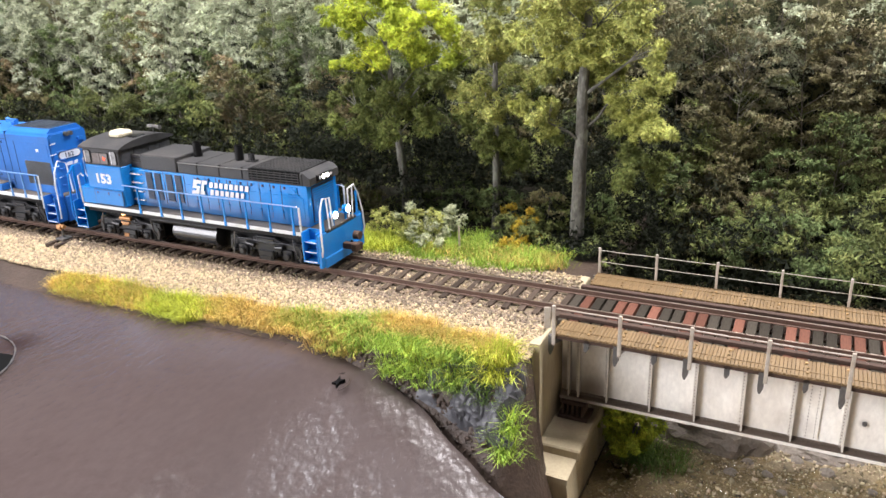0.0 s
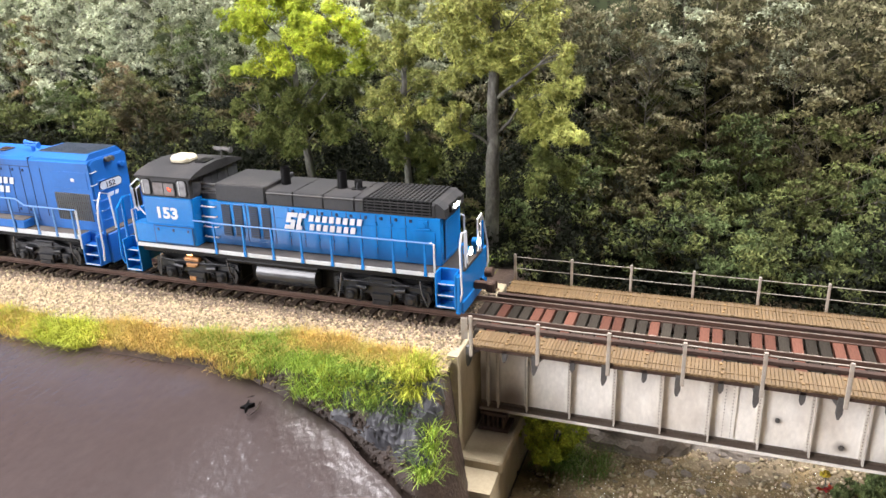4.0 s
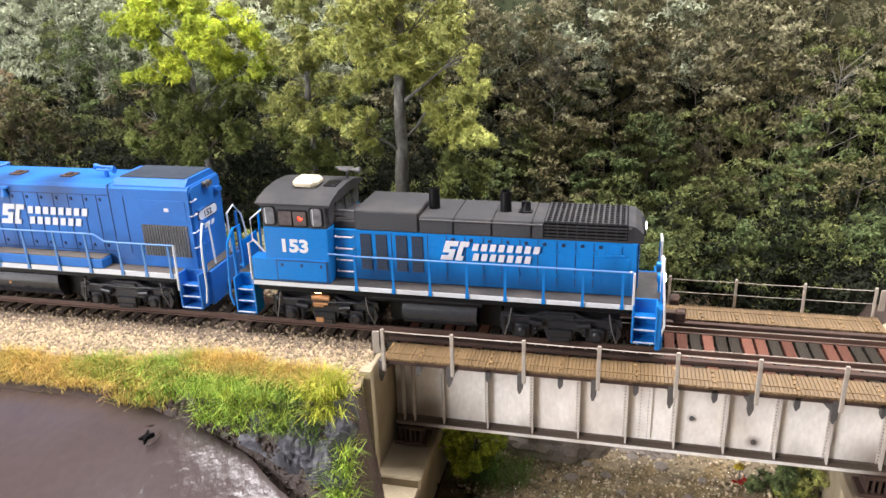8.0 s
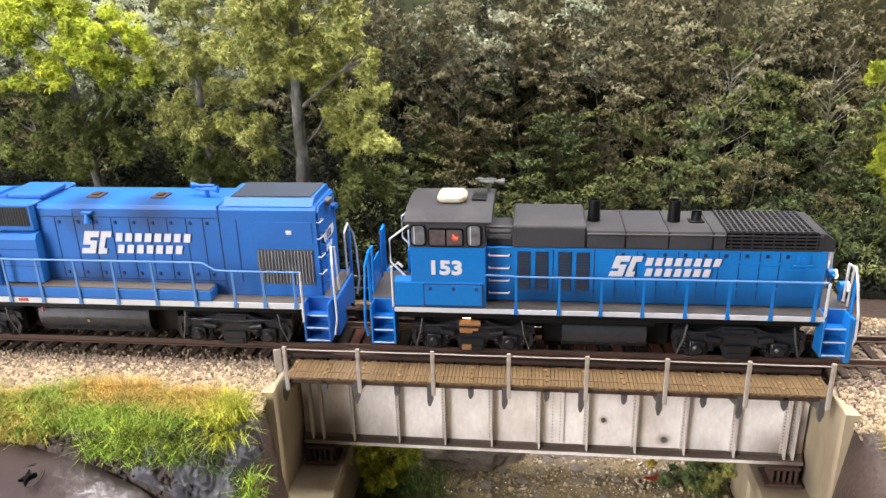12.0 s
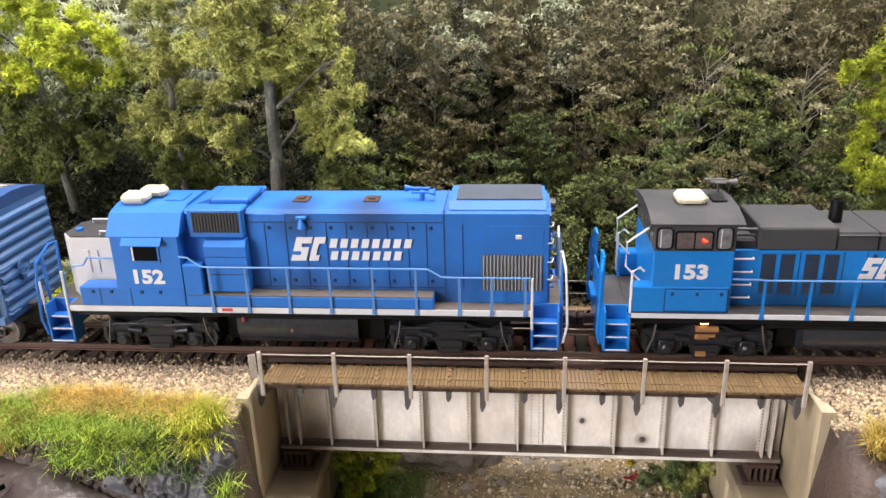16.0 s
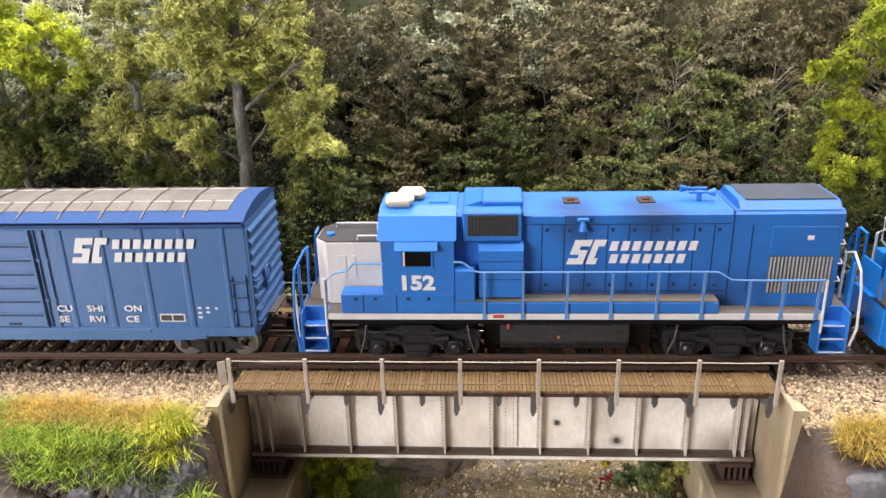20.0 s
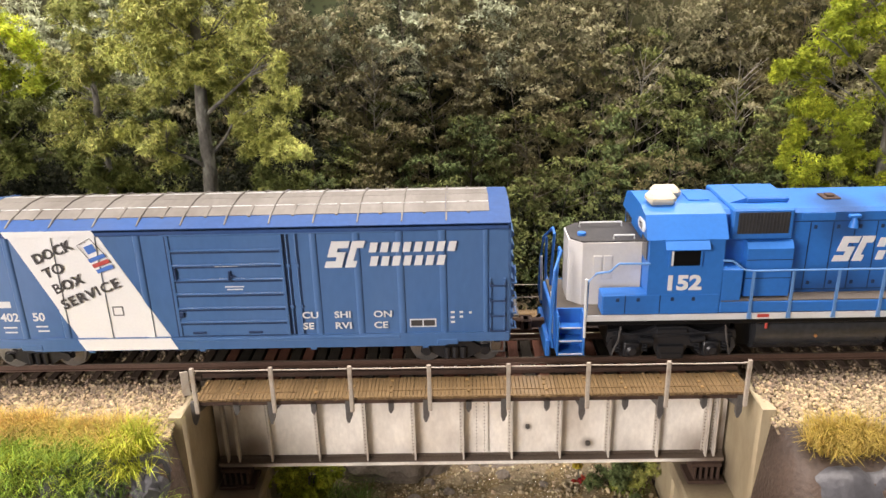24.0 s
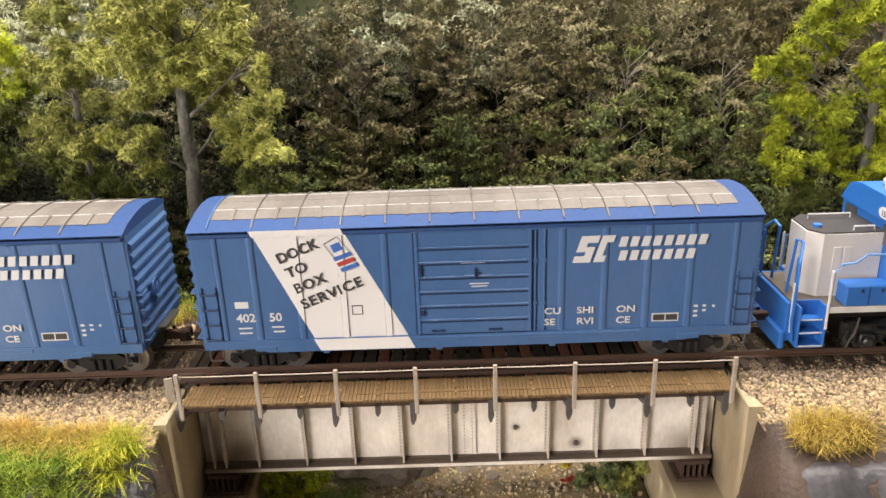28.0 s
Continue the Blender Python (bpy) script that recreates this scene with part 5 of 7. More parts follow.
def wheelset(v, x, r, y=8.7, steel=None):
    """One axle with two wheels; turns as the train rolls."""
    b = B().cyl((0, -12, 0), (0, 12, 0), 1.0, 8)
    for s in (-1, 1):
        b.tube([(0, s * (y - 1.5), 0), (0, s * (y - 0.9), 0)], r + 0.55, 28)
        b.tube([(0, s * (y - 0.9), 0), (0, s * (y + 1.0), 0)], r, 28)
        b.tube([(0, s * (y + 1.0), 0), (0, s * (y + 1.15), 0)], r * 0.8, 20)
        b.tube([(0, s * (y + 1.1), 0), (0, s * (y + 2.2), 0)], r * 0.32, 12)
        for k in range(3):
            a = k * 2.09
            b.box(math.cos(a) * r * 0.58 - 0.4, math.cos(a) * r * 0.58 + 0.4, s * (y + 1.1), s * (y + 1.3), math.sin(a) * r * 0.58 - 0.4, math.sin(a) * r * 0.58 + 0.4)
    o = part("wheelset", b, steel or WHEEL, v.top, "steel wheels on an axle", True)
    WHEELS.append((o, x - v.cx, r))
    return o


def loco_truck(v, x0):
    """Four-wheeled power truck: cast side frames, journals, springs and hangers."""
    for dx in (-12.8, 12.8):
        wheelset(v, x0 + dx, 5.4, steel=BLACK)
    for s in (-1, 1):
        y0, y1 = s * 12.0, s * 13.6
        fr = v("side_frame", B().prism([(x0 - 21, 8.2), (x0 - 17.5, 5.2), (x0 - 16, 2.6), (x0 - 9.5, 2.6), (x0 - 8, 5.4), (x0 - 5.5, 6.4), (x0 - 4.5, 3.0), (x0 + 4.5, 3.0), (x0 + 5.5, 6.4), (x0 + 8, 5.4), (x0 + 9.5, 2.6), (x0 + 16, 2.6), (x0 + 17.5, 5.2), (x0 + 21, 8.6), (x0 + 20.5, 11.4), (x0 + 17, 12.0), (x0 + 13, 10.6), (x0 + 8, 11.6), (x0 + 5, 13.0), (x0 - 5, 13.0), (x0 - 8, 11.6), (x0 - 13, 10.6), (x0 - 17, 12.0), (x0 - 20.5, 11.4)], y0, y1, "y"), TRUCK, "black cast truck side frame")
        for dx in (-12.8, 12.8):
            v("journal", B().box(x0 + dx - 2.6, x0 + dx + 2.6, y1, y1 + s * 1.6, 3.0, 8.2, 0.4).cyl((x0 + dx, y1 + s * 1.2, 5.4), (x0 + dx, y1 + s * 2.4, 5.4), 1.5, 14), TRUCK, under=fr, smooth=True)
            for d in (-4.4, 4.4):
                v("spring", B().tube([(x0 + dx + d + 0.7 * math.cos(a), y1 + s * 0.9 + 0.7 * math.sin(a), 4.6 + a * 0.17) for a in np.arange(0, 19, 0.7)], 0.28, 4), TRUCK, under=fr)
        v("hanger", B().box(x0 - 4.2, x0 + 4.2, y1, y1 + s * 1.2, 1.8, 6.6, 0.3).box(x0 - 3.4, x0 + 3.4, y1 + s * 1.2, y1 + s * 1.7, 2.4, 4.2, 0.2).box(x0 - 5.0, x0 + 5.0, y1, y1 + s * 0.8, 9.6, 12.4, 0.3), TRUCK, under=fr)
        v("brake_pipe", B().tube([(x0 - 19, y1 + s * 0.6, 10.8), (x0 - 8, y1 + s * 1.0, 11.2), (x0 + 2, y1 + s * 0.8, 10.6), (x0 + 12, y1 + s * 1.1, 11.3), (x0 + 19, y1 + s * 0.5, 10.6)], 0.4, 5), TRUCK, under=fr)
        v("brake_cylinder", B().cyl((x0 + 6.0, y1 + s * 1.0, 8.6), (x0 + 10.5, y1 + s * 1.0, 9.2), 1.1, 10).cyl((x0 - 6.0, y1 + s * 1.0, 8.6), (x0 - 10.5, y1 + s * 1.0, 9.2), 1.1, 10), TRUCK, under=fr, smooth=True)
    # added filler that blacks out the view between the side frames
    v("gear_case", B().box(x0 - 20, x0 + 20, -10.8, 10.8, 3.4, 14.5, 0.5), BLACK, "black gear case between the wheels")
    for s in (-1, 1):
        for dx in (-12.8, 12.8):
            v("brake_shoe", B().prism([(x0 + dx * 1.52, 3.4), (x0 + dx * 1.62, 6.2), (x0 + dx * 1.55, 9.4), (x0 + dx * 1.48, 9.4), (x0 + dx * 1.5, 6.2), (x0 + dx * 1.45, 3.4)], s * 12.4, s * 14.4, "y"), TRUCK)
            v("bearing_cap", B().tube([(x0 + dx, s * 15.8, 5.4), (x0 + dx, s * 16.4, 5.4)], 1, 14, [1.9, 1.2]), TRUCK, smooth=True)
            v("sand_pipe", B().tube([(x0 + dx * 1.3, s * 15.0, 14), (x0 + dx * 1.36, s * 15.2, 9), (x0 + dx * 1.5, s * 14.0, 3)], 0.35, 5), GREYSTEEL)
    v("bolster", B().box(x0 - 4, x0 + 4, -12, 12, 4, 13, 0.4), BLACK)


def steps(v, x0, x1, out, blue, deck=19.6):
    """A corner stairwell on both sides; out: -1 or 1, the end it stands at."""
    for s in (-1, 1):
        w = v("stairwell", B().box(x0, x1, s * 12.0, s * 12.6, 5.5, deck).box(x0, x0 + 0.7, s * 12.6, s * 18.2, 5.5, deck, 0.15).box(x1 - 0.7, x1, s * 12.6, s * 18.2, 5.5, deck, 0.15), blue, "blue stairwell with open steps")
        for k, z in enumerate((6.0, 10.2, 14.4)):
            v("step", B().box(x0 + 0.7, x1 - 0.7, s * 12.6, s * (18.2 - 0.9 * k), z - 0.5, z + 0.35, 0.12), blue, under=w)
            v("step_edge", B().box(x0 + 0.7, x1 - 0.7, s * (18.25 - 0.9 * k), s * (18.45 - 0.9 * k), z + 0.0, z + 0.38), SILL, "white step edge", under=w)


def rail(v, pts, material, r=0.36, label="thin painted handrail"):
    return v("handrail", B().tube(pts, r, 6), material, label)


def stanchion(v, x, y, z0, z1, material):
    s = 1 if y > 0 else -1
    return v("stanchion", B().prism([(x - 0.7, z0), (x + 0.7, z0), (x + 0.42, z0 + 3), (x + 0.38, z1), (x - 0.38, z1), (x - 0.42, z0 + 3)], y, y + 0.55 * s, "y"), material)


def coupler(v, x, d):
    v("coupler", B().box(x, x + d * 6, -1.3, 1.3, 7.2, 10.2, 0.3).box(x + d * 5, x + d * 8.5, -2.4, 1.2, 6.6, 10.8, 0.6).box(x + d * 6, x + d * 8.8, 1.3, 2.6, 6.8, 10.6, 0.5), RUSTY, "rusty knuckle coupler")
    v("air_hose", B().tube([(x + d * 1, 4.5, 9.5), (x + d * 3, 5, 7), (x + d * 5.5, 3.5, 4.6), (x + d * 7.5, 2.5, 5.2)], 0.6, 6), BLACK, "black air hose")


# -- switcher 153
def rounded(x0, x1, z0, z1, r):
    """The outline of a rectangle with rounded corners."""
    pts = []
    for cx, cz, a0 in ((x1 - r, z1 - r, 0), (x0 + r, z1 - r, 90), (x0 + r, z0 + r, 180), (x1 - r, z0 + r, 270)):
        pts += [(cx + r * math.cos(math.radians(a0 + d)), cz + r * math.sin(math.radians(a0 + d))) for d in (0, 30, 60, 90)]
    return pts


def switcher():
    cx = -10.5
    top = vehicle("diesel_switcher_locomotive", "blue diesel switcher with black roof and lit headlights", "locomotive", cx)
    v = V(top, cx)
    # added block: hides the lit ties behind and shades the underside
    v("frame_keel", B().box(-30, 12, -8, 8, 3.0, 12.2, 0.4), BLACK, "black lower frame between the trucks")
    v("underframe", B().box(-84, 62, -10, 10, 12, 18.4, 0.4).box(-78, 56, -16.5, 16.5, 15.2, 17.4, 0.2), BLACK, "black underframe")
    deck = v("walkway", B().box(-79.5, 57.5, -17.8, 17.8, 18.0, 19.55, 0.12), DARKTREAD, "dark dusty walkway")
    for s in (-1, 1):
        v("sill_stripe", B().box(-79.5, 57.3, s * 17.8, s * 18.1, 17.7, 19.3), SILL, "white sill stripe", under=deck)
    # cab
    cab = v("cab", B().box(-73, -48.6, -17.4, 17.4, 19.6, 40.2, 0.3), BLUE, "blue lower cab")
    v("upper_cab", B().box(-73, -48.6, -17.3, 17.3, 40.2, 49.2, 0.3), CABGREY, "dark grey upper cab", under=cab)
    prof = [(-18.4, 48.6), (-18.4, 49.3), (-15, 50.6), (-9, 51.9), (0, 52.5), (9, 51.9), (15, 50.6), (18.4, 49.3), (18.4, 48.6)]
    v("cab_roof", B().prism(prof, -74.6, -46.6), ROOFBLACK, "curved dark grey cab roof", under=cab, smooth=True)
    for s in (-1, 1):
        y = 17.35 * s
        for x0, x1, z0, z1 in ((-72.2, -68.0, 41.3, 47.6), (-66.4, -61.4, 41.2, 46.4), (-60.9, -56.0, 41.2, 46.4), (-54.2, -50.2, 41.2, 47.8)):
            outer = x0 < -67 or x0 > -55
            r = 1.1 if outer else 0.35
            v("cab_window", B().prism(rounded(x0 - 0.55, x1 + 0.55, z0 - 0.55, z1 + 0.55, r + 0.5), y, y + 0.3 * s, "y"), BLACK, "dark window gasket", under=cab)
            v("pane", B().prism(rounded(x0, x1, z0, z1, r), y + 0.3 * s, y + 0.42 * s, "y"), CABPANE if outer else CABIN, "pale reflecting window pane" if outer else "smoky window pane", under=cab)
            if outer:
                v("window_frame", B().prism(rounded(x0 + 0.75, x0 + 1.05, z0 + 0.3, z1 - 0.3, 0.1), y + 0.42 * s, y + 0.55 * s, "y"), SILL, "thin pale window bar", under=cab)
        v("drip_rail", B().box(-73.6, -47.4, y, y + 0.6 * s, 48.2, 48.7), CABGREY, under=cab)
    v("cab_glow", B().prism([(-58.3 + (0.95 + 0.3 * math.sin(3 * a)) * math.cos(a), 43.6 + (1.1 + 0.35 * math.cos(2 * a)) * math.sin(a)) for a in np.arange(0, 6.28, 0.35)], -17.86, -17.76, "y"), REDGLOW, "dim red glow behind the cab window", under=cab)
    v("cab_lamp", B().prism([(-58.9, 44.9), (-58.0, 44.1), (-57.2, 43.9), (-57.6, 43.4), (-58.6, 43.8)], -17.95, -17.85, "y"), REDHOT, "bright red lamp in the cab", under=cab)
    for x, d in ((-73.05, -1), (-48.55, 1)):
        for y0 in (-15.5, -7.5, 2.0, 9.5):
            v("end_pane", B().box(x, x + 0.2 * d, y0, y0 + 5.5, 41.6, 47.6), GLASS, "smoky end window", under=cab)
    for s in (-1, 1):
        v("battery_box", B().box(-79, -49.2, 12 * s, 17.95 * s, 19.6, 28.4, 0.4), BLUE, "blue battery box beside the cab")
    v("lid_gap", B().box(-69.0, -49.4, -18.05, -17.95, 20.0, 28.0), NAVY)
    v("box_lid", B().box(-68.6, -49.8, -18.25, -18.0, 20.4, 27.6, 0.1), BLUE)
    for x in (-66.6, -59.0, -51.6):
        v("latch", B().box(x - 0.5, x + 0.5, -18.4, -18.1, 25.6, 26.8, 0.1), NAVY)
    lettering(v, "road_number", "153", -67.4, 31.2, 6.5, LETTER, -17.5, wide=1.18)
    v("air_conditioner", B().box(-65, -55.4, -7.4, 1.0, 51.6, 55.2, 1.3).box(-63.4, -57.4, -7.7, -7.2, 52.4, 53.8, 0.2), CREAM, "cream rounded rooftop air conditioner")
    v("roof_hatch", B().box(-53.8, -49.0, -5, 2, 51.9, 52.9, 0.2), BLACK)
    v("air_horn", B().cyl((-52, 7, 55.4), (-44, 7, 55.4), 0.5, 8).tube([(-46.5, 7, 55.4), (-43.5, 7, 55.4)], 1, 10, [0.5, 1.3]).cyl((-53.5, 8.5, 55.8), (-46.5, 8.5, 55.8), 0.45, 8).cyl((-49, 7.5, 52), (-49, 7.5, 55.4), 0.4, 6).cyl((-51.2, 7.2, 55.2), (-47.2, 5.0, 55.6), 0.4, 6), GREYSTEEL, "cluster of grey air horns")
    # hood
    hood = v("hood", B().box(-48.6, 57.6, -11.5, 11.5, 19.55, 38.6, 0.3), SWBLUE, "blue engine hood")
    v("hood_top", B().prism([(-11.6, 38.6), (-11.6, 43.4), (-10.9, 44.4), (10.9, 44.4), (11.6, 43.4), (11.6, 38.6)], -16.5, 55.4), ROOFBLACK, "dark weathered hood top", under=hood)
    v("hood_nose", B().prism([(55.4, 38.6), (55.4, 44.35), (56.6, 44.1), (59.3, 41.9), (59.3, 38.6)], -11.3, 11.3, "y"), ROOFBLACK, "slanted dark end of the hood top", under=hood)
    v("roof_box", B().box(-40.2, -16.7, -12.0, 12.0, 38.65, 46.2, 0.4), ROOFBLACK, "raised dark roof box", under=hood)
    v("side_panel", B().box(-39.6, -17.3, -12.2, -12.0, 39.1, 45.6, 0.06), CABGREY, "grey painted side panel", under=hood)
    for x0, x1 in ((-16.2, -4.8), (-4.0, 8.6), (9.4, 22.1), (22.9, 26.3)):
        v("side_panel", B().box(x0, x1, -11.8, -11.58, 39.1, 42.9, 0.06), CABGREY, "grey painted side panel", under=hood)
    v("roof_step", B().box(-48.4, -40.3, -10.5, 10.5, 38.65, 41.5, 0.3), ROOFBLACK, under=hood)
    for z in (42.6, 44.6):
        v("pipe", B().cyl((-48.6, -9, z), (-40.2, -9, z), 0.5, 8), GREYSTEEL, under=hood)
    for x in (-13.7, 12.1):
        v("exhaust_pipe", B().tube([(x, 0, 44.2), (x, 0, 51.6), (x, 0, 51.6), (x, 0, 49)], 1.9, 16, [2.1, 1.9, 1.45, 1.45]), BLACK, "black exhaust stack", under=hood, smooth=True)
    v("bell", B().tube([(19.2, 0, 44.4), (19.2, 0, 45), (19.2, 0, 46.5), (19.2, 0, 48)], 1, 12, [2.0, 1.6, 1.0, 0.3]).box(17.6, 20.8, -0.4, 0.4, 44.4, 48.2, 0.1).box(16.8, 21.6, -2, 2, 44.4, 44.9, 0.1), BLACK, "small black bell on a bracket", under=hood, smooth=True)
    for x in (-4.4, 9.0, 22.5):
        v("roof_seam", B().box(x - 0.15, x + 0.15, -11.75, 11.75, 38.8, 44.5), BLACK, under=hood)
    v("roof_rail", B().cyl((-16.4, -11.7, 43.6), (26, -11.7, 43.6), 0.25, 6), GREYSTEEL, under=hood)
    gr = v("radiator_grille", B().box(26.5, 54.2, -11.75, 11.0, 39.4, 44.45), VOID, "dark slatted radiator grille", under=hood)
    for k in range(15):
        x = 27.2 + k * 1.87
        v("grille_slat", B().box(x - 0.3, x + 0.3, -11.2, 10.5, 44.4, 44.9), ROOFBLACK, under=hood)
    for y in np.arange(-10.4, 10.6, 2.3):
        v("grille_slat", B().box(26.8, 54.0, y - 0.22, y + 0.22, 44.4, 44.8), ROOFBLACK, under=hood)
    for z in (40.2, 41.4, 42.6, 43.6):
        v("grille_slat", B().box(26.8, 54, -12.05, -11.7, z - 0.22, z + 0.22), ROOFBLACK, under=hood)
    for x in np.arange(28, 54, 3.2):
        v("grille_slat", B().box(x - 0.15, x + 0.15, -12.0, -11.7, 39.5, 44.2), ROOFBLACK, under=hood)
    # side louvres, doors and latches
    for x0, x1 in ((-38.6, -34.4), (-32.8, -28.6), (-25.4, -21.2), (-19.6, -15.4)):
        lv = v("louvre_panel", B().box(x0, x1, -11.75, -11.5, 23.6, 37.2), SMOKE, "dark louvred panel", under=hood)
        for z in np.arange(24.2, 37, 0.95):
            v("louvre", B().box(x0 + 0.25, x1 - 0.25, -12.0, -11.75, z, z + 0.45), GRILLE, under=hood)
    for x in (-27, -13.8, -7, -0.4, 6.0, 12.4, 18.6, 24.8, 31.2, 37.4, 43.4):
        v("door_seam", B().box(x - 0.14, x + 0.14, -11.62, -11.48, 22.0, 38.0), NAVY, under=hood)
        if x > -10:
            for z in (25.5, 34.6):
                v("hinge", B().box(x - 0.45, x + 0.45, -11.95, -11.5, z - 0.5, z + 0.5, 0.1), SWBLUE, under=hood)
            v("latch", B().box(x + 1.6, x + 2.7, -12.0, -11.5, 36.2, 37.4, 0.15), NAVY, under=hood)
    v("door_belt", B().box(-13, 47, -11.65, -11.5, 33.2, 33.5), SWBLUE, under=hood)
    v("filler_cap", B().box(47.5, 53.6, -12.3, -11.5, 33.6, 34.4, 0.2).cyl((50.6, -12.4, 35.6), (50.6, -11.4, 35.6), 1.1, 12).box(48.6, 52.6, -12.0, -11.5, 34.4, 37.6, 0.2), SWBLUE, "round filler with shelf", under=hood)
    v("access_panel", B().box(46.2, 55.4, -11.75, -11.5, 23, 33, 0.1), SWBLUE, under=hood)
    for x in (-46.8, ):
        for z in (22.8, 27.2, 31.6, 36.0):
            v("grab_iron", B().tube([(x - 1.0, -11.5, z), (x - 1.0, -12.6, z), (x + 5.6, -12.6, z), (x + 5.6, -11.5, z)], 0.3, 5), SILL, "white grab iron", under=hood)
    emblem(v, -9.2, 29.4, 7.0, -12.3, 24)
    # nose end
    v("nose_louvres", B().box(57.6, 58.0, -8.5, 8.5, 21, 37.5), NAVY, "dark louvred nose", under=hood)
    for z in np.arange(21.6, 37, 1.1):
        v("louvre", B().box(57.9, 58.3, -8.2, 8.2, z, z + 0.5), BLUE, under=hood)
    nb = v("headlight_box", B().box(58.6, 60.0, -6.2, 6.2, 39.3, 42.5, 0.4), BLACK, "dark upper headlight box")
    for y in (-4.3, -1.6, 1.6, 4.3):
        v("upper_lamp", B().cyl((59.8, y, 40.9), (60.2, y, 40.9), 0.7 if abs(y) > 3 else 0.85, 12), LETTER if abs(y) > 3 else LAMPGLOW, "lamp in the upper headlight box", smooth=True)
    v("end_platform", B().box(57.5, 66.6, -12.2, 12.2, 18.0, 19.5, 0.15), DARKTREAD)
    v("pilot", B().box(64.8, 66.6, -17.8, 17.8, 3.2, 18.8, 0.3).box(66.4, 67.2, -15.5, 15.5, 2.6, 7.5, 0.3), BLUE, "blue pilot plate")
    for y in (-5.2, 5.2):
        d = v("ditch_light", B().tube([(64.6, y, 24.6), (67.0, y, 24.6)], 1.7, 14), BLUE, "blue lamp housing with a lit lens", smooth=True)
        v("lens", B().tube([(67.0, y, 24.6), (67.35, y, 24.6)], 1.55, 14), LAMPGLOW, "glowing white headlight lens", under=d, smooth=True)
        v("lamp_bracket", B().box(65.0, 65.8, y - 0.5, y + 0.5, 19, 23.2), BLUE, under=d)
    # end rails
    for s in (-1, 1):
        rail(v, [(57.0, 17.9 * s, 19.5), (57.0, 17.9 * s, 30.6), (55.5, 17.9 * s, 31.0)], SILL, 0.45, "white stairwell grab rail")
        rail(v, [(66.4, 17.0 * s, 8.5), (67.3, 17.4 * s, 12), (67.0, 17.2 * s, 20), (66.2, 15.5 * s, 29), (66.0, 12.6 * s, 34.0), (66.0, 7.4 * s, 33.2), (66.2, 6.6 * s, 20)], SILL, 0.42, "white bent end rail")
        rail(v, [(66.4, 9.5 * s, 19), (66.4, 10.5 * s, 33.6)], SILL, 0.36, "white bent end rail")
        v("end_post", B().box(65.6, 66.4, s * 13.2, s * 14.6, 19, 30.5, 0.2), BLUE)
        rail(v, [(-79.2, 17.9 * s, 19.5), (-79.2, 17.9 * s, 33.6), (-77, 17.9 * s, 35.0), (-75.6, 17.6 * s, 33.6)], SILL, 0.45, "white stairwell grab rail")
        rail(v, [(-88.4, 17.2 * s, 8), (-89.2, 17.6 * s, 12), (-88.9, 17.4 * s, 20), (-88.4, 16.6 * s, 33), (-87.6, 13 * s, 37.2), (-87.6, 8 * s, 37.0), (-87.8, 7.4 * s, 19)], BLUE, 0.5, "blue end rail")
        rail(v, [(-75.8, 12 * s, 28), (-80.5, 12 * s, 33), (-80.5, 12 * s, 41), (-74, 12 * s, 46)], SILL, 0.36, "white cab door grab rail")
        v("end_post", B().box(-88.2, -87.2, s * 12.8, s * 14.4, 19, 37.0, 0.2), BLUE)
    v("end_platform", B().box(-88.2, -79.5, -12.2, 12.2, 18.0, 19.5, 0.15), DARKTREAD)
    v("drop_step", B().box(-90.4, -88.0, -6, 6, 19.4, 20.2, 0.15).box(-88.6, -88.0, -6, 6, 20.2, 30, 0.15), BLUE, "blue folded drop step")
    v("pilot", B().box(-88.2, -86.5, -12, 12, 5.0, 18.8, 0.3), BLUE, "blue pilot plate")
    steps(v, 56.9, 65.2, 1, BLUE)
    steps(v, -87.2, -78.8, -1, BLUE)
    # side handrails
    for s in (-1, 1):
        posts = (-38.8, -25.0, -11.7, 1.4, 14.6, 27.6, 40.6, 53.4)
        for x in posts:
            stanchion(v, x, 18.0 * s, 17.8, 30.8, BLUE)
        rail(v, [(-48.6, 18.2 * s, 31.4), (-40, 18.2 * s, 31.2)] + [(x, 18.2 * s, 31.0) for x in posts] + [(56.8, 18.0 * s, 30.8)], RAILBLUE, 0.3, "blue side handrail")
    # below the frame
    v("fuel_tank", B().prism([(-13.0, 5.0), (-11.0, 3.6), (11.0, 3.6), (13.0, 5.0), (14.4, 7.0), (14.7, 8.8), (14.2, 10.8), (12.4, 13.0), (-12.4, 13.0), (-14.2, 10.8), (-14.7, 8.8), (-14.4, 7.0)], -23.5, 3.8), TANK, "black fuel tank", smooth=True)
    v("air_pipe", B().cyl((-36, -14.5, 14.2), (6, -14.5, 14.2), 1.25, 10).cyl((8, -14.0, 15.2), (55, -14.0, 15.2), 0.5, 6), BLACK, smooth=True)
    v("step_light", B().box(-56.4, -53.8, -15.6, -15.0, 14.4, 15.4, 0.2), AMBER, "glowing amber step light")
    v("brass_cylinder", B().cyl((-57.6, -15.0, 12.6), (-50.6, -15.0, 12.6), 1.1, 12).cyl((-57.0, -15.4, 10.4), (-51.4, -15.4, 10.4), 0.6, 10), BRASS, "brass-coloured brake cylinder in the step light", smooth=True)
    v("brass_hanger", B().box(-57.0, -53.6, -15.4, -14.6, 2.6, 4.6, 0.2).box(-57.6, -53.2, -15.2, -14.4, 8.8, 10.8, 0.2), BRASS, "brass-coloured truck step")
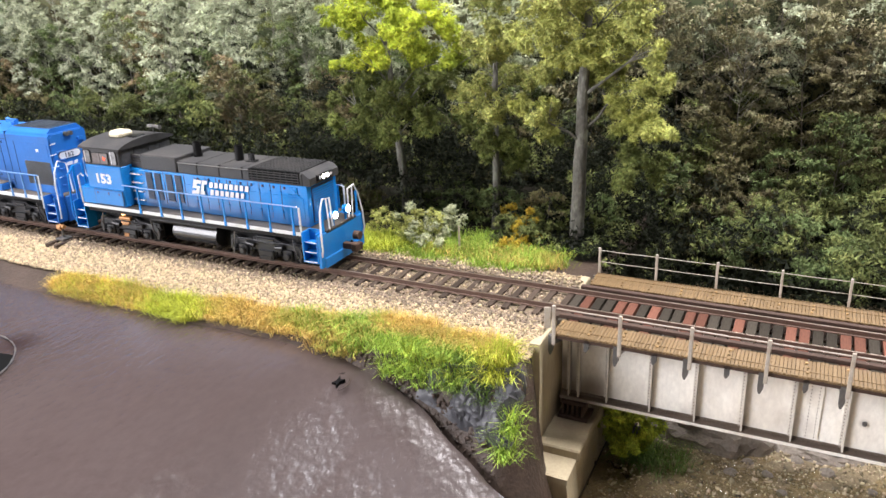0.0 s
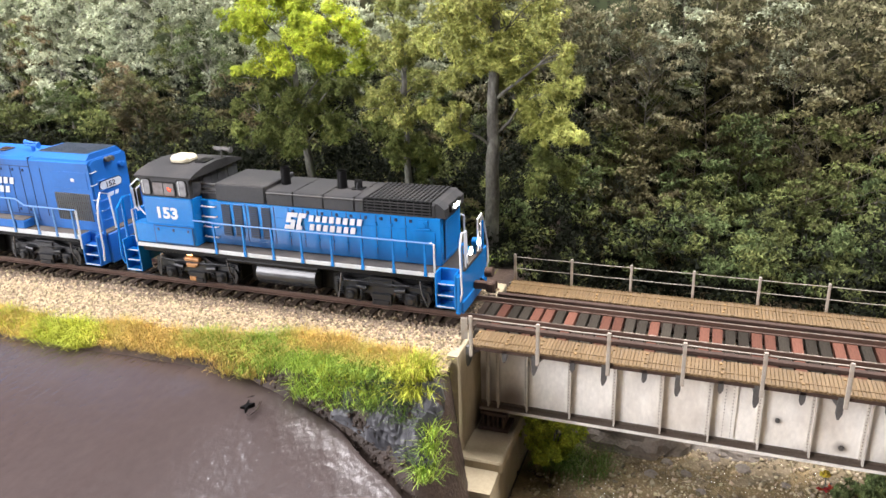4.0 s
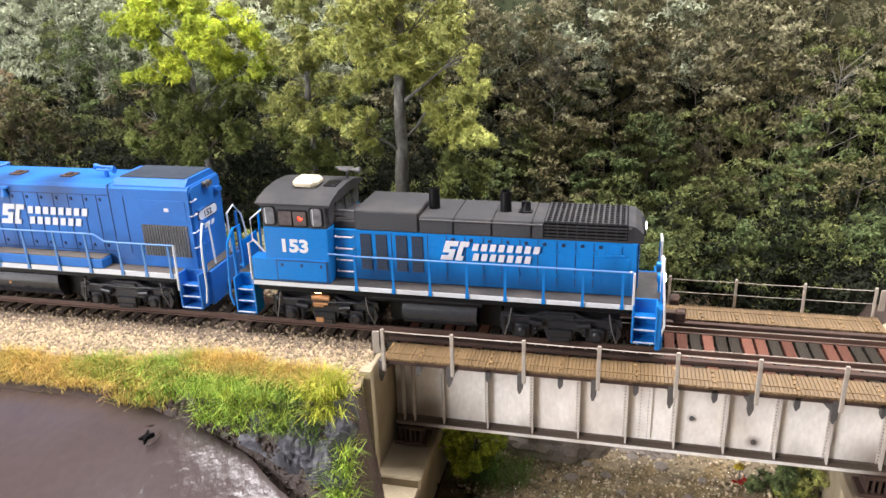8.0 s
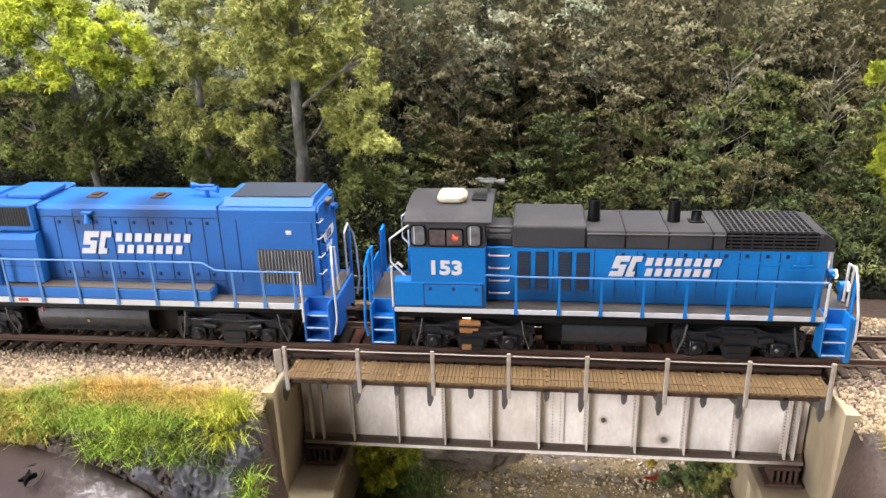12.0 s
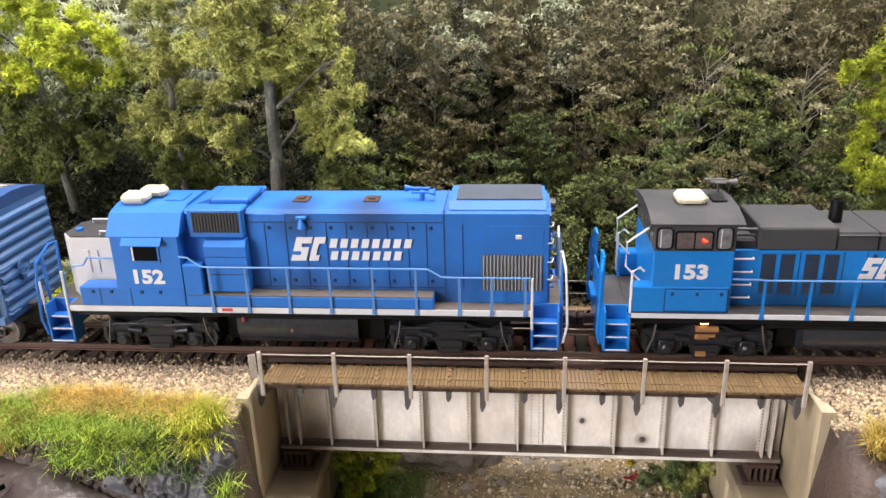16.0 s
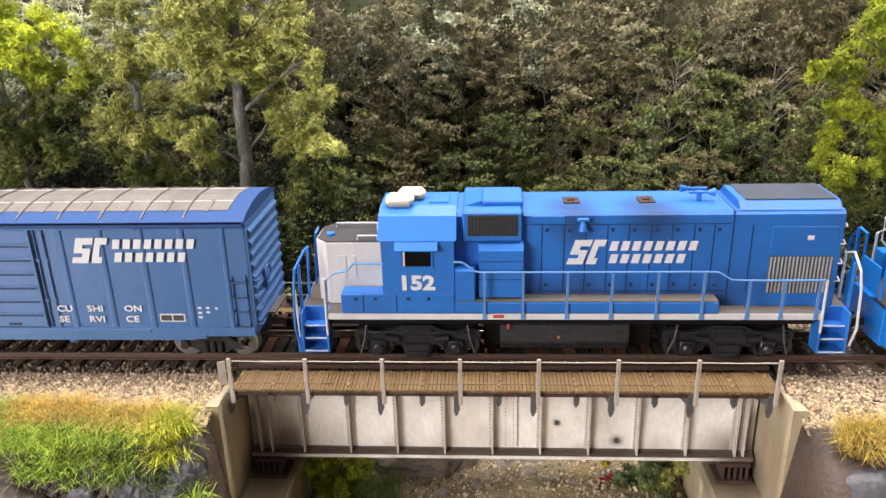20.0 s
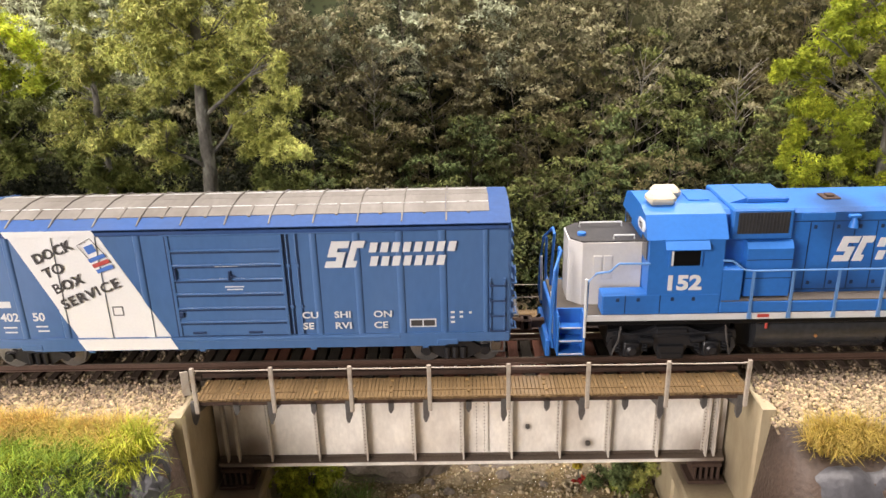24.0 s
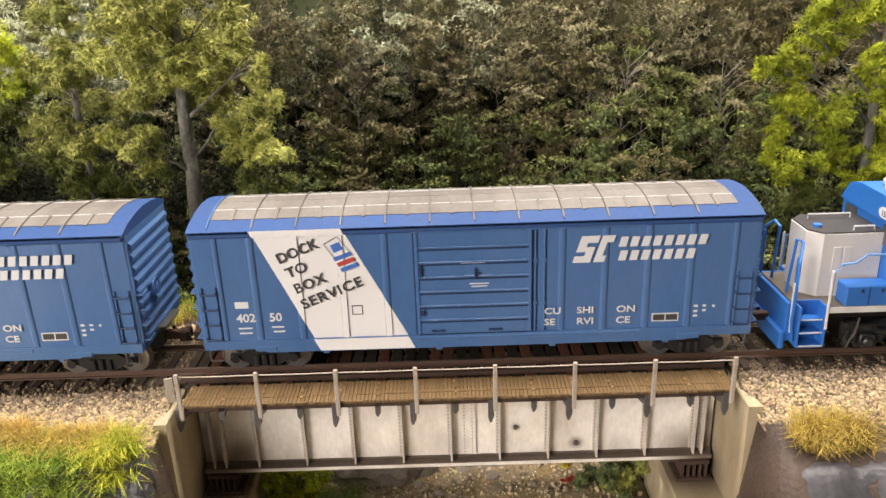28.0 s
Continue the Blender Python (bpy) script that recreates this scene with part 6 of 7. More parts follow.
    loco_truck(v, -53.5)
    loco_truck(v, 33)
    coupler(v, 66.8, 1)
    coupler(v, -88.3, -1)
    v("coupler_lens", B().cyl((70, 4.5, 12.5), (73, 4.5, 12.5), 2.0, 14), RUSTY, "round rusty end fitting", smooth=True)
    return top


# -- road switcher 152
def road_switcher():
    cx = -188.5
    top = vehicle("road_switcher_locomotive", "blue road switcher with white nose and white sill stripe", "locomotive", cx)
    v = V(top, cx)
    v("underframe", B().box(-272, -105, -10, 10, 12, 18.4, 0.4).box(-266, -112, -16.5, 16.5, 15.2, 17.4, 0.2), BLACK, "black underframe")
    deck = v("walkway", B().box(-267, -110, -17.8, 17.8, 18.0, 19.55, 0.12), TREAD, "dusty grey-brown walkway")
    for s in (-1, 1):
        v("sill_stripe", B().box(-267, -110.5, s * 17.8, s * 18.1, 17.5, 19.5), SILL, "white sill stripe", under=deck)
    nose = v("nose", B().prism([(-248.2, -9.6), (-248.2, 9.6), (-267, 9.6), (-271, 5.6), (-271, -5.6), (-267, -9.6)], 19.5, 40.8, "z"), WHITE, "white short nose with dirty lower edge")
    v("nose_deck", B().prism([(-248.2, -9.2), (-248.2, 9.2), (-266.9, 9.2), (-270.5, 5.4), (-270.5, -5.4), (-266.9, -9.2)], 40.8, 41.3, "z"), ROOFBLACK, "black anti-glare nose top", under=nose)
    for pts in ([(-266, 5, 41.3), (-266, 5, 42.8), (-252, 5, 42.8), (-252, 5, 41.3)], [(-257, -7.5, 41.3), (-257, -7.5, 42.6), (-250.5, -7.5, 42.6), (-250.5, -7.5, 41.3)]):
        v("grab_iron", B().tube(pts, 0.3, 5), SILL, "white grab iron", under=nose)
    v("nose_vent", B().box(-263.5, -260.8, -9.9, -9.6, 28.5, 36.5, 0.1).box(-260.2, -257.6, -9.9, -9.6, 28.5, 36.5, 0.1), WHITE, under=nose)
    v("sand_filler", B().cyl((-266.5, -3.2, 41.2), (-266.5, -3.2, 42.2), 1.4, 12), BLUE2, under=nose, smooth=True)
    # cab
    cab = v("cab", B().prism([(-17.8, 19.6), (-17.8, 44.6), (17.8, 44.6), (17.8, 19.6)], -248, -225.2), BLUE2, "blue cab with white road number")
    roof = [(-18.1, 44.4), (-13.2, 51.0), (-7, 52.5), (7, 52.5), (13.2, 51.0), (18.1, 44.4)]
    v("cab_roof", B().prism(roof, -249, -224.4), BLUE2, "blue cab roof with slanted sides", under=cab)
    win = v("side_window", rect_rim(B(), -241.4, -232.4, 35.9, 41.4, -17.8, 0.6, 0.4), BLUE2, "dark open cab side window", under=cab)
    v("pane", B().box(-241.4, -232.4, -17.88, -17.75, 35.9, 41.4), VOID, "dark window opening", under=win)
    v("window_post", B().box(-241.2, -240.6, -18.1, -17.85, 36, 41.3), SILL, under=win)
    v("sunshade", B().prism([(-17.8, 44.4), (-20.0, 41.9), (-20.0, 41.6), (-17.8, 43.9)], -243.6, -230.2), BLUE2, "blue sunshade over the window", under=cab)
    for y in (-15.5, 8.2):
        v("front_pane", B().box(-248.4, -248.0, y, y + 7, 37, 43.2), GLASS, "dark front window", under=cab)
    lettering(v, "road_number", "152", -243.0, 28.0, 6.6, LETTER, -17.95, wide=1.18)
    v("side_box", B().box(-261.8, -225.2, -18.0, -11.5, 19.55, 26.4, 0.35), BLUE2, "blue battery boxes with hinged lids")
    v("side_box", B().box(-261.8, -225.2, 11.5, 18.0, 19.55, 26.4, 0.35), BLUE2)
    for x in (-254.6, -243.8):
        v("box_seam", B().box(x - 0.12, x + 0.12, -18.12, -17.98, 20, 26.2), NAVY)
    for x in (-257, -250.6, -240.0, -233.5):
        v("latch", B().box(x - 0.5, x + 0.5, -18.35, -17.98, 24.2, 25.4, 0.1), NAVY)
    for x, y in ((-242.6, -5.6), (-239.4, 1.2)):
        v("air_conditioner", B().box(x - 4.6, x + 4.4, y - 3.4, y + 3.4, 52.3, 55.9, 1.3), CREAM, "cream rounded rooftop air conditioner")
    v("roof_hatch", B().box(-233.5, -227, -4.5, 3.5, 52.5, 53.0, 0.15), BLUE2)
    # number boards
    def pill(y0, y1, z0, z1):
        h = (z1 - z0) / 2
        return [(y1 - h + h * math.sin(a), z0 + h - h * math.cos(a)) for a in np.linspace(0, math.pi, 9)] + [(y0 + h - h * math.sin(a), z0 + h + h * math.cos(a)) for a in np.linspace(0, math.pi, 9)]

    v("number_board", B().prism(pill(-14.6, -6.4, 45.4, 48.8), -249.0, -249.35), LETTER, "white rounded number board")
    v("number_board", B().prism(pill(-7.6, 5.6, 37.4, 41.0), -104.4, -103.9), LETTER, "white rounded number board")
    v("board_frame", B().prism(pill(-8.0, 6.0, 37.0, 41.4), -104.4, -104.0), NAVY, "dark frame round the number board")
    v("end_mark", B().prism([(-4.2, 33.4), (-0.6, 33.4), (0.2, 35.2), (-3.4, 35.2)], -104.4, -104.2).prism([(0.6, 33.4), (2.6, 33.4), (3.4, 35.2), (1.4, 35.2)], -104.4, -104.2), LETTER, "small white emblem on the end")
    cu = lettering(v, "board_number", "152", 0, 0, 3.3, INK, 0, wide=1.25)
    cu.matrix_basis = Matrix.Translation(((-103.8 - cx) * U, -4.6 * U, 38.1 * U)) @ Matrix.Rotation(radians(90), 4, "Z")
    cu = lettering(v, "board_number", "152", 0, 0, 2.6, INK, 0)
    cu.matrix_basis = Matrix.Translation(((-249.45 - cx) * U, -7.9 * U, 46.1 * U)) @ Matrix.Rotation(radians(-90), 4, "Z")
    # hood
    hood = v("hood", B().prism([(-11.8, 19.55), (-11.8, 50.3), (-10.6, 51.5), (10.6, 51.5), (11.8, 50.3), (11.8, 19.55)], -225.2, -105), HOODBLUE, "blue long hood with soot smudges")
    for x in (-203.6, -138.5):
        v("hood_seam", B().box(x - 0.15, x + 0.15, -11.95, 11.95, 22, 51.65), NAVY, under=hood)
    v("air_intake", B().box(-222.4, -203.8, -14.2, 14.2, 42.6, 52.4, 0.5), BLUE2, "blue raised air intake housing", under=hood)
    v("intake_cap", B().box(-216.5, -203.2, -7.6, 7.6, 52.3, 54.2, 0.5), BLUE2, under=hood)
    v("intake_ramp", B().prism([(-222, 52.4), (-216.5, 52.4), (-216.5, 54.0)], -7.4, 7.4, "y"), BLUE2, under=hood)
    v("intake_grille", B().box(-220.8, -205.2, -14.35, -14.1, 44.6, 51.4), GRILLE, "dark intake grille", under=hood)
    for k in range(15):
        x = -220.3 + k * 1.03
        v("grille_slat", B().box(x - 0.18, x + 0.18, -14.6, -14.3, 44.7, 51.3), ROOFBLACK, under=hood)
    v("filter_box", B().prism([(-11.6, 42.4), (-14.6, 42.0), (-16.0, 40.2), (-16.0, 24.4), (-11.6, 24.4)], -217.4, -203.4), BLUE2, "blue filter box with rounded top", under=hood)
    for z in (36.6, 30.5):
        v("box_seam", B().box(-217.5, -203.3, -16.12, -15.9, z - 0.12, z + 0.12), NAVY, under=hood)
    v("step_box", B().box(-225.2, -218.6, -17.6, -11.6, 19.6, 34.4, 0.4), BLUE2, "blue box behind the cab", under=hood)
    for x in (-197.5, -190.5, -183.8, -177.0, -170.4, -163.6, -157.0, -150.2, -144.2):
        v("door_seam", B().box(x - 0.13, x + 0.13, -11.95, -11.78, 24.6, 47.2), NAVY, under=hood)
        for z in (27.0, 45.6):
            v("latch", B().box(x + 1.0, x + 2.0, -12.2, -11.78, z - 0.6, z + 0.6, 0.12), NAVY, under=hood)
    for z0 in (47.3, 24.6):
        v("door_seam", B().box(-203, -139, -11.95, -11.78, z0, z0 + 0.25), NAVY, under=hood)
    for x in (-132.5, ):
        v("door_seam", B().box(x - 0.13, x + 0.13, -11.95, -11.78, 24.6, 47), NAVY, under=hood)
    v("hood_panel", B().box(-126.4, -106.6, -12.0, -11.7, 38.6, 46.4, 0.1), BLUE2, under=hood)
    v("vent_plate", B().box(-115.6, -113.6, -12.2, -11.9, 42.0, 43.4, 0.1), LETTER, under=hood)
    rg = v("radiator_grille", B().box(-126.4, -106.8, -12.0, -11.6, 24.0, 36.6), GREYSTEEL, "grey slatted radiator shutter", under=hood)
    for k in range(17):
        x = -125.8 + k * 1.15
        v("shutter_slat", B().prism([(x - 0.3, -12.0), (x + 0.35, -12.0), (x + 0.1, -12.5)], 24.2, 36.4, "z"), SHUTTER, under=hood)
    fan = v("fan_housing", B().prism([(-11.0, 51.5), (-8.2, 54.0), (8.2, 54.0), (11.0, 51.5)], -136.8, -106), BLUE2, "raised radiator fan housing", under=hood)
    v("fan_screen", B().prism([(-8.4, 54.0), (8.4, 54.0), (8.4, 54.3), (-8.4, 54.3)], -134.6, -107.0), SCREEN, "dark wire fan screen", under=hood)
    for k in range(26):
        x = -134.0 + k * 1.06
        v("screen_bar", B().box(x - 0.14, x + 0.14, -8.3, 8.3, 54.25, 54.45), SCREEN, under=hood)
    v("air_horn", B().cyl((-150, -1, 54.4), (-144, -1, 54.4), 0.5, 8).tube([(-144.4, -1, 54.4), (-142.0, -1, 54.4)], 1, 10, [0.5, 1.4]).tube([(-149.6, 1.5, 55.0), (-152.4, 1.5, 55.0)], 1, 10, [0.5, 1.3]).cyl((-150, 1.5, 55), (-144, 1.5, 55), 0.5, 8).cyl((-146.6, 0, 51.4), (-146.6, 0, 54.6), 0.9, 8), BLUE2, "blue air horns on a post", under=hood, smooth=True)
    for x in (-187.5, -163.5):
        v("exhaust_plate", B().box(x - 2.6, x + 2.6, -3, 3, 51.5, 52.0, 0.15).box(x - 1.2, x + 1.2, -1.4, 1.4, 52.0, 52.6, 0.15), RUSTY, "soot-stained exhaust plate", under=hood)
    v("roof_bell", B().tube([(-184.8, -12.6, 45.6), (-184.8, -12.6, 47.4), (-184.8, -12.6, 49.2)], 1, 12, [1.5, 1.1, 0.5]).box(-186.6, -183.0, -13.2, -11.6, 48.6, 49.6, 0.2), BLUE2, "blue bell on the hood side", under=hood, smooth=True)
    v("hood_door", B().box(-200.6, -190.4, -12.0, -11.7, 47.8, 50.2, 0.1), BLUE2, under=hood)
    # ragged far end: brackets, lamps
    v("end_cap", B().prism([(-10.8, 19.6), (-10.8, 49.4), (-9, 51), (9, 51), (10.8, 49.4), (10.8, 19.6)], -105, -104.4), BLUE2, under=hood)
    v("end_headlight", B().cyl((-104.4, -1.2, 50.2), (-102.6, -1.2, 50.2), 1.2, 12).cyl((-104.4, 1.4, 50.2), (-102.6, 1.4, 50.2), 1.2, 12), GREYSTEEL, "twin end headlight", under=hood, smooth=True)
    for z in (24, 28.5, 33, 37.5, 42):
        v("grab_iron", B().tube([(-104.6, -8.8, z), (-103.2, -8.8, z), (-103.2, -4.6, z), (-104.6, -4.6, z)], 0.3, 5), BLUE2, "blue end ladder rung", under=hood)
    for z, y in ((40.5, -10.2), (34, -10.2), (46, -9.6), (28, -10.2)):
        v("grab_iron", B().tube([(-105.4, y - 1.4, z), (-103.9, y - 1.8, z + 0.2), (-103.4, y + 0.8, z + 0.5), (-104.4, y + 1.2, z + 0.4)], 0.26, 5), SILL, "pale bent grab iron", under=hood)
    for y in (6.5, 8.6):
        v("end_lamp", B().cyl((-104.4, y, 47.6 - y * 0.2), (-102.9, y, 47.6 - y * 0.2), 1.1, 12), BLUE2, under=hood, smooth=True)
    emblem(v, -189.6, 34.2, 8.2, -12.3, 28)
    # walkway ledge and rails
    for s in (-1, 1):
        v("ledge", B().box(-225, -142, s * 12, s * 17.9, 19.6, 23.4, 0.3), BLUE2, "blue raised walkway ledge")
        v("ledge_tread", B().box(-224.8, -142.3, s * 12, s * 17.7, 23.4, 23.8, 0.1), TREAD, "dusty ledge tread")
        posts = (-215.7, -203.5, -189.6, -175.7, -161.6, -147.5, -133.5, -123.1, -112.4)
        for x in posts:
            stanchion(v, x, 18.0 * s, 17.8, 33.6 if x < -140 else 30.8, RAILBLUE)
        rail(v, [(-225.4, 18.1 * s, 37.4), (-222.5, 18.1 * s, 37.2), (-218.5, 18.2 * s, 34.2)] + [(x, 18.2 * s, 33.9) for x in posts[:6]] + [(-143.5, 18.2 * s, 33.8), (-139.2, 18.2 * s, 31.2)] + [(x, 18.2 * s, 31.0) for x in posts[6:]] + [(-110.4, 18.0 * s, 31)], RAILBLUE, 0.32, "blue side handrail")
        rail(v, [(-110.2, 17.9 * s, 30.9), (-110.2, 18.1 * s, 20), (-110.2, 18.3 * s, 13)], SILL, 0.45, "white stairwell grab rail")
        rail(v, [(-247.6, 18.0 * s, 36.8), (-257, 17.6 * s, 36.8), (-259.5, 16.6 * s, 33.8), (-263.5, 16 * s, 33.0), (-266.2, 17.6 * s, 31), (-266.6, 18 * s, 19)], RAILBLUE, 0.34, "pale blue front handrail")
        rail(v, [(-266.9, 18.1 * s, 32), (-266.9, 18.2 * s, 12)], SILL, 0.45, "white stairwell grab rail")
        rail(v, [(-276.6, 17.2 * s, 8), (-277.6, 17.6 * s, 14), (-277.2, 17.2 * s, 26), (-276.6, 15.8 * s, 34), (-274, 11 * s, 39.0), (-274, 6.5 * s, 38.5), (-275, 6 * s, 20)], BLUE2, 0.48, "blue end rail")
        rail(v, [(-276.8, 15.6 * s, 10), (-277.2, 15.6 * s, 27)], SILL, 0.42, "white step rail")
        rail(v, [(-100.0, 17.2 * s, 8), (-98.8, 17.6 * s, 14), (-99.2, 17.2 * s, 26), (-99.6, 15.8 * s, 33), (-100.6, 12 * s, 38.0), (-100.8, 7 * s, 36), (-100.4, 6.4 * s, 20)], SILL, 0.4, "white bent end rail")
        v("end_post", B().box(-101, -100.2, s * 12.8, s * 14.2, 19, 35, 0.2), BLUE2)
        v("end_post", B().box(-276.2, -275.4, s * 12.8, s * 14.2, 19, 35, 0.2), BLUE2)
    v("end_platform", B().box(-276, -266.8, -12.2, 12.2, 18.0, 19.5, 0.15), TREAD)
    v("end_platform", B().box(-110.2, -100.6, -12.2, 12.2, 18.0, 19.5, 0.15), TREAD)
    v("pilot", B().box(-277, -275.4, -12.2, 12.2, 5.0, 18.8, 0.3).box(-278.6, -276.8, -13, 13, 2.4, 8.6, 0.4), BLUE2, "blue pilot plate")
    v("pilot", B().box(-101.4, -99.8, -12, 12, 5.0, 18.8, 0.3), BLUE2, "blue pilot plate")
    steps(v, -275.6, -266.6, -1, BLUE2)
    steps(v, -110.4, -101.2, 1, BLUE2)
    v("fuel_tank", B().prism([(-11.0, 3.6), (-8, 2.4), (8, 2.4), (11.0, 3.6), (12.9, 7.0), (13.2, 10), (12.6, 12.8), (11, 14), (-11, 14), (-12.6, 12.8), (-13.2, 10), (-12.9, 7.0)], -210.6, -168.6), TANK, "long black fuel tank", smooth=True)
    # the tank's small orange light is only painted, in brass colour
    v("tank_filler", B().cyl((-191.4, -13.6, 8.8), (-191.4, -12.8, 8.8), 0.5, 12), BRASS, "small brass filler cap", smooth=True)
    v("air_reservoir", B().cyl((-212, -13.2, 15.0), (-160, -13.2, 15.0), 1.4, 12), TANK, smooth=True)
    v("tank_valve", B().box(-208.3, -207.5, -14.2, -13.4, 12.0, 15.0, 0.2), REDINK, "red valve by the tank")
    v("red_stencil", B().box(-213, -209.4, -18.25, -18.1, 18.1, 19.2), REDINK, "red stencil on the sill")
    # added here too, to keep the space under the tank dark
    v("frame_keel", B().box(-216, -160, -8, 8, 3.0, 12.2, 0.4), BLACK, "black lower frame between the trucks")
    loco_truck(v, -238)
    loco_truck(v, -137)
    coupler(v, -277.5, -1)
    coupler(v, -100.2, 1)
    return top


# -- boxcars
def boxcar(cx, label):
    """Drawn about its own middle, 174 mm long."""
    top = vehicle("boxcar", label, "boxcar", cx)
    v = V(top, 0)
    L = 86.6
    body = v("body", B().box(-L, L, -17.9, 17.9, 11.5, 50.6, 0.25), CARBLUE, "blue steel car body")
    for s in (-1, 1):
        v("top_chord", B().box(-L, L, s * 17.9, s * 19.0, 49.2, 51.4, 0.3), ROOFBLUE, under=body)
        sill = v("side_sill", B().prism([(-L, 11.6), (-L, 14.6), (L, 14.6), (L, 11.6), (70, 11.6), (66, 10.2), (-66, 10.2), (-70, 11.6)], s * 17.9, s * 18.7, "y"), CARBLUE, under=body)
        ribs = [-79.2, -68.4, -54.8, -41.2, -27.6, 26.6, 39.8, 53.0, 66.2, 79.4]
        for x in ribs:
            w = 1.2 if abs(x) < 75 else 0.9
            v("side_post", B().prism([(x - w, s * 17.85), (x - w * 0.7, s * 18.25), (x - w * 0.3, s * 18.4), (x + w * 0.3, s * 18.4), (x + w * 0.7, s * 18.25), (x + w, s * 17.85)], 14.4, 49.4, "z"), CARBLUE, under=body)
        # door
        d = v("door", B().box(-18.6, 17.2, s * 17.9, s * 18.45, 14.9, 48.8, 0.15), CARBLUE, "blue ribbed sliding door")
        for k in range(1, 7):
            z = 14.9 + k * 4.85
            v("door_rib", B().prism([(s * 18.4, z - 0.5), (s * 18.9, z - 0.15), (s * 18.9, z + 0.15), (s * 18.4, z + 0.5)], -17.8, 16.6), CARBLUE, under=d)
            # dark strip below each rib paints the rib's shadow on the door
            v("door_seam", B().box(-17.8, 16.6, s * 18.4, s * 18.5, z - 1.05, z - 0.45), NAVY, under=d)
        for x in (-18.0, 16.7):
            v("door_edge", B().box(x - 0.5, x + 0.5, s * 18.4, s * 18.8, 14.9, 48.8, 0.1), CARBLUE, under=d)
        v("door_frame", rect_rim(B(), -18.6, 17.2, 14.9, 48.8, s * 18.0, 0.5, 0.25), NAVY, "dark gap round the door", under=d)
        for x in (18.4, 21.2):
            v("lock_rod", B().cyl((x, s * 18.15, 14.8), (x, s * 18.15, 48.8), 0.28, 6).box(x - 0.6, x + 0.6, s * 17.9, s * 18.4, 24, 25).box(x - 0.6, x + 0.6, s * 17.9, s * 18.4, 38, 39), CARBLUE, "upright door rod", under=d)
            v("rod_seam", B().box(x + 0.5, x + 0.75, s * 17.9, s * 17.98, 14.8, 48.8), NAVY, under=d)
        v("door_lock", B().box(-17.6, -16.0, s * 18.4, s * 19.2, 21.5, 23.5, 0.2).box(-17.2, -16.4, s * 18.5, s * 19.3, 34.5, 38.5, 0.2).box(-0.4, 0.4, s * 18.5, s * 19.2, 33.6, 37.2, 0.15).box(-0.4, 1.6, s * 18.5, s * 19.2, 35.1, 35.7, 0.15), NAVY, "dark door lock and lever", under=d)
        v("door_track", B().box(-20, 52, s * 17.9, s * 19.0, 12.9, 14.2, 0.2), CARBLUE, under=body)
        v("door_track", B().box(-20, 52, s * 17.9, s * 18.9, 48.9, 49.6, 0.15), CARBLUE, under=body)
        for x0 in (-85.4, 80.6):
            lad = v("ladder", B().box(x0, x0 + 0.4, s * 17.9, s * 18.5, 13, 33).box(x0 + 4.4, x0 + 4.8, s * 17.9, s * 18.5, 13, 33), CARBLUE, "side ladder of four rungs")
            for k in range(4):
                z = 15.2 + k * 5.2
                v("rung", B().tube([(x0, s * 18.2, z + 0.8), (x0 + 0.1, s * 19.0, z), (x0 + 4.7, s * 19.0, z), (x0 + 4.8, s * 18.2, z + 0.8)], 0.3, 5), NAVY, under=lad)
            v("sill_step", B().tube([(x0 + 0.2, s * 18.2, 11.8), (x0 + 0.4, s * 18.2, 7.6), (x0 + 4.4, s * 18.2, 7.6), (x0 + 4.6, s * 18.2, 11.8)], 0.35, 5), GREYSTEEL, "bent wire step")
        for x in (-70.5, 63.5):
            v("jacking_pad", B().box(x, x + 7, s * 17.2, s * 18.95, 10.6, 12.6, 0.3), CARBLUE, under=body)
    # roof
    prof = [(-19.0, 50.6), (-19.0, 51.4), (-14, 53.1), (-7, 54.4), (0, 54.9), (7, 54.4), (14, 53.1), (19.0, 51.4), (19.0, 50.6)]
    roof = v("roof", B().prism(prof, -L - 0.4, L + 0.4), ROOFBLUE, "arched blue roof with weathered panels", smooth=True)
    for s in (-1, 1):
        ups = [(s * 13.2, 53.3), (s * 7.3, 54.4), (s * 0.1, 54.95), (s * 0.1, 55.05), (s * 7.3, 54.55), (s * 13.2, 53.45)]
        for k in range(12):
            x = -81 + k * 13.5
            v("roof_panel", B().prism(ups, x + 0.25, x + 13.2), ROOFTAN, "tan weathered roof panel", under=roof, smooth=True)
            rp = [(s * 17.6, 51.7), (s * 14, 53.1), (s * 7, 54.4), (s * 0.05, 54.9), (s * 0.05, 55.5), (s * 7, 55.0), (s * 14, 53.7), (s * 17.6, 52.2)]
            v("roof_seam", B().prism(rp, x - 0.22, x + 0.22), ROOFTAN if k else CARBLUE, under=roof)
            v("roof_line", B().box(x + 0.3, x + 13.1, s * 7.0, s * 7.3, 54.5, 54.72), SILL, "thin pale ridge line", under=roof)
            v("roof_crease", B().prism([(s * 14.0, 53.1), (s * 7.3, 54.5), (s * 7.3, 54.9), (s * 14.0, 53.5)], x + 6.3, x + 7.2), ROOFTAN, under=roof)
    # ends
    for d in (-1, 1):
        end = v("car_end", B().box(d * L, d * (L + 0.5), -17.6, 17.6, 12, 50.4), CARBLUE, "corrugated steel car end")
        for k in range(9):
            z = 15.5 + k * 3.9
            v("corrugation", B().prism([(d * (L + 0.4), z - 1.5), (d * (L + 1.5), z - 0.5), (d * (L + 1.5), z + 0.5), (d * (L + 0.4), z + 1.5)], -16.4, 16.4, "y"), CARBLUE, under=end)
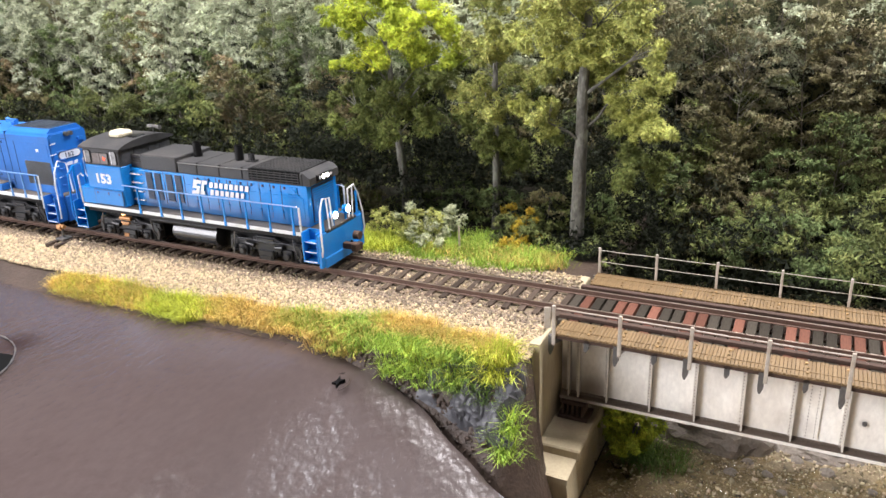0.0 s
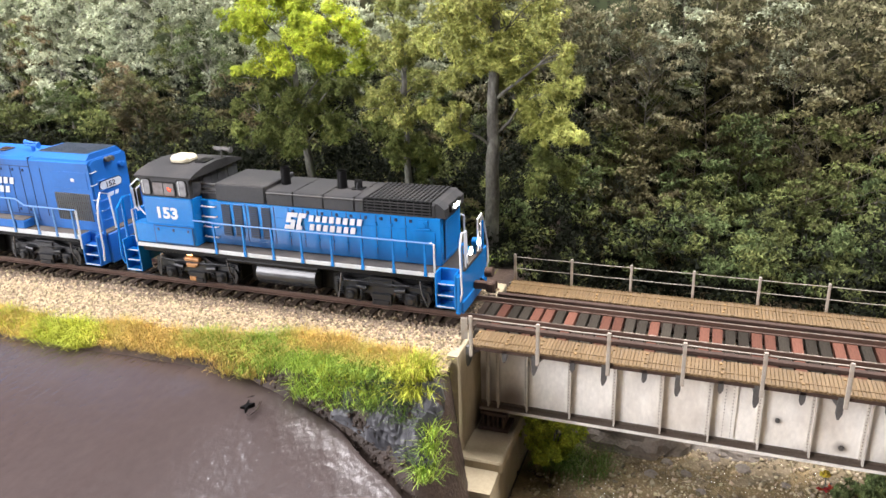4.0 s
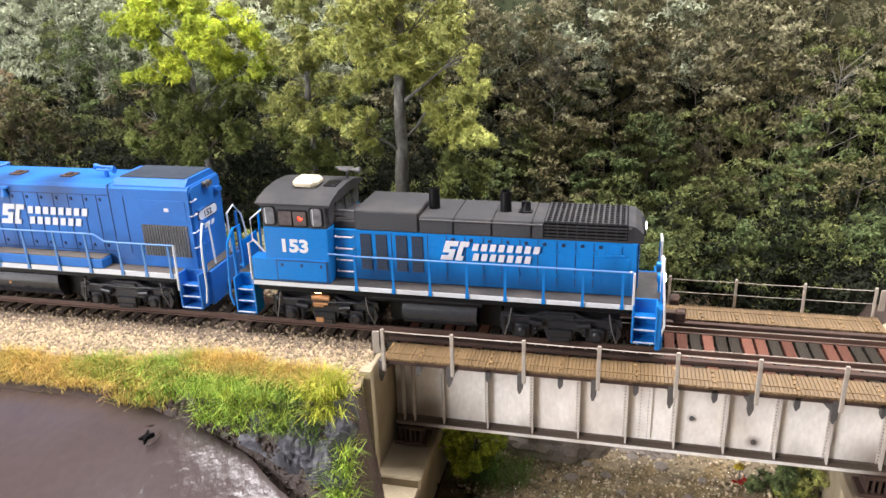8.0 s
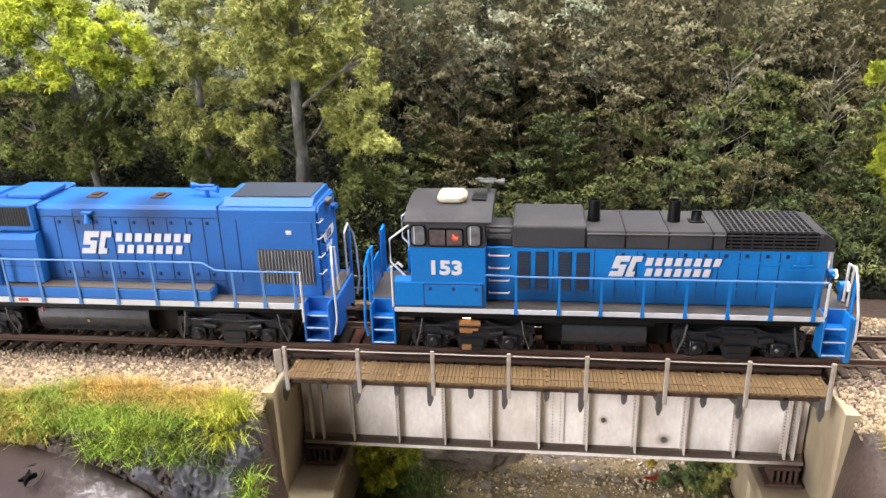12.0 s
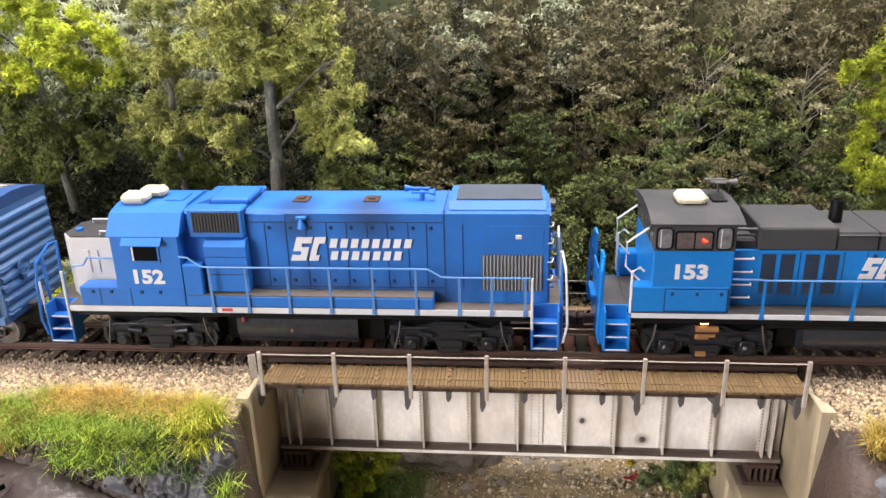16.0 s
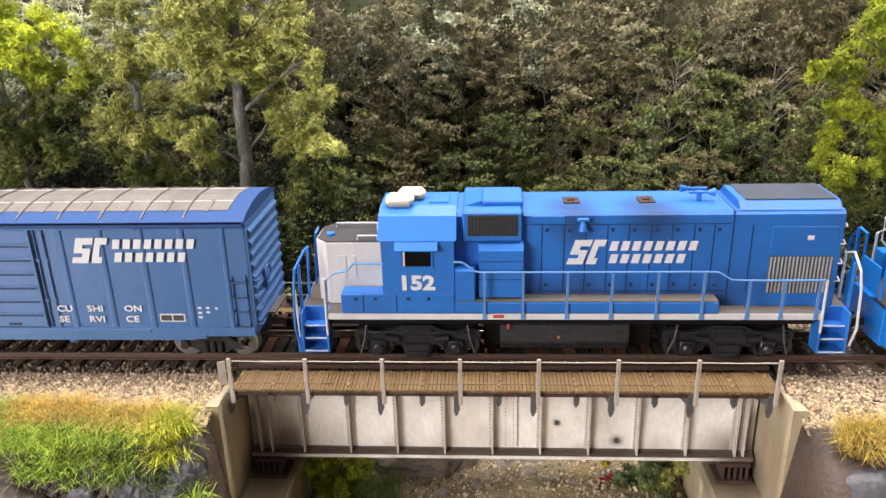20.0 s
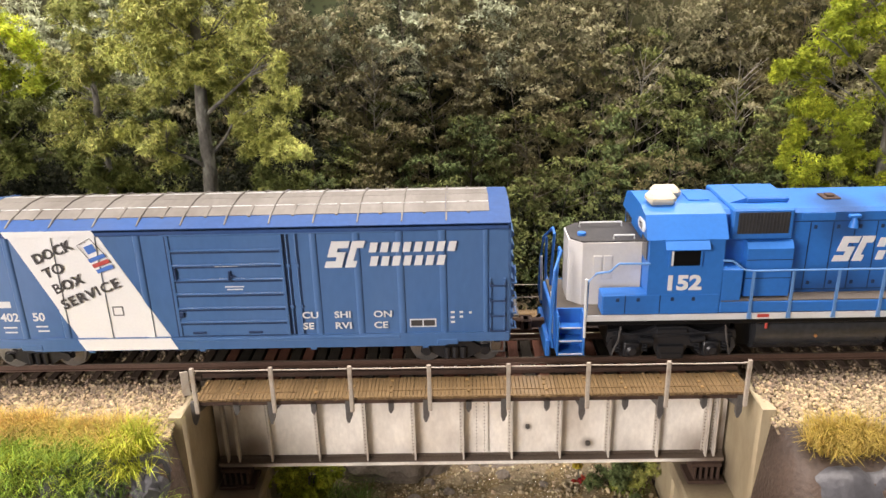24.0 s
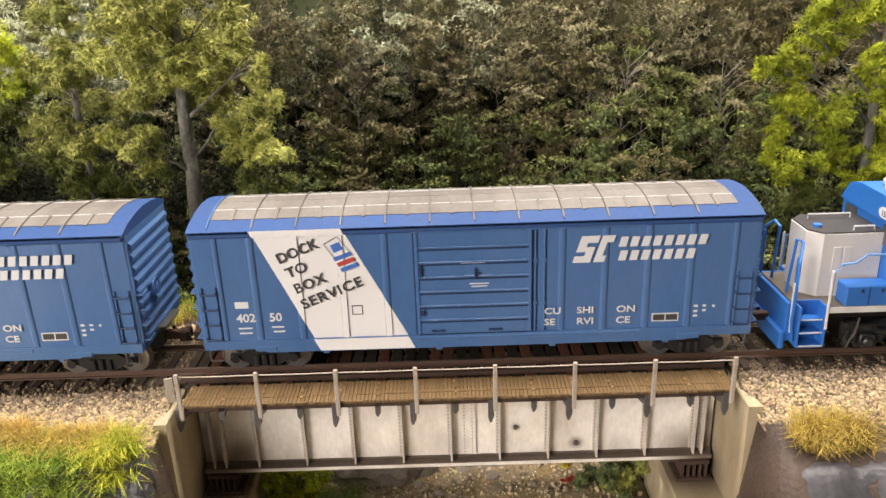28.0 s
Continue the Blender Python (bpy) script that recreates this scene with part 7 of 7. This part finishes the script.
        for k in range(4):
            z = 15.2 + k * 5.2
            v("end_rung", B().tube([(d * (L + 0.4), -16.8, z), (d * (L + 2.2), -16.8, z), (d * (L + 2.2), -12.2, z), (d * (L + 0.4), -12.2, z)], 0.3, 5), CARBLUE, under=end)
        v("end_platform", B().box(d * L, d * (L + 4), -7, 7, 14.2, 14.9, 0.1), GREYSTEEL, "thin metal crossover platform", under=end)
        coupler(v, d * (L + 0.5), d)
    w = v("brake_wheel", B().tube([(L + 2.6, -6 + 3 * math.cos(a), 29 + 3 * math.sin(a)) for a in np.arange(0, 6.4, 0.45)], 0.35, 5).box(L + 0.5, L + 2.4, -7.2, -4.8, 24, 31, 0.3).cyl((L + 2.4, -6, 26.2), (L + 2.4, -6, 31.8), 0.25, 5).cyl((L + 2.4, -8.8, 29), (L + 2.4, -3.2, 29), 0.25, 5), CARBLUE, "brake wheel on its housing")
    # lettering on the side that faces the walk
    y = -18.05
    v("slanted_stripe", B().prism([(-68.0, 50.9), (-40.2, 50.9), (-19.8, 10.9), (-49.8, 10.9)], -18.0, -17.86, "y"), STRIPE, "broad white slanted stripe")
    v("stripe_chord", B().prism([(-68.3, 51.3), (-40.4, 51.3), (-39.5, 49.3), (-67.2, 49.3)], -19.12, -19.0, "y"), STRIPE)
    v("stripe_sill", B().prism([(-51.6, 14.4), (-21.6, 14.4), (-19.6, 10.4), (-49.6, 10.4)], -18.82, -18.7, "y"), STRIPE)
    def low(x):
        return max(14.5, 50.9 - (x + 68) / 18.2 * 40)

    def high(x):
        return min(49.2, 50.9 - (x + 40.2) / 20.4 * 40)

    for x in (-54.8, -41.2, -27.6):
        a, b = x - 0.95, x + 0.95
        v("stripe_post", B().prism([(a, low(a)), (b, low(b)), (b, high(b)), (a, high(a))], -18.43, -17.98, "y"), STRIPE)
    y2 = -18.46
    for words, x, z, wide, track in (("DOCK", -60.0, 40.3, 1.0, 1.02), ("TO", -57.6, 35.5, 1.05, 1.05), ("BOX", -55.6, 30.2, 1.05, 1.08), ("SERVICE", -53.9, 24.9, 1.1, 1.16)):
        lettering(v, "lettering", words, x, z, 4.6, INK, y2, turn=21.5, wide=wide, track=track)
    v("striped_emblem", B().prism([(-44.0, 45.8), (-41.2, 46.9), (-40.1, 44.5), (-42.9, 43.4)], y2 - 0.1, y2, "y"), BLUEINK, "small blue and red striped emblem")
    for a, b in (((-46.0, 46.3), (-41.7, 48.6)), ((-46.0, 46.3), (-42.9, 41.6)), ((-41.7, 48.6), (-38.0, 43.4))):
        v("emblem_line", B().cyl((a[0], y2, a[1]), (b[0], y2, b[1]), 0.1, 5), INK, "thin grey outline of the emblem")
    for k, m in enumerate((BLUEINK, REDINK, BLUEINK)):
        v("emblem_stripe", B().prism([(-43.4 + k * 0.95, 41.8 - k * 1.8), (-38.2 + k * 0.95, 43.7 - k * 1.8), (-37.6 + k * 0.95, 42.5 - k * 1.8), (-42.8 + k * 0.95, 40.6 - k * 1.8)], y2 - 0.1, y2, "y"), m)
    emblem(v, 29.6, 37.6, 8.6, -18.6, 27.5)
    for words, x, z in (("CU", 20.6, 20.2), ("SHI", 30.8, 20.2), ("ON", 43.2, 20.2), ("SE", 20.6, 16.4), ("RVI", 30.8, 16.4), ("CE", 43.2, 16.4)):
        lettering(v, "lettering", words, x + 0.6, z + 0.3, 3.1, LETTER, -18.44, wide=1.22)
    lettering(v, "lettering", "402", -75.4, 20.9, 4.0, LETTER, -18.0)
    lettering(v, "lettering", "50", -65.1, 20.9, 4.0, LETTER, -18.0)
    bars(v, -75.4, 25.6, 4.2, 2.2, -18.0, LETTER, "plain white initials bar")
    for x, z, wd in ((-75.2, 18.4, 4.4), (-75.0, 16.7, 4.0), (-64.6, 18.6, 3.8), (-64.2, 17.0, 3.6)):
        bars(v, x, z, wd, 0.5, -18.0, LETTER)
    for x, z, wd in ((66.0 + 2.2, 21.2, 1.6), (66.0 + 2.2, 19.4, 1.6), (68.2, 17.8, 1.6), (71.0, 21.2, 1.4), (71.0, 19.6, 1.4), (74.0, 21.0, 1.0)):
        bars(v, x, z, wd * 0.8, 0.7, -18.0, LETTER)
    v("data_panel", B().box(55.2, 63.6, -18.05, -17.9, 16.6, 19.4), LETTER, "black stencil panel with white border")
    v("data_panel_black", B().box(55.6, 59.2, -18.12, -18.0, 17.0, 19.0).box(59.6, 63.2, -18.12, -18.0, 17.0, 19.0), INK)
    v("capacity_plate", rect_rim(B(), -38.6, -35.8, 22.6, 25.2, -18.05, 0.3, 0.08), GREYSTEEL, "small framed stencil")
    for x, z, wd in ((-4.5, 38.6, 7.5), (-3.5, 34.4, 8.5), (-2.0, 31.6, 6.0), (-1.4, 30.7, 5.0)):
        bars(v, x, z, wd, 0.35, -18.52, LETTER, "tiny unreadable stencilling on the door")
    for x in (-12, 6):
        v("door_roller", B().box(x - 2.2, x + 2.2, -18.9, -18.4, 15.6, 16.4, 0.15), NAVY, "dark roller housing at the door's foot")
    for x in (-48, -12, 24, 60):
        v("sill_bracket", B().box(x - 1.0, x + 1.0, -18.5, -17.6, 9.2, 10.4, 0.2), CARBLUE)
    # trucks
    v("underframe", B().box(-84, 84, -2.5, 2.5, 9.5, 12).box(-84, -82, -16, 16, 9.8, 12).box(82, 84, -16, 16, 9.8, 12).box(-20, -18, -16, 16, 9.8, 12).box(18, 20, -16, 16, 9.8, 12), BLACK, "dark underframe")
    for tx in (-69.5, 69.5):
        for dx in (-9.6, 9.6):
            wheelset(v, tx + dx, 5.2)
        for s in (-1, 1):
            y0, y1 = s * 10.9, s * 12.4
            fr = v("side_frame", B().prism([(tx - 11.6, 4.4), (tx - 11.2, 6.6), (tx - 8, 6.4), (tx - 4, 9.0), (tx + 4, 9.0), (tx + 8, 6.4), (tx + 11.2, 6.6), (tx + 11.6, 4.4), (tx + 8, 4.4), (tx + 4, 2.2), (tx - 4, 2.2), (tx - 8, 4.4)], y0, y1, "y"), TRUCK, "dark truck side frame")
            for dx in (-9.6, 9.6):
                v("journal_cap", B().cyl((tx + dx, y1, 5.2), (tx + dx, y1 + s * 0.9, 5.2), 1.5, 12), TRUCK, under=fr, smooth=True)
            for dx in (-2.6, 0, 2.6):
                v("spring", B().cyl((tx + dx, y1 + s * 0.2, 2.6), (tx + dx, y1 + s * 0.2, 6.6), 1.0, 8), TRUCK, under=fr, smooth=True)
        v("bolster", B().box(tx - 3, tx + 3, -11, 11, 5, 9.8, 0.4), BLACK)
    return top


switcher()
road_switcher()
boxcar(-377.4, "blue boxcar with a white slanted stripe behind the locomotives")
boxcar(-570.4, "blue boxcar with a white slanted stripe, last in the train")


# ---- small things on the ground ----
def star_hole():
    """A torn star-shaped hole in the painted slope with a low crumpled rim."""
    t = thing("torn_hole", "star-shaped torn hole in the brown slope", "hole", at=(-158.6, -66.0, slope_z(-158.6, -66.0)))
    t.rotation_euler[0] = 0.12
    pts = []
    for k in range(8):
        a = math.pi / 4 * k + 0.5
        r = (2.7, 0.75)[k % 2] * (1 + 0.2 * math.sin(3 * k))
        pts.append((math.cos(a) * r * 0.85, math.sin(a) * r * 1.45))
    part("opening", B().prism(pts, -1.0, 0.75, "z"), VOID, t, "black block that stands in for the hole's shade")
    for a0, a1 in ((1.7, 3.3), (-0.9, 0.7)):
        arc = [(math.cos(a0 + (a1 - a0) * k / 6) * 3.9, math.sin(a0 + (a1 - a0) * k / 6) * 5.6, 0.1) for k in range(7)]
        part("crack", B().tube(arc, 1, 6, [0.05, 0.15, 0.22, 0.25, 0.22, 0.15, 0.05]), VOID, t, "dark curved crack", smooth=True)
        lip = [(x * 1.12, y * 1.12, 0.15) for x, y, z in arc]
        part("rim", B().tube(lip, 1, 6, [0.1, 0.3, 0.4, 0.45, 0.4, 0.3, 0.1]), BROWN, t, "raised crumpled rim", smooth=True)


star_hole()
hole = thing("access_hole", "large round hole in the brown slope with a chipped rim", "hole", at=(-310.5, -127, slope_z(-310.5, -127)))
part("opening", B().tube([(0, 0, -3), (0, 0, 0.9)], 30.6, 56), VOID, hole, "black disc that stands in for the hole's shade", smooth=True)
rim = B()
for k in range(64):
    a0, a1 = 2 * math.pi * k / 64, 2 * math.pi * (k + 1) / 64
    rim.tube([(31 * math.cos(a), 31 * math.sin(a), 0.7 + 1.4 * math.sin(a) + 0.15 * math.sin(9 * a)) for a in (a0, a1)], 0.3 + 0.12 * math.sin(k * 2.3), 5)
part("rim", rim, GREYSTEEL, hole, "grey chipped rim", smooth=True)
stand = thing("switch_stand", "grey switch stand on two long timbers beside the track", "switch stand", at=(-360, -20, -3.2))
for dx in (-3.2, 3.2):
    part("timber", B().box(dx - 1.3, dx + 1.3, -8.5, 9, -1.2, 0.9, 0.2), TIE, stand)
part("base", B().box(-3, 3, -3, 3, 0.9, 2.2, 0.3), GREYSTEEL, stand)
part("mast", B().cyl((0, 0, 2), (0, 0, 6.5), 0.7, 8), GREYSTEEL, stand)
part("target", B().cyl((-2.2, 0, 7.6), (0.4, 0, 7.6), 1.7, 12).cyl((0.8, 0, 8.2), (2.2, 0, 8.2), 1.1, 10), BRASS, stand, "rusty round target", smooth=True)
mk = thing("marker_post", "thin white trackside marker post", "post", at=(-159, 46, -8))
part("post", B().box(-0.5, 0.5, -0.3, 0.3, -1, 15, 0.12), POST, mk)

def motions():
    ts = [s for s, _ in RUN]
    xs = [x for _, x in RUN]
    for t, cx in MOVERS:
        walk(t, [(s, pose((x + cx) * U, 0, 0)) for s, x in RUN])
    fine = [k * 0.25 for k in range(113)]
    for o, x, r in WHEELS:
        walk(o, [(s, pose(x * U, 0, r * U, 0, math.degrees((float(np.interp(s, ts, xs)) + 260) / r), 0)) for s in fine])


motions()
